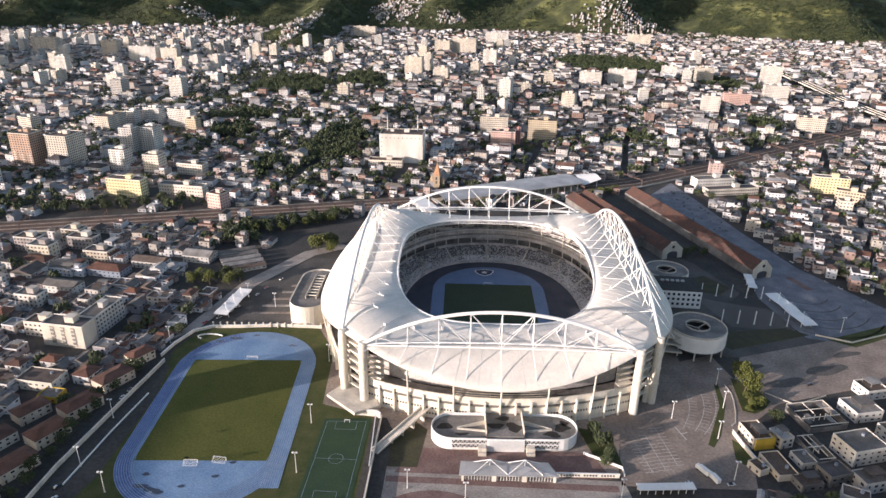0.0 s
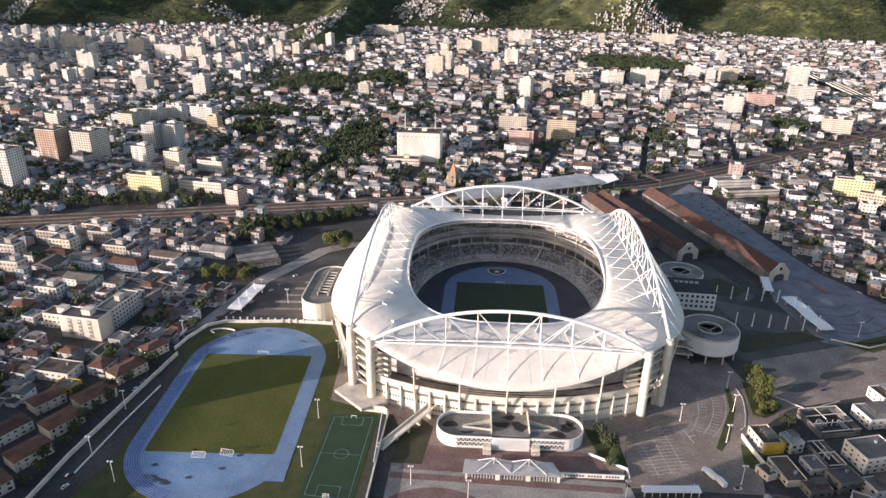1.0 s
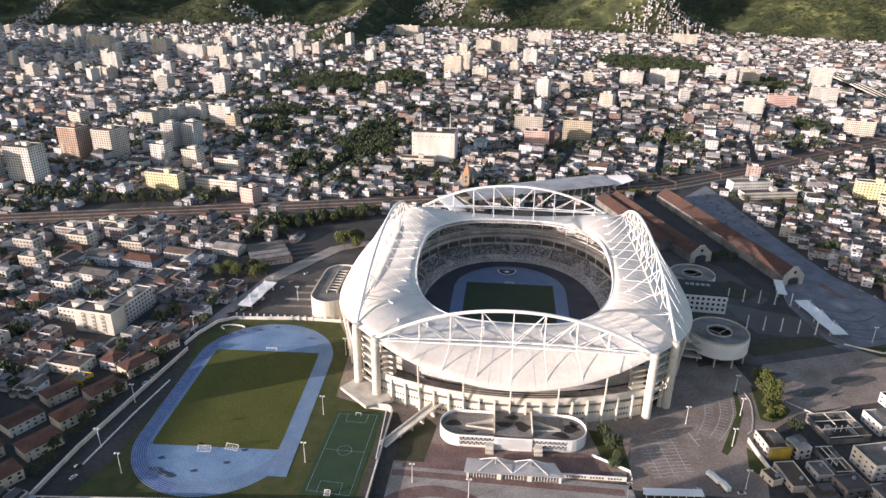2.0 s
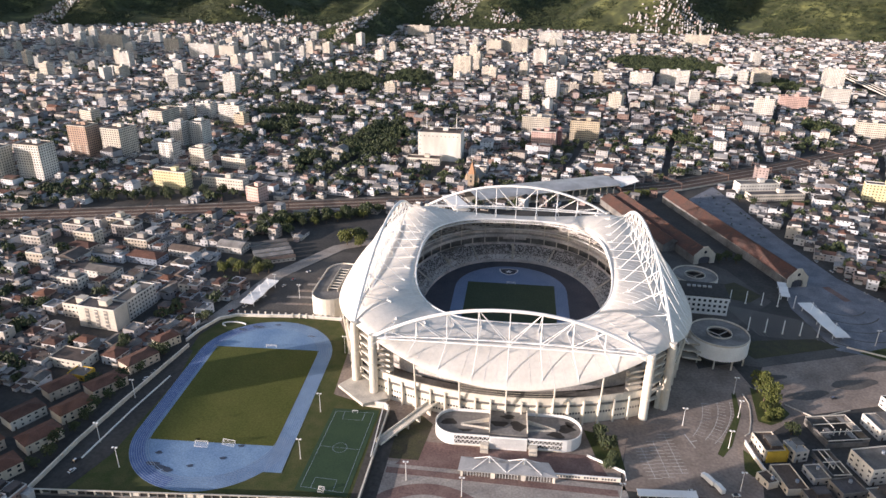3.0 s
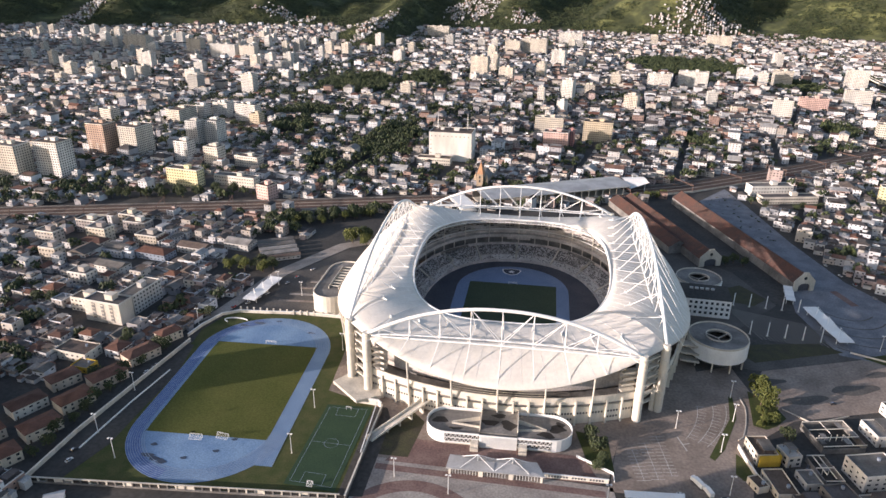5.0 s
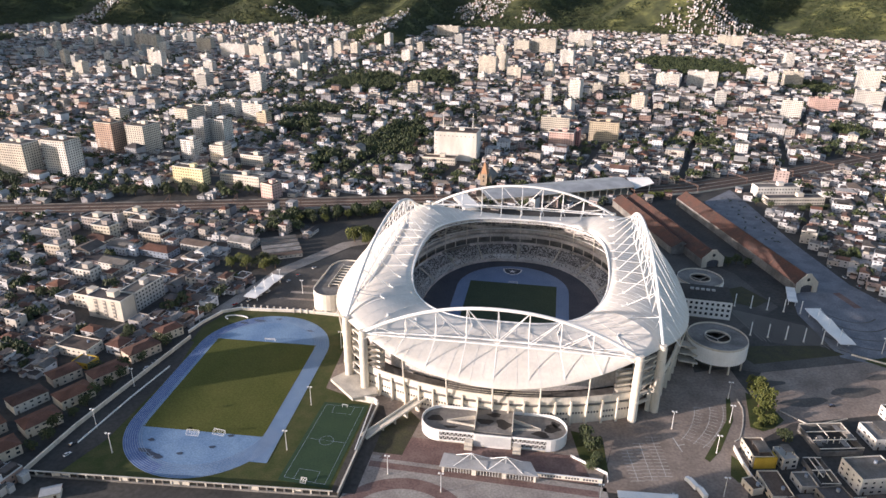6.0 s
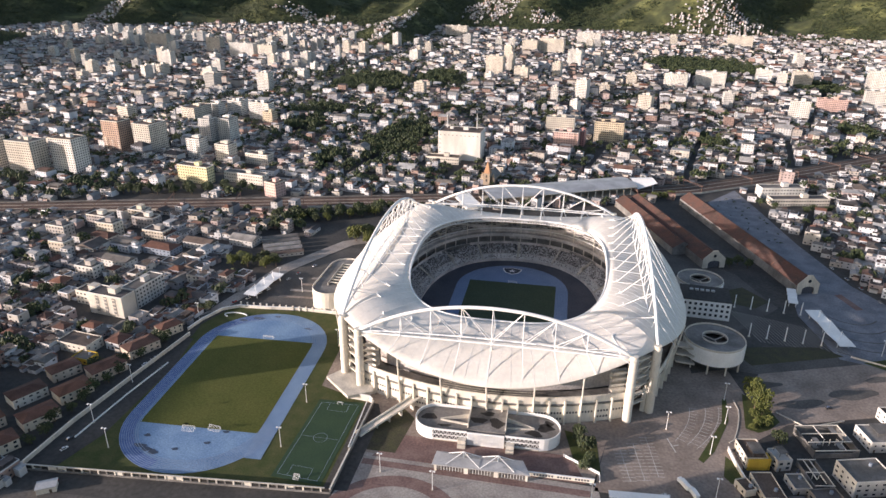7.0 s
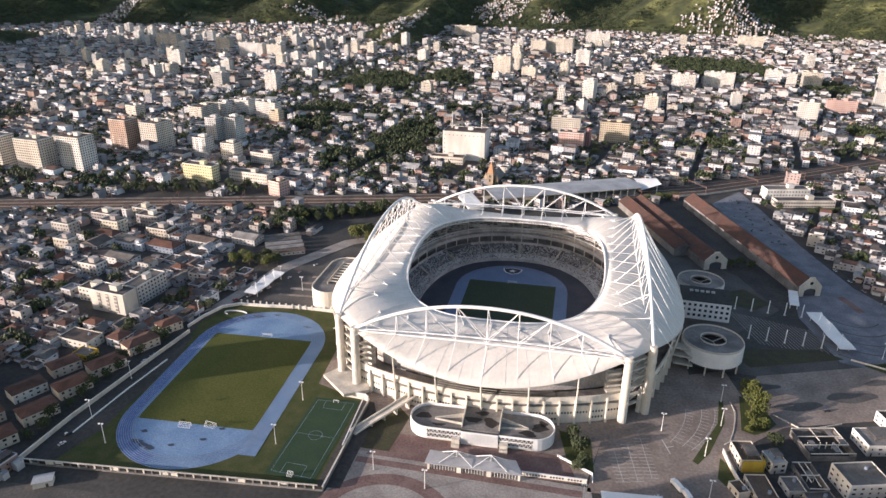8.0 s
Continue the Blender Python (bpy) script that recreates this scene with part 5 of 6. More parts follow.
def church():
    t = thing("church", -54, 338, 0, -12, "pale brown stone church with a steep dull orange spire", "church")
    stone = paint("brown_stone", [(0.4, 0.32, 0.24)], grain=(1.5, 0.25))
    part("nave", Shape().box(0, 12, 0, 14, 28, 11).gable(0, 12, 11, 28, 14, 7, math.pi / 2, 1, 0.5, 0, 0), [stone, M_DARKCONC], t)
    part("tower", Shape().box(0, -4, 0, 8, 8, 19), stone, t)
    for k in (-1, 1):
        part("turret", Shape().box(k * 7, -3, 0, 3.4, 3.4, 13).add([(k * 7 - 1.7, -4.7, 13), (k * 7 + 1.7, -4.7, 13), (k * 7 + 1.7, -1.3, 13), (k * 7 - 1.7, -1.3, 13), (k * 7, -3, 19)], [(0, 1, 4), (1, 2, 4), (2, 3, 4), (3, 0, 4)]), stone, t)
    orange = paint("orange_slates", [(0.42, 0.24, 0.14)], grain=(1.5, 0.2))
    part("spire", Shape().add([(-4, -8, 19), (4, -8, 19), (4, 0, 19), (-4, 0, 19), (0, -4, 34)], [(0, 1, 4), (1, 2, 4), (2, 3, 4), (3, 0, 4)]), orange, t)
    part("cross", Shape().box(0, -4, 33.5, 0.4, 0.4, 4).box(0, -4, 35.6, 1.6, 0.4, 0.4), M_METAL, t)
    for z in (9, 14):
        part("lancet", Shape().box(0, -8.1, z, 1.6, 0.2, 3.0), M_GLASSY, t)


church()


# ---- railway ----
def ribbon(pts, w, z):
    s = Shape()
    a, b = [], []
    for i, p in enumerate(pts):
        q0, q1 = pts[max(0, i - 1)], pts[min(len(pts) - 1, i + 1)]
        d = math.hypot(q1[0] - q0[0], q1[1] - q0[1])
        nx_, ny_ = -(q1[1] - q0[1]) / d, (q1[0] - q0[0]) / d
        a.append((p[0] - nx_ * w / 2, p[1] - ny_ * w / 2, z)), b.append((p[0] + nx_ * w / 2, p[1] + ny_ * w / 2, z))
    s.strip(a, b)
    s.f = [q[::-1] for q in s.f]
    return s, a, b


def shifted(pts, off):
    out = []
    for i, p in enumerate(pts):
        q0, q1 = pts[max(0, i - 1)], pts[min(len(pts) - 1, i + 1)]
        d = math.hypot(q1[0] - q0[0], q1[1] - q0[1])
        out.append((p[0] - (q1[1] - q0[1]) / d * off, p[1] + (q1[0] - q0[0]) / d * off))
    return out


def fine(pts, step=18.0):
    out = []
    for (x0, y0), (x1, y1) in zip(pts, pts[1:]):
        n = max(1, int(math.hypot(x1 - x0, y1 - y0) / step))
        out += [(x0 + (x1 - x0) * i / n, y0 + (y1 - y0) * i / n) for i in range(n)]
    return out + [pts[-1]]


RAILF = fine(RAIL)
whole("railway_bed", ribbon(RAILF, 34, 0.25)[0], M_BALLAST, "brown ballast bed of a wide railway", "railway", kind="structure")
for off in (-12, -7, -1, 4, 10):
    s = Shape()
    for g_ in (-0.75, 0.75):
        for (x0, y0), (x1, y1) in zip(shifted(RAILF, off + g_), shifted(RAILF, off + g_)[1:]):
            L = math.hypot(x1 - x0, y1 - y0)
            s.box((x0 + x1) / 2, (y0 + y1) / 2, 0.25, L, 0.22, 0.3, math.atan2(y1 - y0, x1 - x0))
    whole("railway_track", s, M_RUST, "pair of dull steel rails on ballast", "track", "railway tracks", "structure")
for off, hh, mt in ((-18, 2.2, M_CONC), (18, 1.3, M_DARKCONC), (-4, 0.5, M_CONC), (7, 0.5, M_CONC)):
    flat_wall("railway_wall", shifted(RAIL[1:9], off), hh, 0.5, mt, "grey concrete wall along the railway")


def gantry(x, y, turn):
    t = thing("gantry", x, y, 0, turn, "rusty steel overhead-line portal across the tracks", "gantry", "railway gantries")
    for k in (-15.5, 15.5):
        part("mast", Shape().box(0, k, 0.2, 0.5, 0.5, 9.5), M_RUST, t)
    part("girder", Shape().box(0, 0, 8.6, 0.4, 31, 0.35).box(0, 0, 7.4, 0.4, 31, 0.25), M_RUST, t)
    for i in range(8):
        part("brace", Shape().tube((0, -15.5 + 31 * i / 8, 7.5), (0, -15.5 + 31 * (i + 0.5) / 8, 8.7), 0.12, 4), M_RUST, t)
    return t


first = None
for i in range(14, len(RAILF) - 30, 4):
    (x0, y0), (x1, y1) = RAILF[i], RAILF[i + 1]
    if 0 < i and not in_view(x0, y0, 10):
        continue
    m = math.degrees(math.atan2(y1 - y0, x1 - x0))
    if first is None:
        first = gantry(x0, y0, m)
    else:
        copy_thing(first, pose(x0, y0, 0, 0, 0, m))


# ---- tall buildings ----
def tower(x, y, w, d, h, turn, wall, label, windows=2, trim=None, balcony=False, group="apartment blocks", roof_mat=None):
    """windows: 2 each window a part, 1 one strip a storey, 0 joined."""
    t = thing("apartment_building", x, y, land(x, y) - 0.3, turn, label, "building", group)
    TAKEN.append((x, y, max(w, d) / 2 + 3))
    part("wall", Shape().box(0, 0, 0, w, d, h), wall, t)
    roof = Shape().box(0, 0, h, w - 0.8, d - 0.8, 0.15)
    part("roof", roof, roof_mat or M_SLABROOF, t)
    par = Shape()
    for cx, cy, a, b in ((0, -d / 2 + 0.15, w, 0.3), (0, d / 2 - 0.15, w, 0.3), (-w / 2 + 0.15, 0, 0.3, d - 0.6), (w / 2 - 0.15, 0, 0.3, d - 0.6)):
        par.box(cx, cy, h, a, b, 0.9)
    part("parapet", par, trim or wall, t)
    tw = min(7, w * 0.3)
    part("tank_house", Shape().box(w * 0.1, d * 0.05, h, tw, min(6, d * 0.5), 4.2).box(w * 0.1, d * 0.05, h + 4.2, tw + 0.5, min(6, d * 0.5) + 0.5, 0.3), wall, t)
    if h > 22:
        part("lift_house", Shape().box(-w * 0.25, d * 0.1, h, tw * 0.7, 4, 2.6), wall, t)
    fl = max(2, int(h / 3.05))
    faces = ((w, d, 0.0), (d, w, math.pi / 2), (d, w, -math.pi / 2))
    nw = 0
    wm = Shape().box(0, 0, 0, 1.5, 0.16, 1.35).data("window", M_GLASSY)
    bm_ = Shape().box(0, -0.7, 0, 3.4, 1.4, 0.18).box(0, -1.35, 0.18, 3.4, 0.12, 0.95).data("balcony", trim or wall)
    joined = Shape()
    for fi, (L, D, fr) in enumerate(faces):
        if fi == (2 if x < 0 else 1):
            continue
        n = max(2, int(L / (3.4 if windows == 2 else 3.0)))
        c, s = math.cos(fr), math.sin(fr)
        for f in range(fl):
            z = 1.1 + f * h / fl
            strip = Shape()
            for j in range(n):
                u = (j - (n - 1) / 2) * L / n
                px, py = u * c + (D / 2 + 0.02) * s, u * s - (D / 2 + 0.02) * c
                if windows == 2 and nw < 60:
                    o = part("window", wm, None, t)
                    o.location, o.rotation_euler = (px, py, z), (0, 0, fr)
                    nw += 1
                    if balcony and j % 3 == 1 and fi == 0:
                        o = part("balcony", bm_, None, t)
                        o.location, o.rotation_euler = (px, py, z - 0.6), (0, 0, fr)
                elif windows == 1:
                    strip.box(px, py, z, 1.5, 0.16, 1.3, fr)
                else:
                    joined.box(px, py, z, 1.7, 0.16, 1.6, fr)
            if strip.f:
                part("window_row", strip, M_GLASSY, t)
    if joined.f:
        tagged(part("glazing", joined, M_GLASSY, t), kind="stuff")
    return t


W_WHITE = paint("white_render", [(0.68, 0.66, 0.62)], streak=1)
W_CREAM = paint("cream_render", [(0.64, 0.59, 0.51)], streak=1)
W_BRICK = paint("red_brown_render", [(0.46, 0.33, 0.26)], streak=1)
W_GREY = paint("grey_render", [(0.5, 0.49, 0.47)], streak=1)
W_YEL = paint("pale_yellow_render", [(0.74, 0.66, 0.4)], streak=1)
W_PINK = paint("pink_render", [(0.64, 0.45, 0.4)], streak=1)
W_FLATS = paint("cream_flats_render", [(0.62, 0.56, 0.46), (0.42, 0.39, 0.36), (0.5, 0.44, 0.36), (0.34, 0.31, 0.3), (0.6, 0.57, 0.52)], "object", streak=1)
W_RED = paint("dull_red_render", [(0.5, 0.26, 0.24)], streak=1)
W_OCHRE = paint("ochre_render", [(0.56, 0.48, 0.36)], streak=1)

# the big windowless hall beyond the railway and its podium
t = tower(-108, 468, 59, 34, 39, -3, W_WHITE, "big white windowless block with masts on its roof", windows=0)
for o in [o for o in t.children if o.name.startswith("glazing")]:
    bpy.data.objects.remove(o)
wm_ = Shape().box(0, 0, 0, 1.2, 0.2, 1.2).data("window", M_GLASSY)
for i in range(10):
    for z in (34, 28, 22, 16, 10):
        if z == 34 or (i == 0):
            o = part("window", wm_, None, t)
            o.location = (-26 + i * 5.7 if z == 34 else -27, -17.05, z)
for x in (-22, 20):
    part("roof_mast", Shape().tube((x, 8, 39), (x, 8, 62), 0.8, 6, 0, 0.3), M_METAL, t)
    for k in range(5):
        part("mast_ring", Shape().tube((x, 8, 44 + 3 * k), (x, 8, 44.4 + 3 * k), 1.6 - 0.2 * k, 8), M_METAL, t)
t2 = tower(-128, 436, 46, 16, 9, -3, W_CREAM, "low cream annexe at the foot of the white block", windows=0)

tower(-590, 396, 30, 24, 46, -10, W_BRICK, "red-brown apartment tower with rows of windows", 2, W_CREAM, True)
tower(-544, 404, 30, 34, 43, -10, W_CREAM, "cream and white apartment tower with balconies", 2, W_WHITE, True)
tower(-640, 284, 40, 26, 42, -7, W_CREAM, "wide cream apartment slab with a regular window grid", 2, W_WHITE)
tower(-592, 300, 36, 26, 44, -7, W_WHITE, "wide white apartment slab with a regular window grid", 2, W_CREAM)
tower(-705, 290, 40, 24, 42, -7, W_CREAM, "wide cream apartment slab beside its twin", 0, W_WHITE)
tower(-470, 398, 22, 18, 26, -10, W_WHITE, "white stepped apartment block", 2, W_WHITE, True)
tower(-490, 468, 20, 18, 38, -10, W_GREY, "grey-white apartment tower with small windows", 2, W_WHITE)
tower(-466, 482, 22, 22, 37, -10, W_WHITE, "white apartment tower with balconies", 2, W_GREY, True)
tower(-420, 384, 22, 18, 24, -10, W_CREAM, "cream apartment block with a roof house", 2, W_WHITE)
tower(-370, 380, 36, 14, 14, -12, W_CREAM, "long low cream apartment block", 2, W_WHITE)
tower(-411, 288, 44, 14, 21, -10, W_YEL, "pale yellow apartment block beside trees", 2, W_WHITE)
tower(-350, 298, 56, 13, 12, -10, W_CREAM, "long cream terrace of flats", 2, W_WHITE)
tower(-294, 256, 18, 16, 17, -22, W_PINK, "pink corner apartment block with a tiled edge", 2, W_CREAM, False, "apartment blocks", M_CLAY)
tower(-590, 612, 26, 46, 25, -10, W_CREAM, "cream slab block seen end-on", 0)
tower(-572, 652, 20, 16, 23, -20, W_WHITE, "white apartment block with a flat roof", 0)
tower(-545, 672, 32, 16, 25, -16, W_WHITE, "white apartment block with a flat roof", 0)
tower(-489, 650, 44, 16, 28, -16, W_WHITE, "long white apartment block", 0)
tower(-456, 610, 20, 14, 21, -16, W_OCHRE, "cream-yellow apartment block with flat roof", 0)
tower(-719, 606, 30, 18, 20, -22, W_CREAM, "cream apartment block with a flat roof", 0)
apt = tower(-300, -36, 32, 14, 17, -8, W_CREAM, "cream five-storey apartment block with bays painted as dark recesses", 0, W_WHITE)
for o in [o for o in apt.children if o.name.startswith("glazing")]:
    bpy.data.objects.remove(o)
# dark strips proud of the wall paint the shade of recessed bays
for k in (-7.5, 0.5, 8.5):
    part("bay_recess", Shape().box(k, -7.05, 1.5, 3.0, 0.16, 14.5), M_DARKCONC, apt, "dark strip painted as a shaded balcony bay")
    for f in range(5):
        part("balcony_slab", Shape().box(k, -7.3, 2.0 + 3.1 * f, 3.0, 0.5, 0.9), W_CREAM, apt)
for f in range(5):
    part("floor_line", Shape().box(0, -7.04, 3.1 * f + 1.4, 30, 0.1, 0.25), M_CONC, apt)
tower(-289, -12, 14, 32, 16, -8, W_GREY, "grey-white wing of flats with rows of windows", 2, W_WHITE)
tower(-326, -24, 22, 12, 11, -8, W_CREAM, "low cream annexe with a dark flat roof", 2)
for x, y, w, d, h in ((-428, 128, 24, 13, 13), (-404, 108, 22, 13, 14), (-380, 134, 26, 13, 12), (-352, 108, 24, 14, 10), (-446, 92, 22, 13, 14), (-398, 150, 20, 12, 13), (-362, 20, 20, 12, 10), (-420, 60, 18, 12, 12)):
    tower(x, y, w, d, h, -8, W_FLATS, "cream four-storey block of flats beside small houses", 2, W_WHITE, False, "blocks of flats")
tower(25, 632, 44, 16, 29, -6, W_CREAM, "cream apartment slab with regular windows", 0)
tower(36, 556, 36, 20, 24, -8, W_PINK, "pink and white gridded office block", 2, W_WHITE)
tower(58, 574, 10, 20, 22, -8, W_RED, "dull red end of the gridded block", 0)
tower(100, 610, 44, 22, 30, -8, W_OCHRE, "tan office block with flat windows", 0)
tower(287, 372, 50, 16, 12, 12, W_WHITE, "long white three-storey block beside the railway", 2)
tower(300, 345, 66, 14, 8, 12, W_CREAM, "long cream workshop wall", 0)
tower(424, 358, 40, 12, 20, -14, W_YEL, "yellow apartment block with white bands", 2, W_WHITE)
tower(404, 284, 14, 14, 15, -14, W_CREAM, "cream house block with a flat roof", 2)
tower(430, 322, 30, 12, 14, -30, W_OCHRE, "ochre apartment block with flat roof", 0)
tower(432, 824, 32, 20, 36, -14, W_WHITE, "white apartment tower with regular windows", 0)
tower(518, 925, 50, 16, 24, -10, W_PINK, "long salmon apartment block", 0)
tower(559, 697, 42, 18, 24, -14, W_CREAM, "cream block with a blank wall", 0)
tower(605, 952, 46, 22, 37, -12, W_WHITE, "white apartment tower with regular windows", 0)
tower(695, 1192, 44, 22, 44, -12, W_WHITE, "tall white apartment tower with regular windows", 0)
for x, y, w, h in ((-758, 972, 28, 34), (-599, 910, 30, 38), (-979, 1170, 32, 42), (-147, 1240, 44, 46), (-114, 1292, 17, 47), (-78, 1188, 34, 29), (44, 1414, 36, 46), (266, 1144, 50, 31), (343, 1168, 64, 34), (479, 1268, 36, 30)):
    tower(x, y, w, 18, h, -14, W_WHITE if (x * 7) % 3 else W_CREAM, "pale apartment tower in the distance", 0)
for x, y, w, h in ((492, 1168, 19, 36), (544, 1207, 42, 36), (-26, 1720, 76, 44), (-92, 1712, 47, 38), (90, 2035, 80, 36), (-398, 2180, 86, 38), (581, 2018, 80, 38), (-1241, 1548, 84, 45), (-1031, 1512, 52, 42), (-900, 1430, 84, 38), (-821, 1416, 50, 36)):
    tower(x, y, w, 20, h, -12, W_CREAM if (x * 7) % 3 else W_WHITE, "pale apartment slab far off", 0)
rt = random.Random(21)
for i in range(185):
    d = rt.uniform(1050, 2250) if i < 150 else rt.uniform(1650, 2350)
    a = rt.uniform(-0.74, -0.2) if i < 118 or i >= 150 else rt.uniform(-0.2, 0.52)
    x, y = d * math.tan(a), d * 0.96 - 200
    if any(abs(x - p) < q + 20 and abs(y - r_) < q + 20 for p, r_, q in TAKEN) or (abs(x + 430) < 130 and y < 1400) or (y > 1400 and land(x, y) > 9) or in_wood(x, y, 1.1):
        continue
    tower(x, y, rt.uniform(12, 26), rt.uniform(13, 24), rt.uniform(18, 42), rt.uniform(-26, 4), (W_WHITE, W_CREAM, W_GREY, W_WHITE, W_WHITE, W_CREAM)[i % 6], "pale apartment tower in the distance", 0)
# unseen blocks out of view, added to shade the sports ground and car park
tower(-183, -336, 18, 76, 86, 27, W_GREY, "unseen grey slab added south of the forecourt for shade", 0)
tower(-326, -160, 20, 40, 50, 27, W_GREY, "unseen grey tower added west of the running track for shade", 0)
def grid_angle(x, y):
    if y < 200 and x < 0:
        return radians(-9)
    if x > 150 and y < 0.72 * x + 200:
        return radians(-24)
    return radians(-9 + 14 * noise.noise(Vector((x / 600, y / 600, 8)))) if x < -60 else radians(-14 + 18 * noise.noise(Vector((x / 500, y / 500, 3))))


def climbing(x, y):
    """How thickly small houses climb the slopes here: tight quarters with woods between."""
    v = 0.0
    for cx, cy, ax, ay in ((600, 2400, 190, 140), (-1950, 2350, 80, 220), (-330, 2700, 120, 190), (-610, 2050, 42, 330), (-80, 2560, 80, 70), (-1120, 2500, 120, 60)):
        v += math.exp(-(((x - cx) / ax) ** 2 + ((y - cy) / ay) ** 2))
    return 0.8 * smooth(0.22, 0.75, v * (1 + 0.7 * noise.noise(Vector((x / 60, y / 60, 7.7)))))


def woods(x, y):
    """How thickly trees stand here, 0 to 1."""
    w = 0.1 - 0.04 * smooth(0, 300, x) + 1.5 * max(0.0, noise.noise(Vector((x / 110, y / 110, 4.4))) - 0.08) + 0.5 * max(0.0, noise.noise(Vector((x / 36, y / 36, 1.4))) - 0.1)
    for cx, cy, ax, ay, k in ((-215, 420, 70, 90, .75), (-330, 720, 140, 70, .55), (-366, 1060, 190, 130, .85), (-500, 1120, 130, 90, .75), (-515, 880, 80, 60, .7), (-190, 560, 60, 80, .6), (400, 1560, 150, 85, 1.2), (430, 1240, 90, 40, .6), (40, 1000, 60, 60, .4), (700, 1330, 120, 50, .5), (-20, 760, 70, 40, .4), (250, 860, 60, 40, .35), (-400, 540, 60, 60, .5), (-720, 520, 90, 50, .3), (620, 480, 60, 40, .5)):
        w += k * math.exp(-(((x - cx) / ax) ** 2 + ((y - cy) / ay) ** 2))
    return min(0.97, w)


def low_house(walls, roofs, wins, x, y, rot, w, d, far):
    """One small house of the dense quarters, added to the district's shared shapes."""
    z = land(x, y) - 0.4
    fl = rng.choices((1, 2, 3, 4), (0.42, 0.38, 0.15, 0.05))[0]
    if far > 900 and w * d > 190 and rng.random() < 0.5:
        fl = rng.choice((3, 4, 5, 6))
    h = 2.9 * fl + 0.3 + rng.random()
    kind = rng.random()
    c, s = math.cos(rot), math.sin(rot)
    if kind < 0.45:  # pitched
        hip = 0 if rng.random() < 0.6 else min(w, d) * 0.45
        long_x = w >= d
        walls.box(x, y, z, w, d, h + 0.4, rot)
        roofs.gable(x, y, z + h + 0.4, max(w, d), min(w, d), min(w, d) * (0.14 + 0.16 * rng.random()), rot if long_x else rot + math.pi / 2, 0, 0.5, hip)
    else:  # flat slab with a parapet, sheds and tanks on it
        walls.box(x, y, z, w, d, h + 0.7, rot)
        roofs.box(x, y, z + h + 0.68, w - 0.5, d - 0.5, 0.06, rot)
        if rng.random() < 0.5:
            ux, uy = (rng.random() - 0.5) * w * 0.4, (rng.random() - 0.5) * d * 0.4
            ww, dd = w * (0.3 + 0.3 * rng.random()), d * (0.3 + 0.3 * rng.random())
            walls.box(x + ux * c - uy * s, y + ux * s + uy * c, z + h + 0.7, ww, dd, 2.4, rot)
            roofs.gable(x + ux * c - uy * s, y + ux * s + uy * c, z + h + 3.1, ww, dd, 0.4 + 0.5 * rng.random(), rot, 0, 0.4)
        elif rng.random() < 0.4:
            roofs.gable(x, y, z + h + 2.6, w * 0.9, d * 0.8, 0.7, rot, 0, 0.2)
            for a in (-0.4, 0.4):
                for b in (-0.36, 0.36):
                    walls.box(x + a * w * c - b * d * s, y + a * w * s + b * d * c, z + h + 0.7, 0.3, 0.3, 2.0, rot)
    if rng.random() < 0.6:  # lean-to in the yard
        e = 1.6 + 2.2 * rng.random()
        ux, uy = (rng.random() - 0.5) * w * 0.4, -(d / 2 + e / 2) if rng.random() < 0.5 else d / 2 + e / 2
        walls.box(x + ux * c - uy * s, y + ux * s + uy * c, z, w * 0.6, e, 2.8 + rng.random(), rot, 0)
        roofs.box(x + ux * c - uy * s, y + ux * s + uy * c, z + 3.85, w * 0.64, e + 0.3, 0.15, rot)
    if far < 1500:  # windows, set proud of the wall
        for f in range(fl):
            for face in range(4):
                L, off = (w, d / 2) if face % 2 == 0 else (d, w / 2)
                n = max(1, int(L / 3.6))
                fr = rot + face * math.pi / 2
                fc, fs = math.cos(fr), math.sin(fr)
                if far > 700 and face in (1, 2):
                    continue
                for j in range(n):
                    if rng.random() < 0.25:
                        continue
                    u, o = (j - (n - 1) / 2) * L / n, -(off + 0.05)
                    hw = 0.55 + 0.3 * rng.random()
                    zz = z + 1.5 + 3.1 * f
                    pts = [(u - hw, zz), (u + hw, zz), (u + hw, zz + 1.25), (u - hw, zz + 1.25)]
                    wins.add([(x + a * fc - o * fs, y + a * fs + o * fc, b) for a, b in pts], [(0, 1, 2, 3)])


def crown(s, x, y, z, r, h, clumps, rnd, flat=0.8, leaf=1.0):
    """A crown of many small leaf clumps, uneven, with gaps."""
    for i in range(clumps):
        a, b = rnd.random() * 6.2832, rnd.random()
        rr = r * (0.35 + 0.65 * rnd.random() ** 0.5)
        el = math.asin(min(1, 1.35 * b - 0.35))
        px, py, pz = x + rr * math.cos(a) * math.cos(el), y + rr * math.sin(a) * math.cos(el), z + h * 0.62 + rr * flat * math.sin(el)
        q = leaf * r * (0.2 + 0.22 * rnd.random())
        t1, t2, t3 = rnd.random() * 3.14, rnd.random() * 1.2 - 0.6, rnd.random() * 0.5 + 0.6
        ca, sa = math.cos(t1) * q, math.sin(t1) * q
        up = q * t3
        s.add([(px - ca, py - sa, pz - up * 0.3), (px + sa * 0.9, py - ca * 0.9, pz - up * 0.45), (px + ca, py + sa, pz + t2 * q * 0.4), (px - sa * 0.9, py + ca * 0.9, pz - up * 0.2), (px + t2 * q * 0.3, py - t2 * q * 0.3, pz + up)],
              [(0, 1, 4), (1, 2, 4), (2, 3, 4), (3, 0, 4)])


NEAR = [0]
WIN = Shape().box(0, 0, 0, 1.2, 0.14, 1.3).data("window", M_GLASSY)
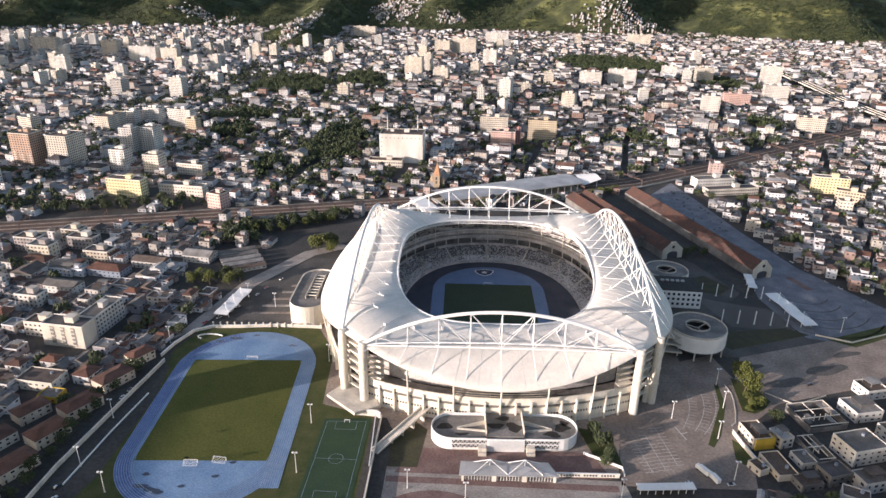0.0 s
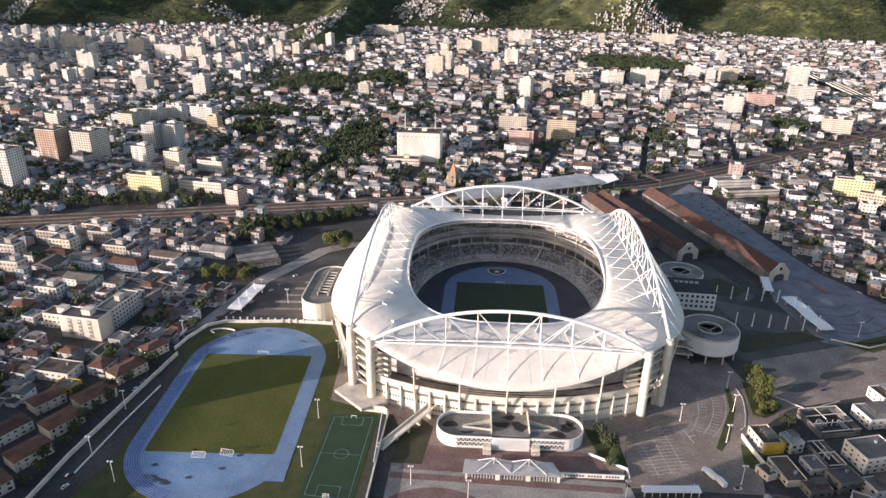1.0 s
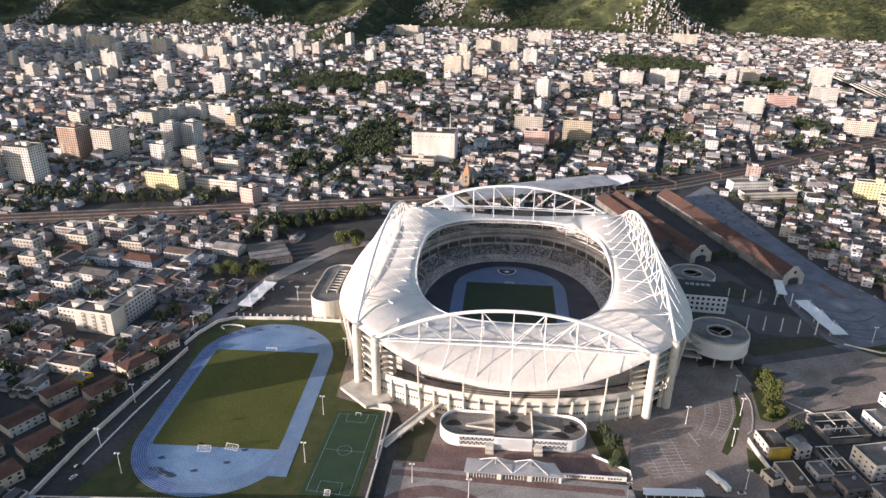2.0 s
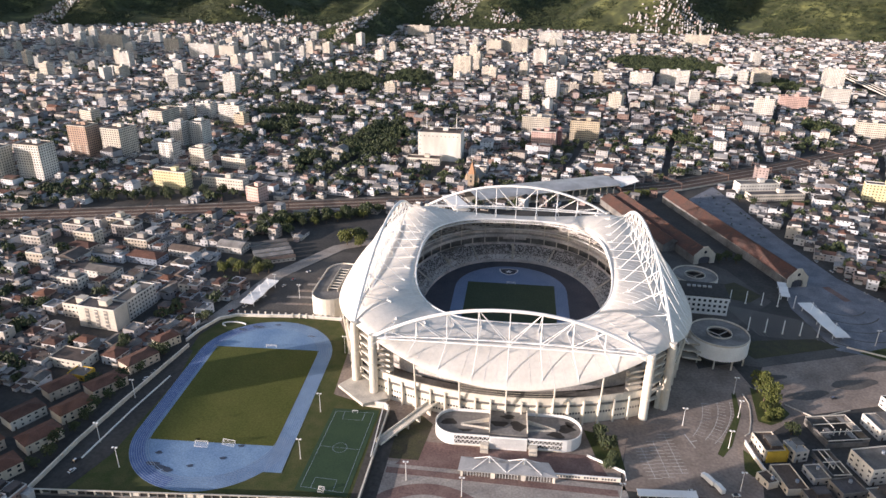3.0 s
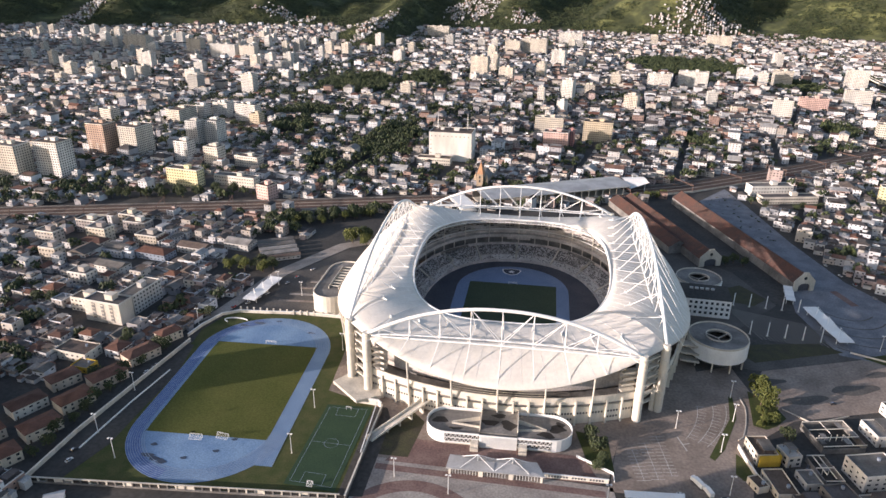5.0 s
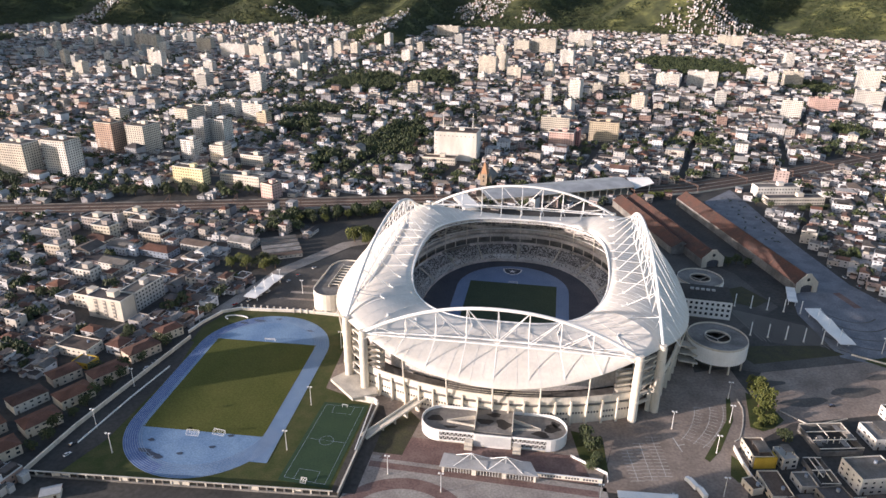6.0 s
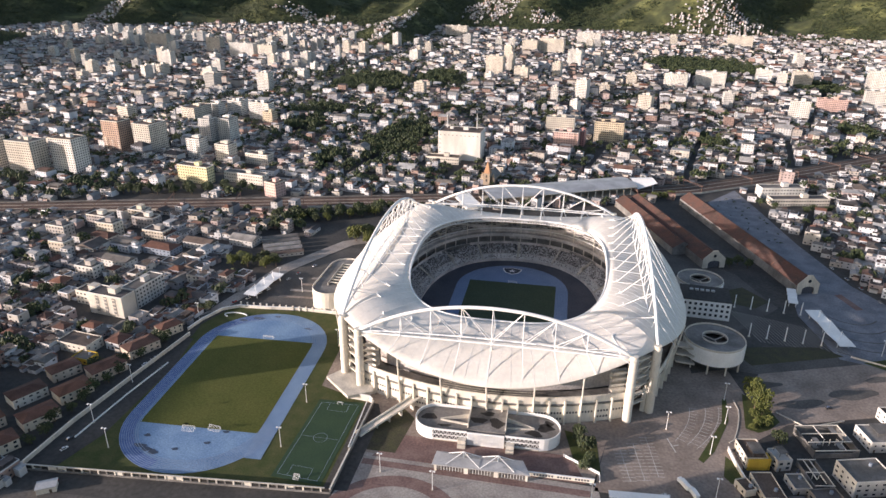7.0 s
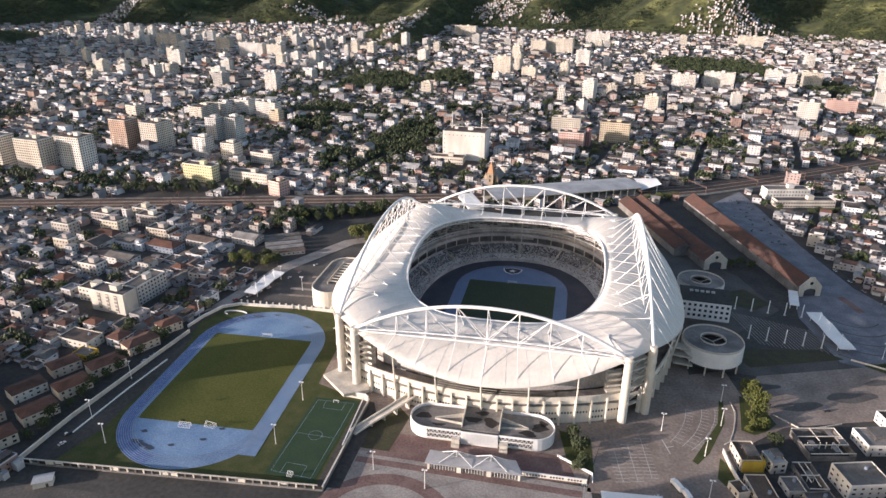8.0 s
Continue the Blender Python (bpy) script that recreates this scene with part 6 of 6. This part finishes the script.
DOOR = Shape().box(0, 0, 0, 1.0, 0.14, 2.1).data("door", M_BARK)


def near_house(x, y, rot, w, d, fl=0, kind=-1.0, wall=None, label="", top=None):
    """A house close enough to take apart: walls, roof, windows, door, tank."""
    fl = fl or rng.choices((1, 2, 3, 4), (0.5, 0.36, 0.12, 0.02))[0]
    h = 3.0 * fl + 0.5
    kind = rng.random() if kind < 0 else kind
    t = thing("house", x, y, 0, math.degrees(rot), label or ("small painted house with a ridged roof" if kind < 0.5 else "flat-roofed painted house with a parapet"), "house", "houses near the stadium")
    part("wall", Shape().box(0, 0, 0, w, d, h), wall or M_WALL, t)
    if kind < 0.5:
        L, D, q = (w, d, 0.0) if w >= d else (d, w, math.pi / 2)
        part("roof", Shape().gable(0, 0, h, L, D, D * (0.16 + 0.1 * kind), q, 0, 0.55, D * 0.5 if kind < 0.3 else 0), M_CLAY if kind < 0.22 else M_SLABROOF, t)
    else:
        part("roof", Shape().box(0, 0, h, w - 0.5, d - 0.5, 0.12), top or M_SLABROOF, t)
        par = Shape()
        for cx, cy, a, b in ((0, -d / 2 + 0.12, w, 0.25), (0, d / 2 - 0.12, w, 0.25), (-w / 2 + 0.12, 0, 0.25, d - 0.5), (w / 2 - 0.12, 0, 0.25, d - 0.5)):
            par.box(cx, cy, h, a, b, 0.8)
        part("parapet", par, wall or M_WALL, t)
        if kind > 0.72:
            part("roof_shelter", Shape().box(w * 0.12, d * 0.1, h + 2.5, w * 0.6, d * 0.6, 0.15).box(w * 0.38, d * 0.36, h, 0.25, 0.25, 2.5).box(-w * 0.14, d * 0.36, h, 0.25, 0.25, 2.5).box(w * 0.38, -d * 0.16, h, 0.25, 0.25, 2.5).box(-w * 0.14, -d * 0.16, h, 0.25, 0.25, 2.5), M_SLABROOF, t)
        else:
            part("water_tank", Shape().tube((w * 0.2, d * 0.2, h + 0.1), (w * 0.2, d * 0.2, h + 1.7), 0.9, 10), M_BLUEWALL, t)
    for f in range(fl):
        for fr, L, D in ((0.0, w, d), (math.pi / 2 if x < 0 else -math.pi / 2, d, w)):
            n = max(1, int(L / 3.9))
            for j in range(n):
                u = (j - (n - 1) / 2) * L / n
                c, s = math.cos(fr), math.sin(fr)
                if rng.random() < 0.3 and not label:
                    continue
                isdoor = f == 0 and fr == 0.0 and j == 0
                o = part("door" if isdoor else "window", DOOR if isdoor else WIN, None, t)
                o.location, o.rotation_euler = (u * c + (D / 2 + 0.02) * s, u * s - (D / 2 + 0.02) * c, 0.02 if isdoor else 1.2 + 3.0 * f), (0, 0, fr)
                if not isdoor:
                    o.scale = (0.7 + 0.9 * ((j * 7 + f * 3 + int(x)) % 4) / 3, 1, 0.8 + 0.3 * (int(y) % 2))
    if label:
        TAKEN.append((x, y, max(w, d) / 2 - 1))
    return t


def tree(x, y, r, h, leaf, label, clumps=90, seed=0):
    rnd = random.Random(int(x * 13 + y * 7) + seed)
    t = thing("tree", x, y, land(x, y), 0, label, "tree", "trees round the stadium")
    tr = Shape().tube((0, 0, -0.2), (0.2, 0, h * 0.5), 0.32 + r * 0.03, 7, 0, 0.2)
    for k in range(5):
        a = 1.257 * k + rnd.random()
        tr.tube((0.1, 0, h * (0.3 + 0.03 * k)), (r * 0.55 * math.cos(a), r * 0.55 * math.sin(a), h * 0.66), 0.16, 5, 0, 0.06)
    part("trunk", tr, M_BARK, t)
    s = Shape()
    for k in range(5):
        a = rnd.random() * 6.28
        crown(s, r * 0.42 * math.cos(a), r * 0.42 * math.sin(a), h * 0.1 * (k - 2), r * 0.68, h, clumps // 2, rnd, 0.95, 0.62)
    part("crown", s, leaf, t)


GREEN, YGREEN = "broad green tree with an uneven crown", "yellow-green tree in the sun"
for k, (x, y, r, h) in enumerate([(159, -63, 5, 15), (162, -67, 5.5, 17), (165.5, -71, 4.8, 14), (160, -73, 5, 13), (163, -79, 4.4, 9), (158, -84, 4, 6), (163, -88, 3.8, 4.5), (157, -91, 3.2, 4), (154.5, -94, 2.6, 3.4)]):
    tree(x, y, r, h, M_LEAFB, "tall yellow-green tree on the grass island", 120, k)
for k, (x, y, r, h) in enumerate([(54, -124, 5, 9), (58, -131, 5, 8), (60, -140, 3.5, 4), (57, -146, 3.5, 4), (-160, 140, 8, 14), (-150, 150, 8, 13), (-146, 138, 6, 10)]):
    tree(x, y, r, h, M_LEAFB if k in (4, 6) else M_LEAF, YGREEN if k in (4, 6) else GREEN, 140, k)
for k, (x, y) in enumerate([(-250, 62), (-242, 66), (-235, 60), (-227, 66), (-219, 62), (-212, 68), (-246, 72), (-224, 74)]):
    tree(x, y, 5.5, 10 + k % 3, M_LEAF if k % 2 else M_LEAFB, "green tree in a row beside the yard", 110, k)
for k in range(26):
    u = k / 25
    tree(-262 + 110 * u + 5 * math.sin(k * 2.3), 168 + 56 * u + 9 * math.sin(k * 4.1), 5 + 2 * ((k * 7) % 3) * 0.6, 8 + (k * 5) % 4, M_LEAFB if k % 6 == 0 else M_LEAF, "green tree beside the railway", 100, k)
for k in range(14):
    tree(-470 + 10 * k, 226 + 2.4 * k + 7 * math.sin(k * 3.0), 6.5, 11 + k % 3, M_LEAF, "dark green tree in front of the yellow block", 110, k)
for k, (x, y) in enumerate([(132, 322), (142, 330), (152, 334), (124, 316), (160, 340), (300, 312), (308, 318), (318, 314), (326, 320), (270, 320), (180, 150), (188, 146), (196, 152), (168, 150), (203, 146), (-262, -110), (-266, -70), (-236, -70), (-228, -20), (166, -104), (-420, -40), (-410, -60)]):
    tree(x, y, 4.6, 8, M_LEAFB if 0 <= k < 5 else M_LEAF, GREEN, 90, k)
for k in range(13):
    tree(-241 - 0.6 * (13 - k) + 2 * math.sin(k * 2.2), -186 + 10.5 * k, 3.6 + 0.5 * (k % 3), 6 + k % 3, M_LEAF, "dark tree behind the track wall", 80, k)
for k in range(10):
    tree(-400 + 14 * (k % 4), -70 + 16 * (k // 2), 5.5, 9 + k % 3, M_LEAF, "dark green tree between small houses", 90, k)
for a, b in ((-240, 66), (-210, 190), (-400, 232), (-450, 232)):
    TAKEN.append((a, b, 22))
TAKEN += [(-155, 145, 14), (191, -101, 17), (177, -131, 12), (148, -122, 14), (150, -146, 16), (165, -105, 12), (200, -131, 14), (221, -94, 12), (208, -76, 14), (232, -116, 12), (239, -72, 12)]

# terraces of tiled flats along the track wall
PALE = paint("pale_render_flats", [(0.66, 0.58, 0.46), (0.6, 0.5, 0.4), (0.68, 0.64, 0.56)], "object", streak=1)
for k, (x, y, w, d) in enumerate([(-262, -193, 18, 13), (-259, -166, 20, 13), (-257, -139, 20, 13), (-252, -113, 22, 13), (-246, -84, 22, 13), (-241, -57, 16, 11), (-284, -178, 18, 12), (-282, -148, 20, 13), (-278, -120, 18, 12)]):
    near_house(x, y, radians(58 + 2 * k % 5), w, d, 2, 0.1, PALE, "two-storey block of flats with a hipped clay roof")
near_house(-290, -88, radians(-8), 26, 15, 2, 0.6, W_CREAM, "cream hall with a blank side wall and flat roof")
near_house(-276, -102, radians(-8), 13, 10, 1, 0.6, M_YELLOW, "small yellow house with a flat roof")
for k, (x, y, w, d, wl2) in enumerate([(-330, 78, 34, 16, M_BLUEWALL), (-300, 96, 30, 14, W_GREY), (-352, 110, 30, 16, W_WHITE), (-262, 112, 26, 16, W_GREY), (-400, 92, 26, 14, W_CREAM), (-350, 44, 28, 14, W_WHITE)]):
    near_house(x, y, radians(-10), w, d, 2, 0.2 + 0.25 * (k % 2), wl2, "long workshop with a shallow sheet roof")
for k in range(5):
    near_house(-214 - 5 * k, 92 + 9 * k, radians(28), 34, 7, 1, 0.45, W_GREY, "long low shed with a dark ridged roof")

# the yellow house, ruins and yards south of the access road
near_house(146.7, -121.4, radians(-80), 16, 11.3, 2, 0.75, W_CREAM, "cream house with a brown flat roof", M_BROWNFELT)
whole("yellow_wall", Shape().box(148.6, -130.2, 0, 11.2, 0.6, 7.3, radians(12)).box(154.2, -126.4, 0, 0.6, 6, 7.2, radians(10)), M_YELLOW, "bright yellow painted gable wall", "wall")
near_house(160.6, -123.5, radians(18), 8.4, 10.5, 2, 0.9, W_GREY, "grey house with a pale flat roof", M_METAL)
near_house(149.8, -146, radians(-80), 19, 11, 1, 0.56, W_CREAM, "long cream shed with a brown flat roof", M_BROWNFELT)
near_house(138.6, -147.6, radians(-66), 9, 6.5, 1, 0.6, W_CREAM, "small cream gatehouse with a flat roof", M_BROWNFELT)
near_house(166, -140, radians(12), 9, 11, 1, 0.6, W_GREY, "small grey house with a dark flat roof")
flat_wall("yard_wall", [(136.2, -116.5), (137.6, -128), (140.3, -142.4)], 2.6, 0.4, M_CREAM, "cream yard wall", M_WHITE)
flat_wall("road_wall", [(172.1, -74.8), (186, -86.9), (210, -76)], 0.8, 0.4, M_CONC, "thin pale kerb wall beside the wide road")


def roofless_hall(x, y, turn, w, d, nx2, ny2, h):
    """Dark outer walls with a thin frame of bare beams where the roof was."""
    t = thing("roofless_hall", x, y, 0, turn, "roofless workshop with bare white roof beams", "ruin", "roofless halls")
    part("floor_slab", Shape().box(0, 0, 0, w, d, 0.15), M_STREET, t)
    for k in (-1, 1):
        part("wall", Shape().box(k * w / 2, 0, 0, 0.4, d, h - 0.3), M_DARKCONC, t)
        part("wall", Shape().box(0, k * d / 2, 0, w - 0.4, 0.4, h - 0.3 if k > 0 else h - 1.6), M_DARKCONC, t)
    r3 = random.Random(int(x))
    for i in range(nx2 + 1):
        u = -w / 2 + w * i / nx2
        if r3.random() < 0.75:
            run = d * r3.uniform(0.4, 1.0)
            part("beam", Shape().box(u, (d - run) / 2 * r3.choice((-1, 1)), h - 0.3, 0.42, run, 0.35, base=True), M_CREAM, t)
        part("column", Shape().box(u, -d * 0.04, 0.15, 0.35, 0.35, h - 0.4), M_CREAM, t)
    for j in range(ny2 + 1):
        part("girder", Shape().box(0, -d / 2 + d * j / ny2, h + 0.06, w, 0.42, 0.35, base=True), M_CREAM, t)
    for i in range(nx2):  # a few roof sheets are left
        if r3.random() < 0.4:
            part("roof_sheet", Shape().box(-w / 2 + w * (i + 0.5) / nx2, d * r3.uniform(-0.3, 0.3), h + 0.1, w / nx2 - 0.6, d * 0.28, 0.08, base=True), M_DARKCONC, t)


roofless_hall(191.5, -101, 12, 25, 22, 7, 3, 4.8)
roofless_hall(177, -131, 10, 10, 20, 3, 2, 3.6)
near_house(200, -132, radians(15), 22, 17, 3, 0.62, W_WHITE, "white three-storey house with a cluttered flat roof")
near_house(221, -94, radians(12), 18, 16, 2, 0.8, W_WHITE, "white house with roof shelters and a terrace")
near_house(232, -116, radians(12), 20, 13, 2, 0.6, W_GREY, "grey flat-roofed workshop beside the wide road")
near_house(176, -152.5, radians(16), 14, 11, 2, 0.6, M_DARKCONC, "dark grey flat-roofed house with a parapet")
near_house(160, -158, radians(12), 13, 9, 1, 0.8, M_DARKCONC, "grey shed with a roof shelter")
near_house(193, -157, radians(14), 16, 11, 2, 0.8, W_GREY, "grey house with a roof shelter")
near_house(239, -72, radians(14), 15, 13, 2, 0.9, W_WHITE, "white house with a roof shelter beside the road")


# ---- vehicles ----
def car(x, y, turn, label="small parked car by the roadside"):
    t = thing("car", x, y, 0.1, turn, label, "car", "parked cars")
    s = Shape().add([(-2.1, -0.85, 0.35), (2.1, -0.85, 0.35), (2.1, 0.85, 0.35), (-2.1, 0.85, 0.35), (-2.05, -0.85, 0.95), (2.05, -0.8, 0.85), (2.05, 0.8, 0.85), (-2.05, 0.85, 0.95)], [(0, 1, 5, 4), (1, 2, 6, 5), (2, 3, 7, 6), (3, 0, 4, 7), (4, 5, 6, 7)])
    part("body", s, M_CAR, t)
    part("cabin", Shape().add([(-1.6, -0.8, 0.93), (0.9, -0.8, 0.88), (0.9, 0.8, 0.88), (-1.6, 0.8, 0.93), (-1.2, -0.65, 1.48), (0.3, -0.65, 1.48), (0.3, 0.65, 1.48), (-1.2, 0.65, 1.48)], [(0, 1, 5, 4), (1, 2, 6, 5), (2, 3, 7, 6), (3, 0, 4, 7)]), M_GLASSY, t)
    part("roof", Shape().box(-0.45, 0, 1.47, 1.5, 1.3, 0.06), M_CAR, t)
    for a in (-1.3, 1.35):
        for b in (-0.82, 0.82):
            part("wheel", Shape().tube((a, b - 0.1, 0.32), (a, b + 0.1, 0.32), 0.32, 10), M_RUBBER, t)
    return t


c0 = car(-208, 4, 62)
for k, (x, y, a) in enumerate([(-203, 14, 62), (-199, 22, 62), (-190, 44, 64), (-216, -4, 60), (-186, 56, 64), (-178, 74, 62), (-232, -92, 80), (-233, -100, 80), (-236, -140, 82), (-237, -150, 82), (-227, -186, 70), (-230, -178, 75), (120, -160, 10), (98, -160, 0), (294, 96, 105), (300, 84, 105), (288, 120, 105), (283, 138, 105), (308, 60, 108), (278, 160, 104), (170, -128, 60), (205, -64, 20), (-246, -205, 5), (-215, -209, 4)]):
    copy_thing(c0, pose(x, y, 0.1, 0, 0, a))


def lorry(x, y, turn, L, label):
    t = thing("lorry", x, y, 0.1, turn, label, "lorry", "lorries")
    part("box_body", Shape().box(-0.8, 0, 1.0, L - 2.4, 2.4, 2.6, base=True), M_WHITE, t)
    part("cab", Shape().box(L / 2 - 0.9, 0, 0.6, 1.8, 2.3, 2.2, base=True), M_WHITE, t)
    part("windscreen", Shape().box(L / 2 + 0.02, 0, 1.6, 0.08, 2.0, 0.9), M_GLASSY, t)
    part("chassis", Shape().box(0, 0, 0.6, L - 0.6, 1.0, 0.4, base=True), M_RUBBER, t)
    for a in (-L * 0.32, L * 0.33):
        for b in (-1.0, 1.0):
            part("wheel", Shape().tube((a, b - 0.15, 0.48), (a, b + 0.15, 0.48), 0.48, 10), M_RUBBER, t)


lorry(108, -151, 118, 9, "white box lorry parked on the car park")
lorry(112, -157, 110, 8, "white box lorry parked by the shelter")
sh_ = thing("shelter", 84, -166, 0, 4, "long low white ticket shelter", "shelter")
part("roof", Shape().box(0, 0, 3.0, 30, 5, 0.4), M_WHITE, sh_)
part("wall", Shape().box(0, 1.6, 0, 29, 0.3, 3.0), M_CREAM, sh_)
for i in range(8):
    part("post", Shape().box(-14 + 4 * i, -2, 0, 0.3, 0.3, 3.0), M_WHITE, sh_)

kiosk = thing("kiosk", -214, -215, 0, 30, "small kiosk with a pale metal roof", "kiosk")
part("wall", Shape().box(0, 0, 0, 9, 6, 3.4), M_CREAM, kiosk)
part("roof", Shape().box(0, 0, 3.4, 10, 7, 0.3), M_METAL, kiosk)
part("door", Shape().box(2, -3.05, 0, 1.2, 0.12, 2.2), M_BARK, kiosk)
sheet("south_road", [(-300, -222), (-70, -208), (-66, -236), (-300, -250)], 0.08, M_ASPH, "asphalt road south of the boundary wall", "road")

# elevated road in the east
VIA = [(800, 1420), (784, 1280), (778, 1190), (756, 1005), (748, 880), (744, 800), (748, 640)]
v, a_, b_ = ribbon(fine(VIA, 30), 22, 7.0)
via = whole("viaduct", v, M_ASPH, "grey elevated road with concrete parapets", "road", kind="structure")
for off in (-11, 11, 0):
    s = Shape()
    wall_ring(s, shifted(fine(VIA, 30), off), 5.6 if off else 7.0, 8.2, 0.5, False)
    part("parapet", s, M_CREAM, via)
for x, y in VIA:
    part("pier", Shape().box(x, y, 0, 3, 3, 6), M_CONC, via)


def district_fill():
    """Streets of small houses with back-yard trees, in districts that share their meshes."""
    districts = {}
    trees = {}
    bw, bd = 124.8, 53.0
    step = 9.6
    # blocks laid on local grids; each cell of a block takes one house
    for zx in range(-8, 5):
        for zy in range(-1, 8):
            ox, oy = zx * 420.0, zy * 420.0 - 120
            if not any(in_view(ox + a, oy + b, 200) for a in (0, 210, 420) for b in (0, 210, 420)):
                continue
            ang = grid_angle(ox + 210, oy + 210)
            c, s = math.cos(ang), math.sin(ang)
            near_zone = oy < 250
            step, row = (8.6, 9.4) if near_zone else (9.6, 10.6)
            bw, bd = step * 13, row * 5
            for i in range(-38, 39):
                for j in range(-38, 39):
                    fi, fj = (i * step) % bw, (j * row) % bd
                    if fi < step - 0.1 or fj < row - 0.1:
                        continue
                    lx, ly = i * step + rng.uniform(-1, 1), j * row + rng.uniform(-1, 1)
                    x, y = ox + 210 + lx * c - ly * s, oy + 210 + lx * s + ly * c
                    if not (ox <= x < ox + 420 and oy <= y < oy + 420) or not in_view(x, y) or y > 2900:
                        continue
                    far = math.hypot(x, y + 442)
                    w0 = woods(x, y) * (0.55 if y < 230 and x < -240 else 1)
                    if y > 1400 and land(x, y) > 9:
                        if rng.random() > climbing(x, y):
                            continue
                        w0 = 0.12
                    if not is_free(x, y, 6.0):
                        continue
                    key = (zx, zy)
                    if rng.random() < w0 * 0.9:
                        if rng.random() < 0.92:
                            trees.setdefault(key, []).append((x + rng.uniform(-2, 2), y + rng.uniform(-2, 2), far))
                        continue
                    if far < 585 and NEAR[0] < 190:
                        NEAR[0] += 1
                        near_house(x, y, ang + rng.uniform(-0.06, 0.06), rng.uniform(8, 12.5), rng.uniform(8, 13))
                        sh = districts.setdefault(key, (Shape(), Shape(), Shape()))
                        for _ in range(4):
                            a, b = x + rng.uniform(-8, 8), y + rng.uniform(-8, 8)
                            e, g2, hh = rng.uniform(2.5, 6), rng.uniform(2.5, 7), rng.uniform(2.3, 5.0)
                            sh[0].box(a, b, 0, e, g2, hh, ang)
                            if rng.random() < 0.5:
                                sh[1].box(a, b, hh, e + 0.4, g2 + 0.4, 0.15, ang)
                            else:
                                sh[1].gable(a, b, hh, max(e, g2), min(e, g2), 0.8, ang + (0 if e > g2 else math.pi / 2), 0, 0.4)
                        continue
                    sh = districts.setdefault(key, (Shape(), Shape(), Shape()))
                    w, d = rng.uniform(7.4, 10.6), rng.uniform(7.6, 11.8)
                    if rng.random() < (0.1 if y < 600 else 0.16):
                        w, d = w * rng.uniform(1.5, 2.4), d * rng.uniform(1.3, 1.8)
                    if y > 1400 and land(x, y) > 9:  # small houses on the slopes
                        w, d = min(w, 10) * 0.7, min(d, 10) * 0.7
                    low_house(*sh, x, y, ang + rng.uniform(-0.05, 0.05), w, d, far)
                    if rng.random() < 0.16:
                        trees.setdefault(key, []).append((x + rng.uniform(4, 6), y + rng.uniform(-5, 5), far))
    for key, (a, b, c) in districts.items():
        ob = new("house_district")
        tagged(ob, "dense quarter of low painted houses with tiled and sheet roofs", "houses", "city quarters", "stuff")
        tagged(part("walls", a, M_WALLS, ob), kind="stuff")
        tagged(part("roofs", b, M_ROOFS, ob), kind="stuff")
        if c.f:
            tagged(part("glazing", c, M_GLASSY, ob), kind="stuff")
    for key, lst in trees.items():
        sh = Shape()
        for x, y, far in lst:
            r = rng.uniform(3.2, 6.6)
            crown(sh, x, y, land(x, y), r, r * 1.7, 34 if far < 700 else (22 if far < 1300 else 14), rng)
            sh.tube((x, y, land(x, y) - 0.3), (x, y, land(x, y) + r * 1.2), 0.3, 4, 1, 0.15)
        whole("garden_trees", sh, [M_LEAF, M_BARK], "green garden trees between the houses", "trees", "city trees", "stuff")


def city_woods():
    """Close stands of tall trees in the parks."""
    r2 = random.Random(11)
    for a, b, c, d in CITY_WOODS:
        sh = Shape()
        for _ in range(int(c * d * 0.085)):
            u, v = r2.uniform(-1.2, 1.2), r2.uniform(-1.2, 1.2)
            x, y = a + u * c, b + v * d
            if not in_wood(x, y) or rail_gap(x, y) < 22 or any(abs(x - p) < q and abs(y - o) < q for p, o, q in TAKEN):
                continue
            r = r2.uniform(4.0, 7.5)
            crown(sh, x, y, land(x, y), r, r * 1.9, 26, r2, 0.9, 0.85)
            sh.tube((x, y, land(x, y) - 0.3), (x, y, land(x, y) + r * 1.2), 0.35, 4, 1, 0.15)
        whole("park_wood", sh, [M_LEAF, M_BARK], "close stand of dark green trees between houses", "trees", "city trees", "stuff")
    # low shrubs dotted over the paved yard beyond the sheds
    sh = Shape()
    for _ in range(70):
        x, y = r2.uniform(205, 275), r2.uniform(190, 370)
        if inside(x, y, [(262, 215), (248, 320), (240, 378), (206, 332), (226, 240), (236, 200)]):
            crown(sh, x, y, 0, r2.uniform(0.9, 1.8), 1.4, 10, r2)
    whole("yard_shrubs", sh, M_LEAF, "low dark shrubs dotted over pale paving", "shrubs", kind="stuff")


def hill_woods():
    """Tree cover on the hillsides, with clearings between."""
    sh = Shape()
    r2 = random.Random(3)
    for _ in range(85000):
        x, y = r2.uniform(-2600, 1900), r2.uniform(1450, 3150)
        if not in_view(x, y, 80):
            continue
        z = land(x, y)
        if not 7 < z < 230 or noise.noise(Vector((x / 120, y / 150, 9.3))) > 0.22 + 0.25 * r2.random() or r2.random() < climbing(x, y):
            continue
        r = r2.uniform(3.6, 8)
        crown(sh, x, y, z - 1, r, r * 0.9, 7, r2, 0.7)
    whole("hill_wood", sh, M_LEAF, "dark green wood covering the hillside", "wood", kind="stuff")


district_fill()
city_woods()
hill_woods()
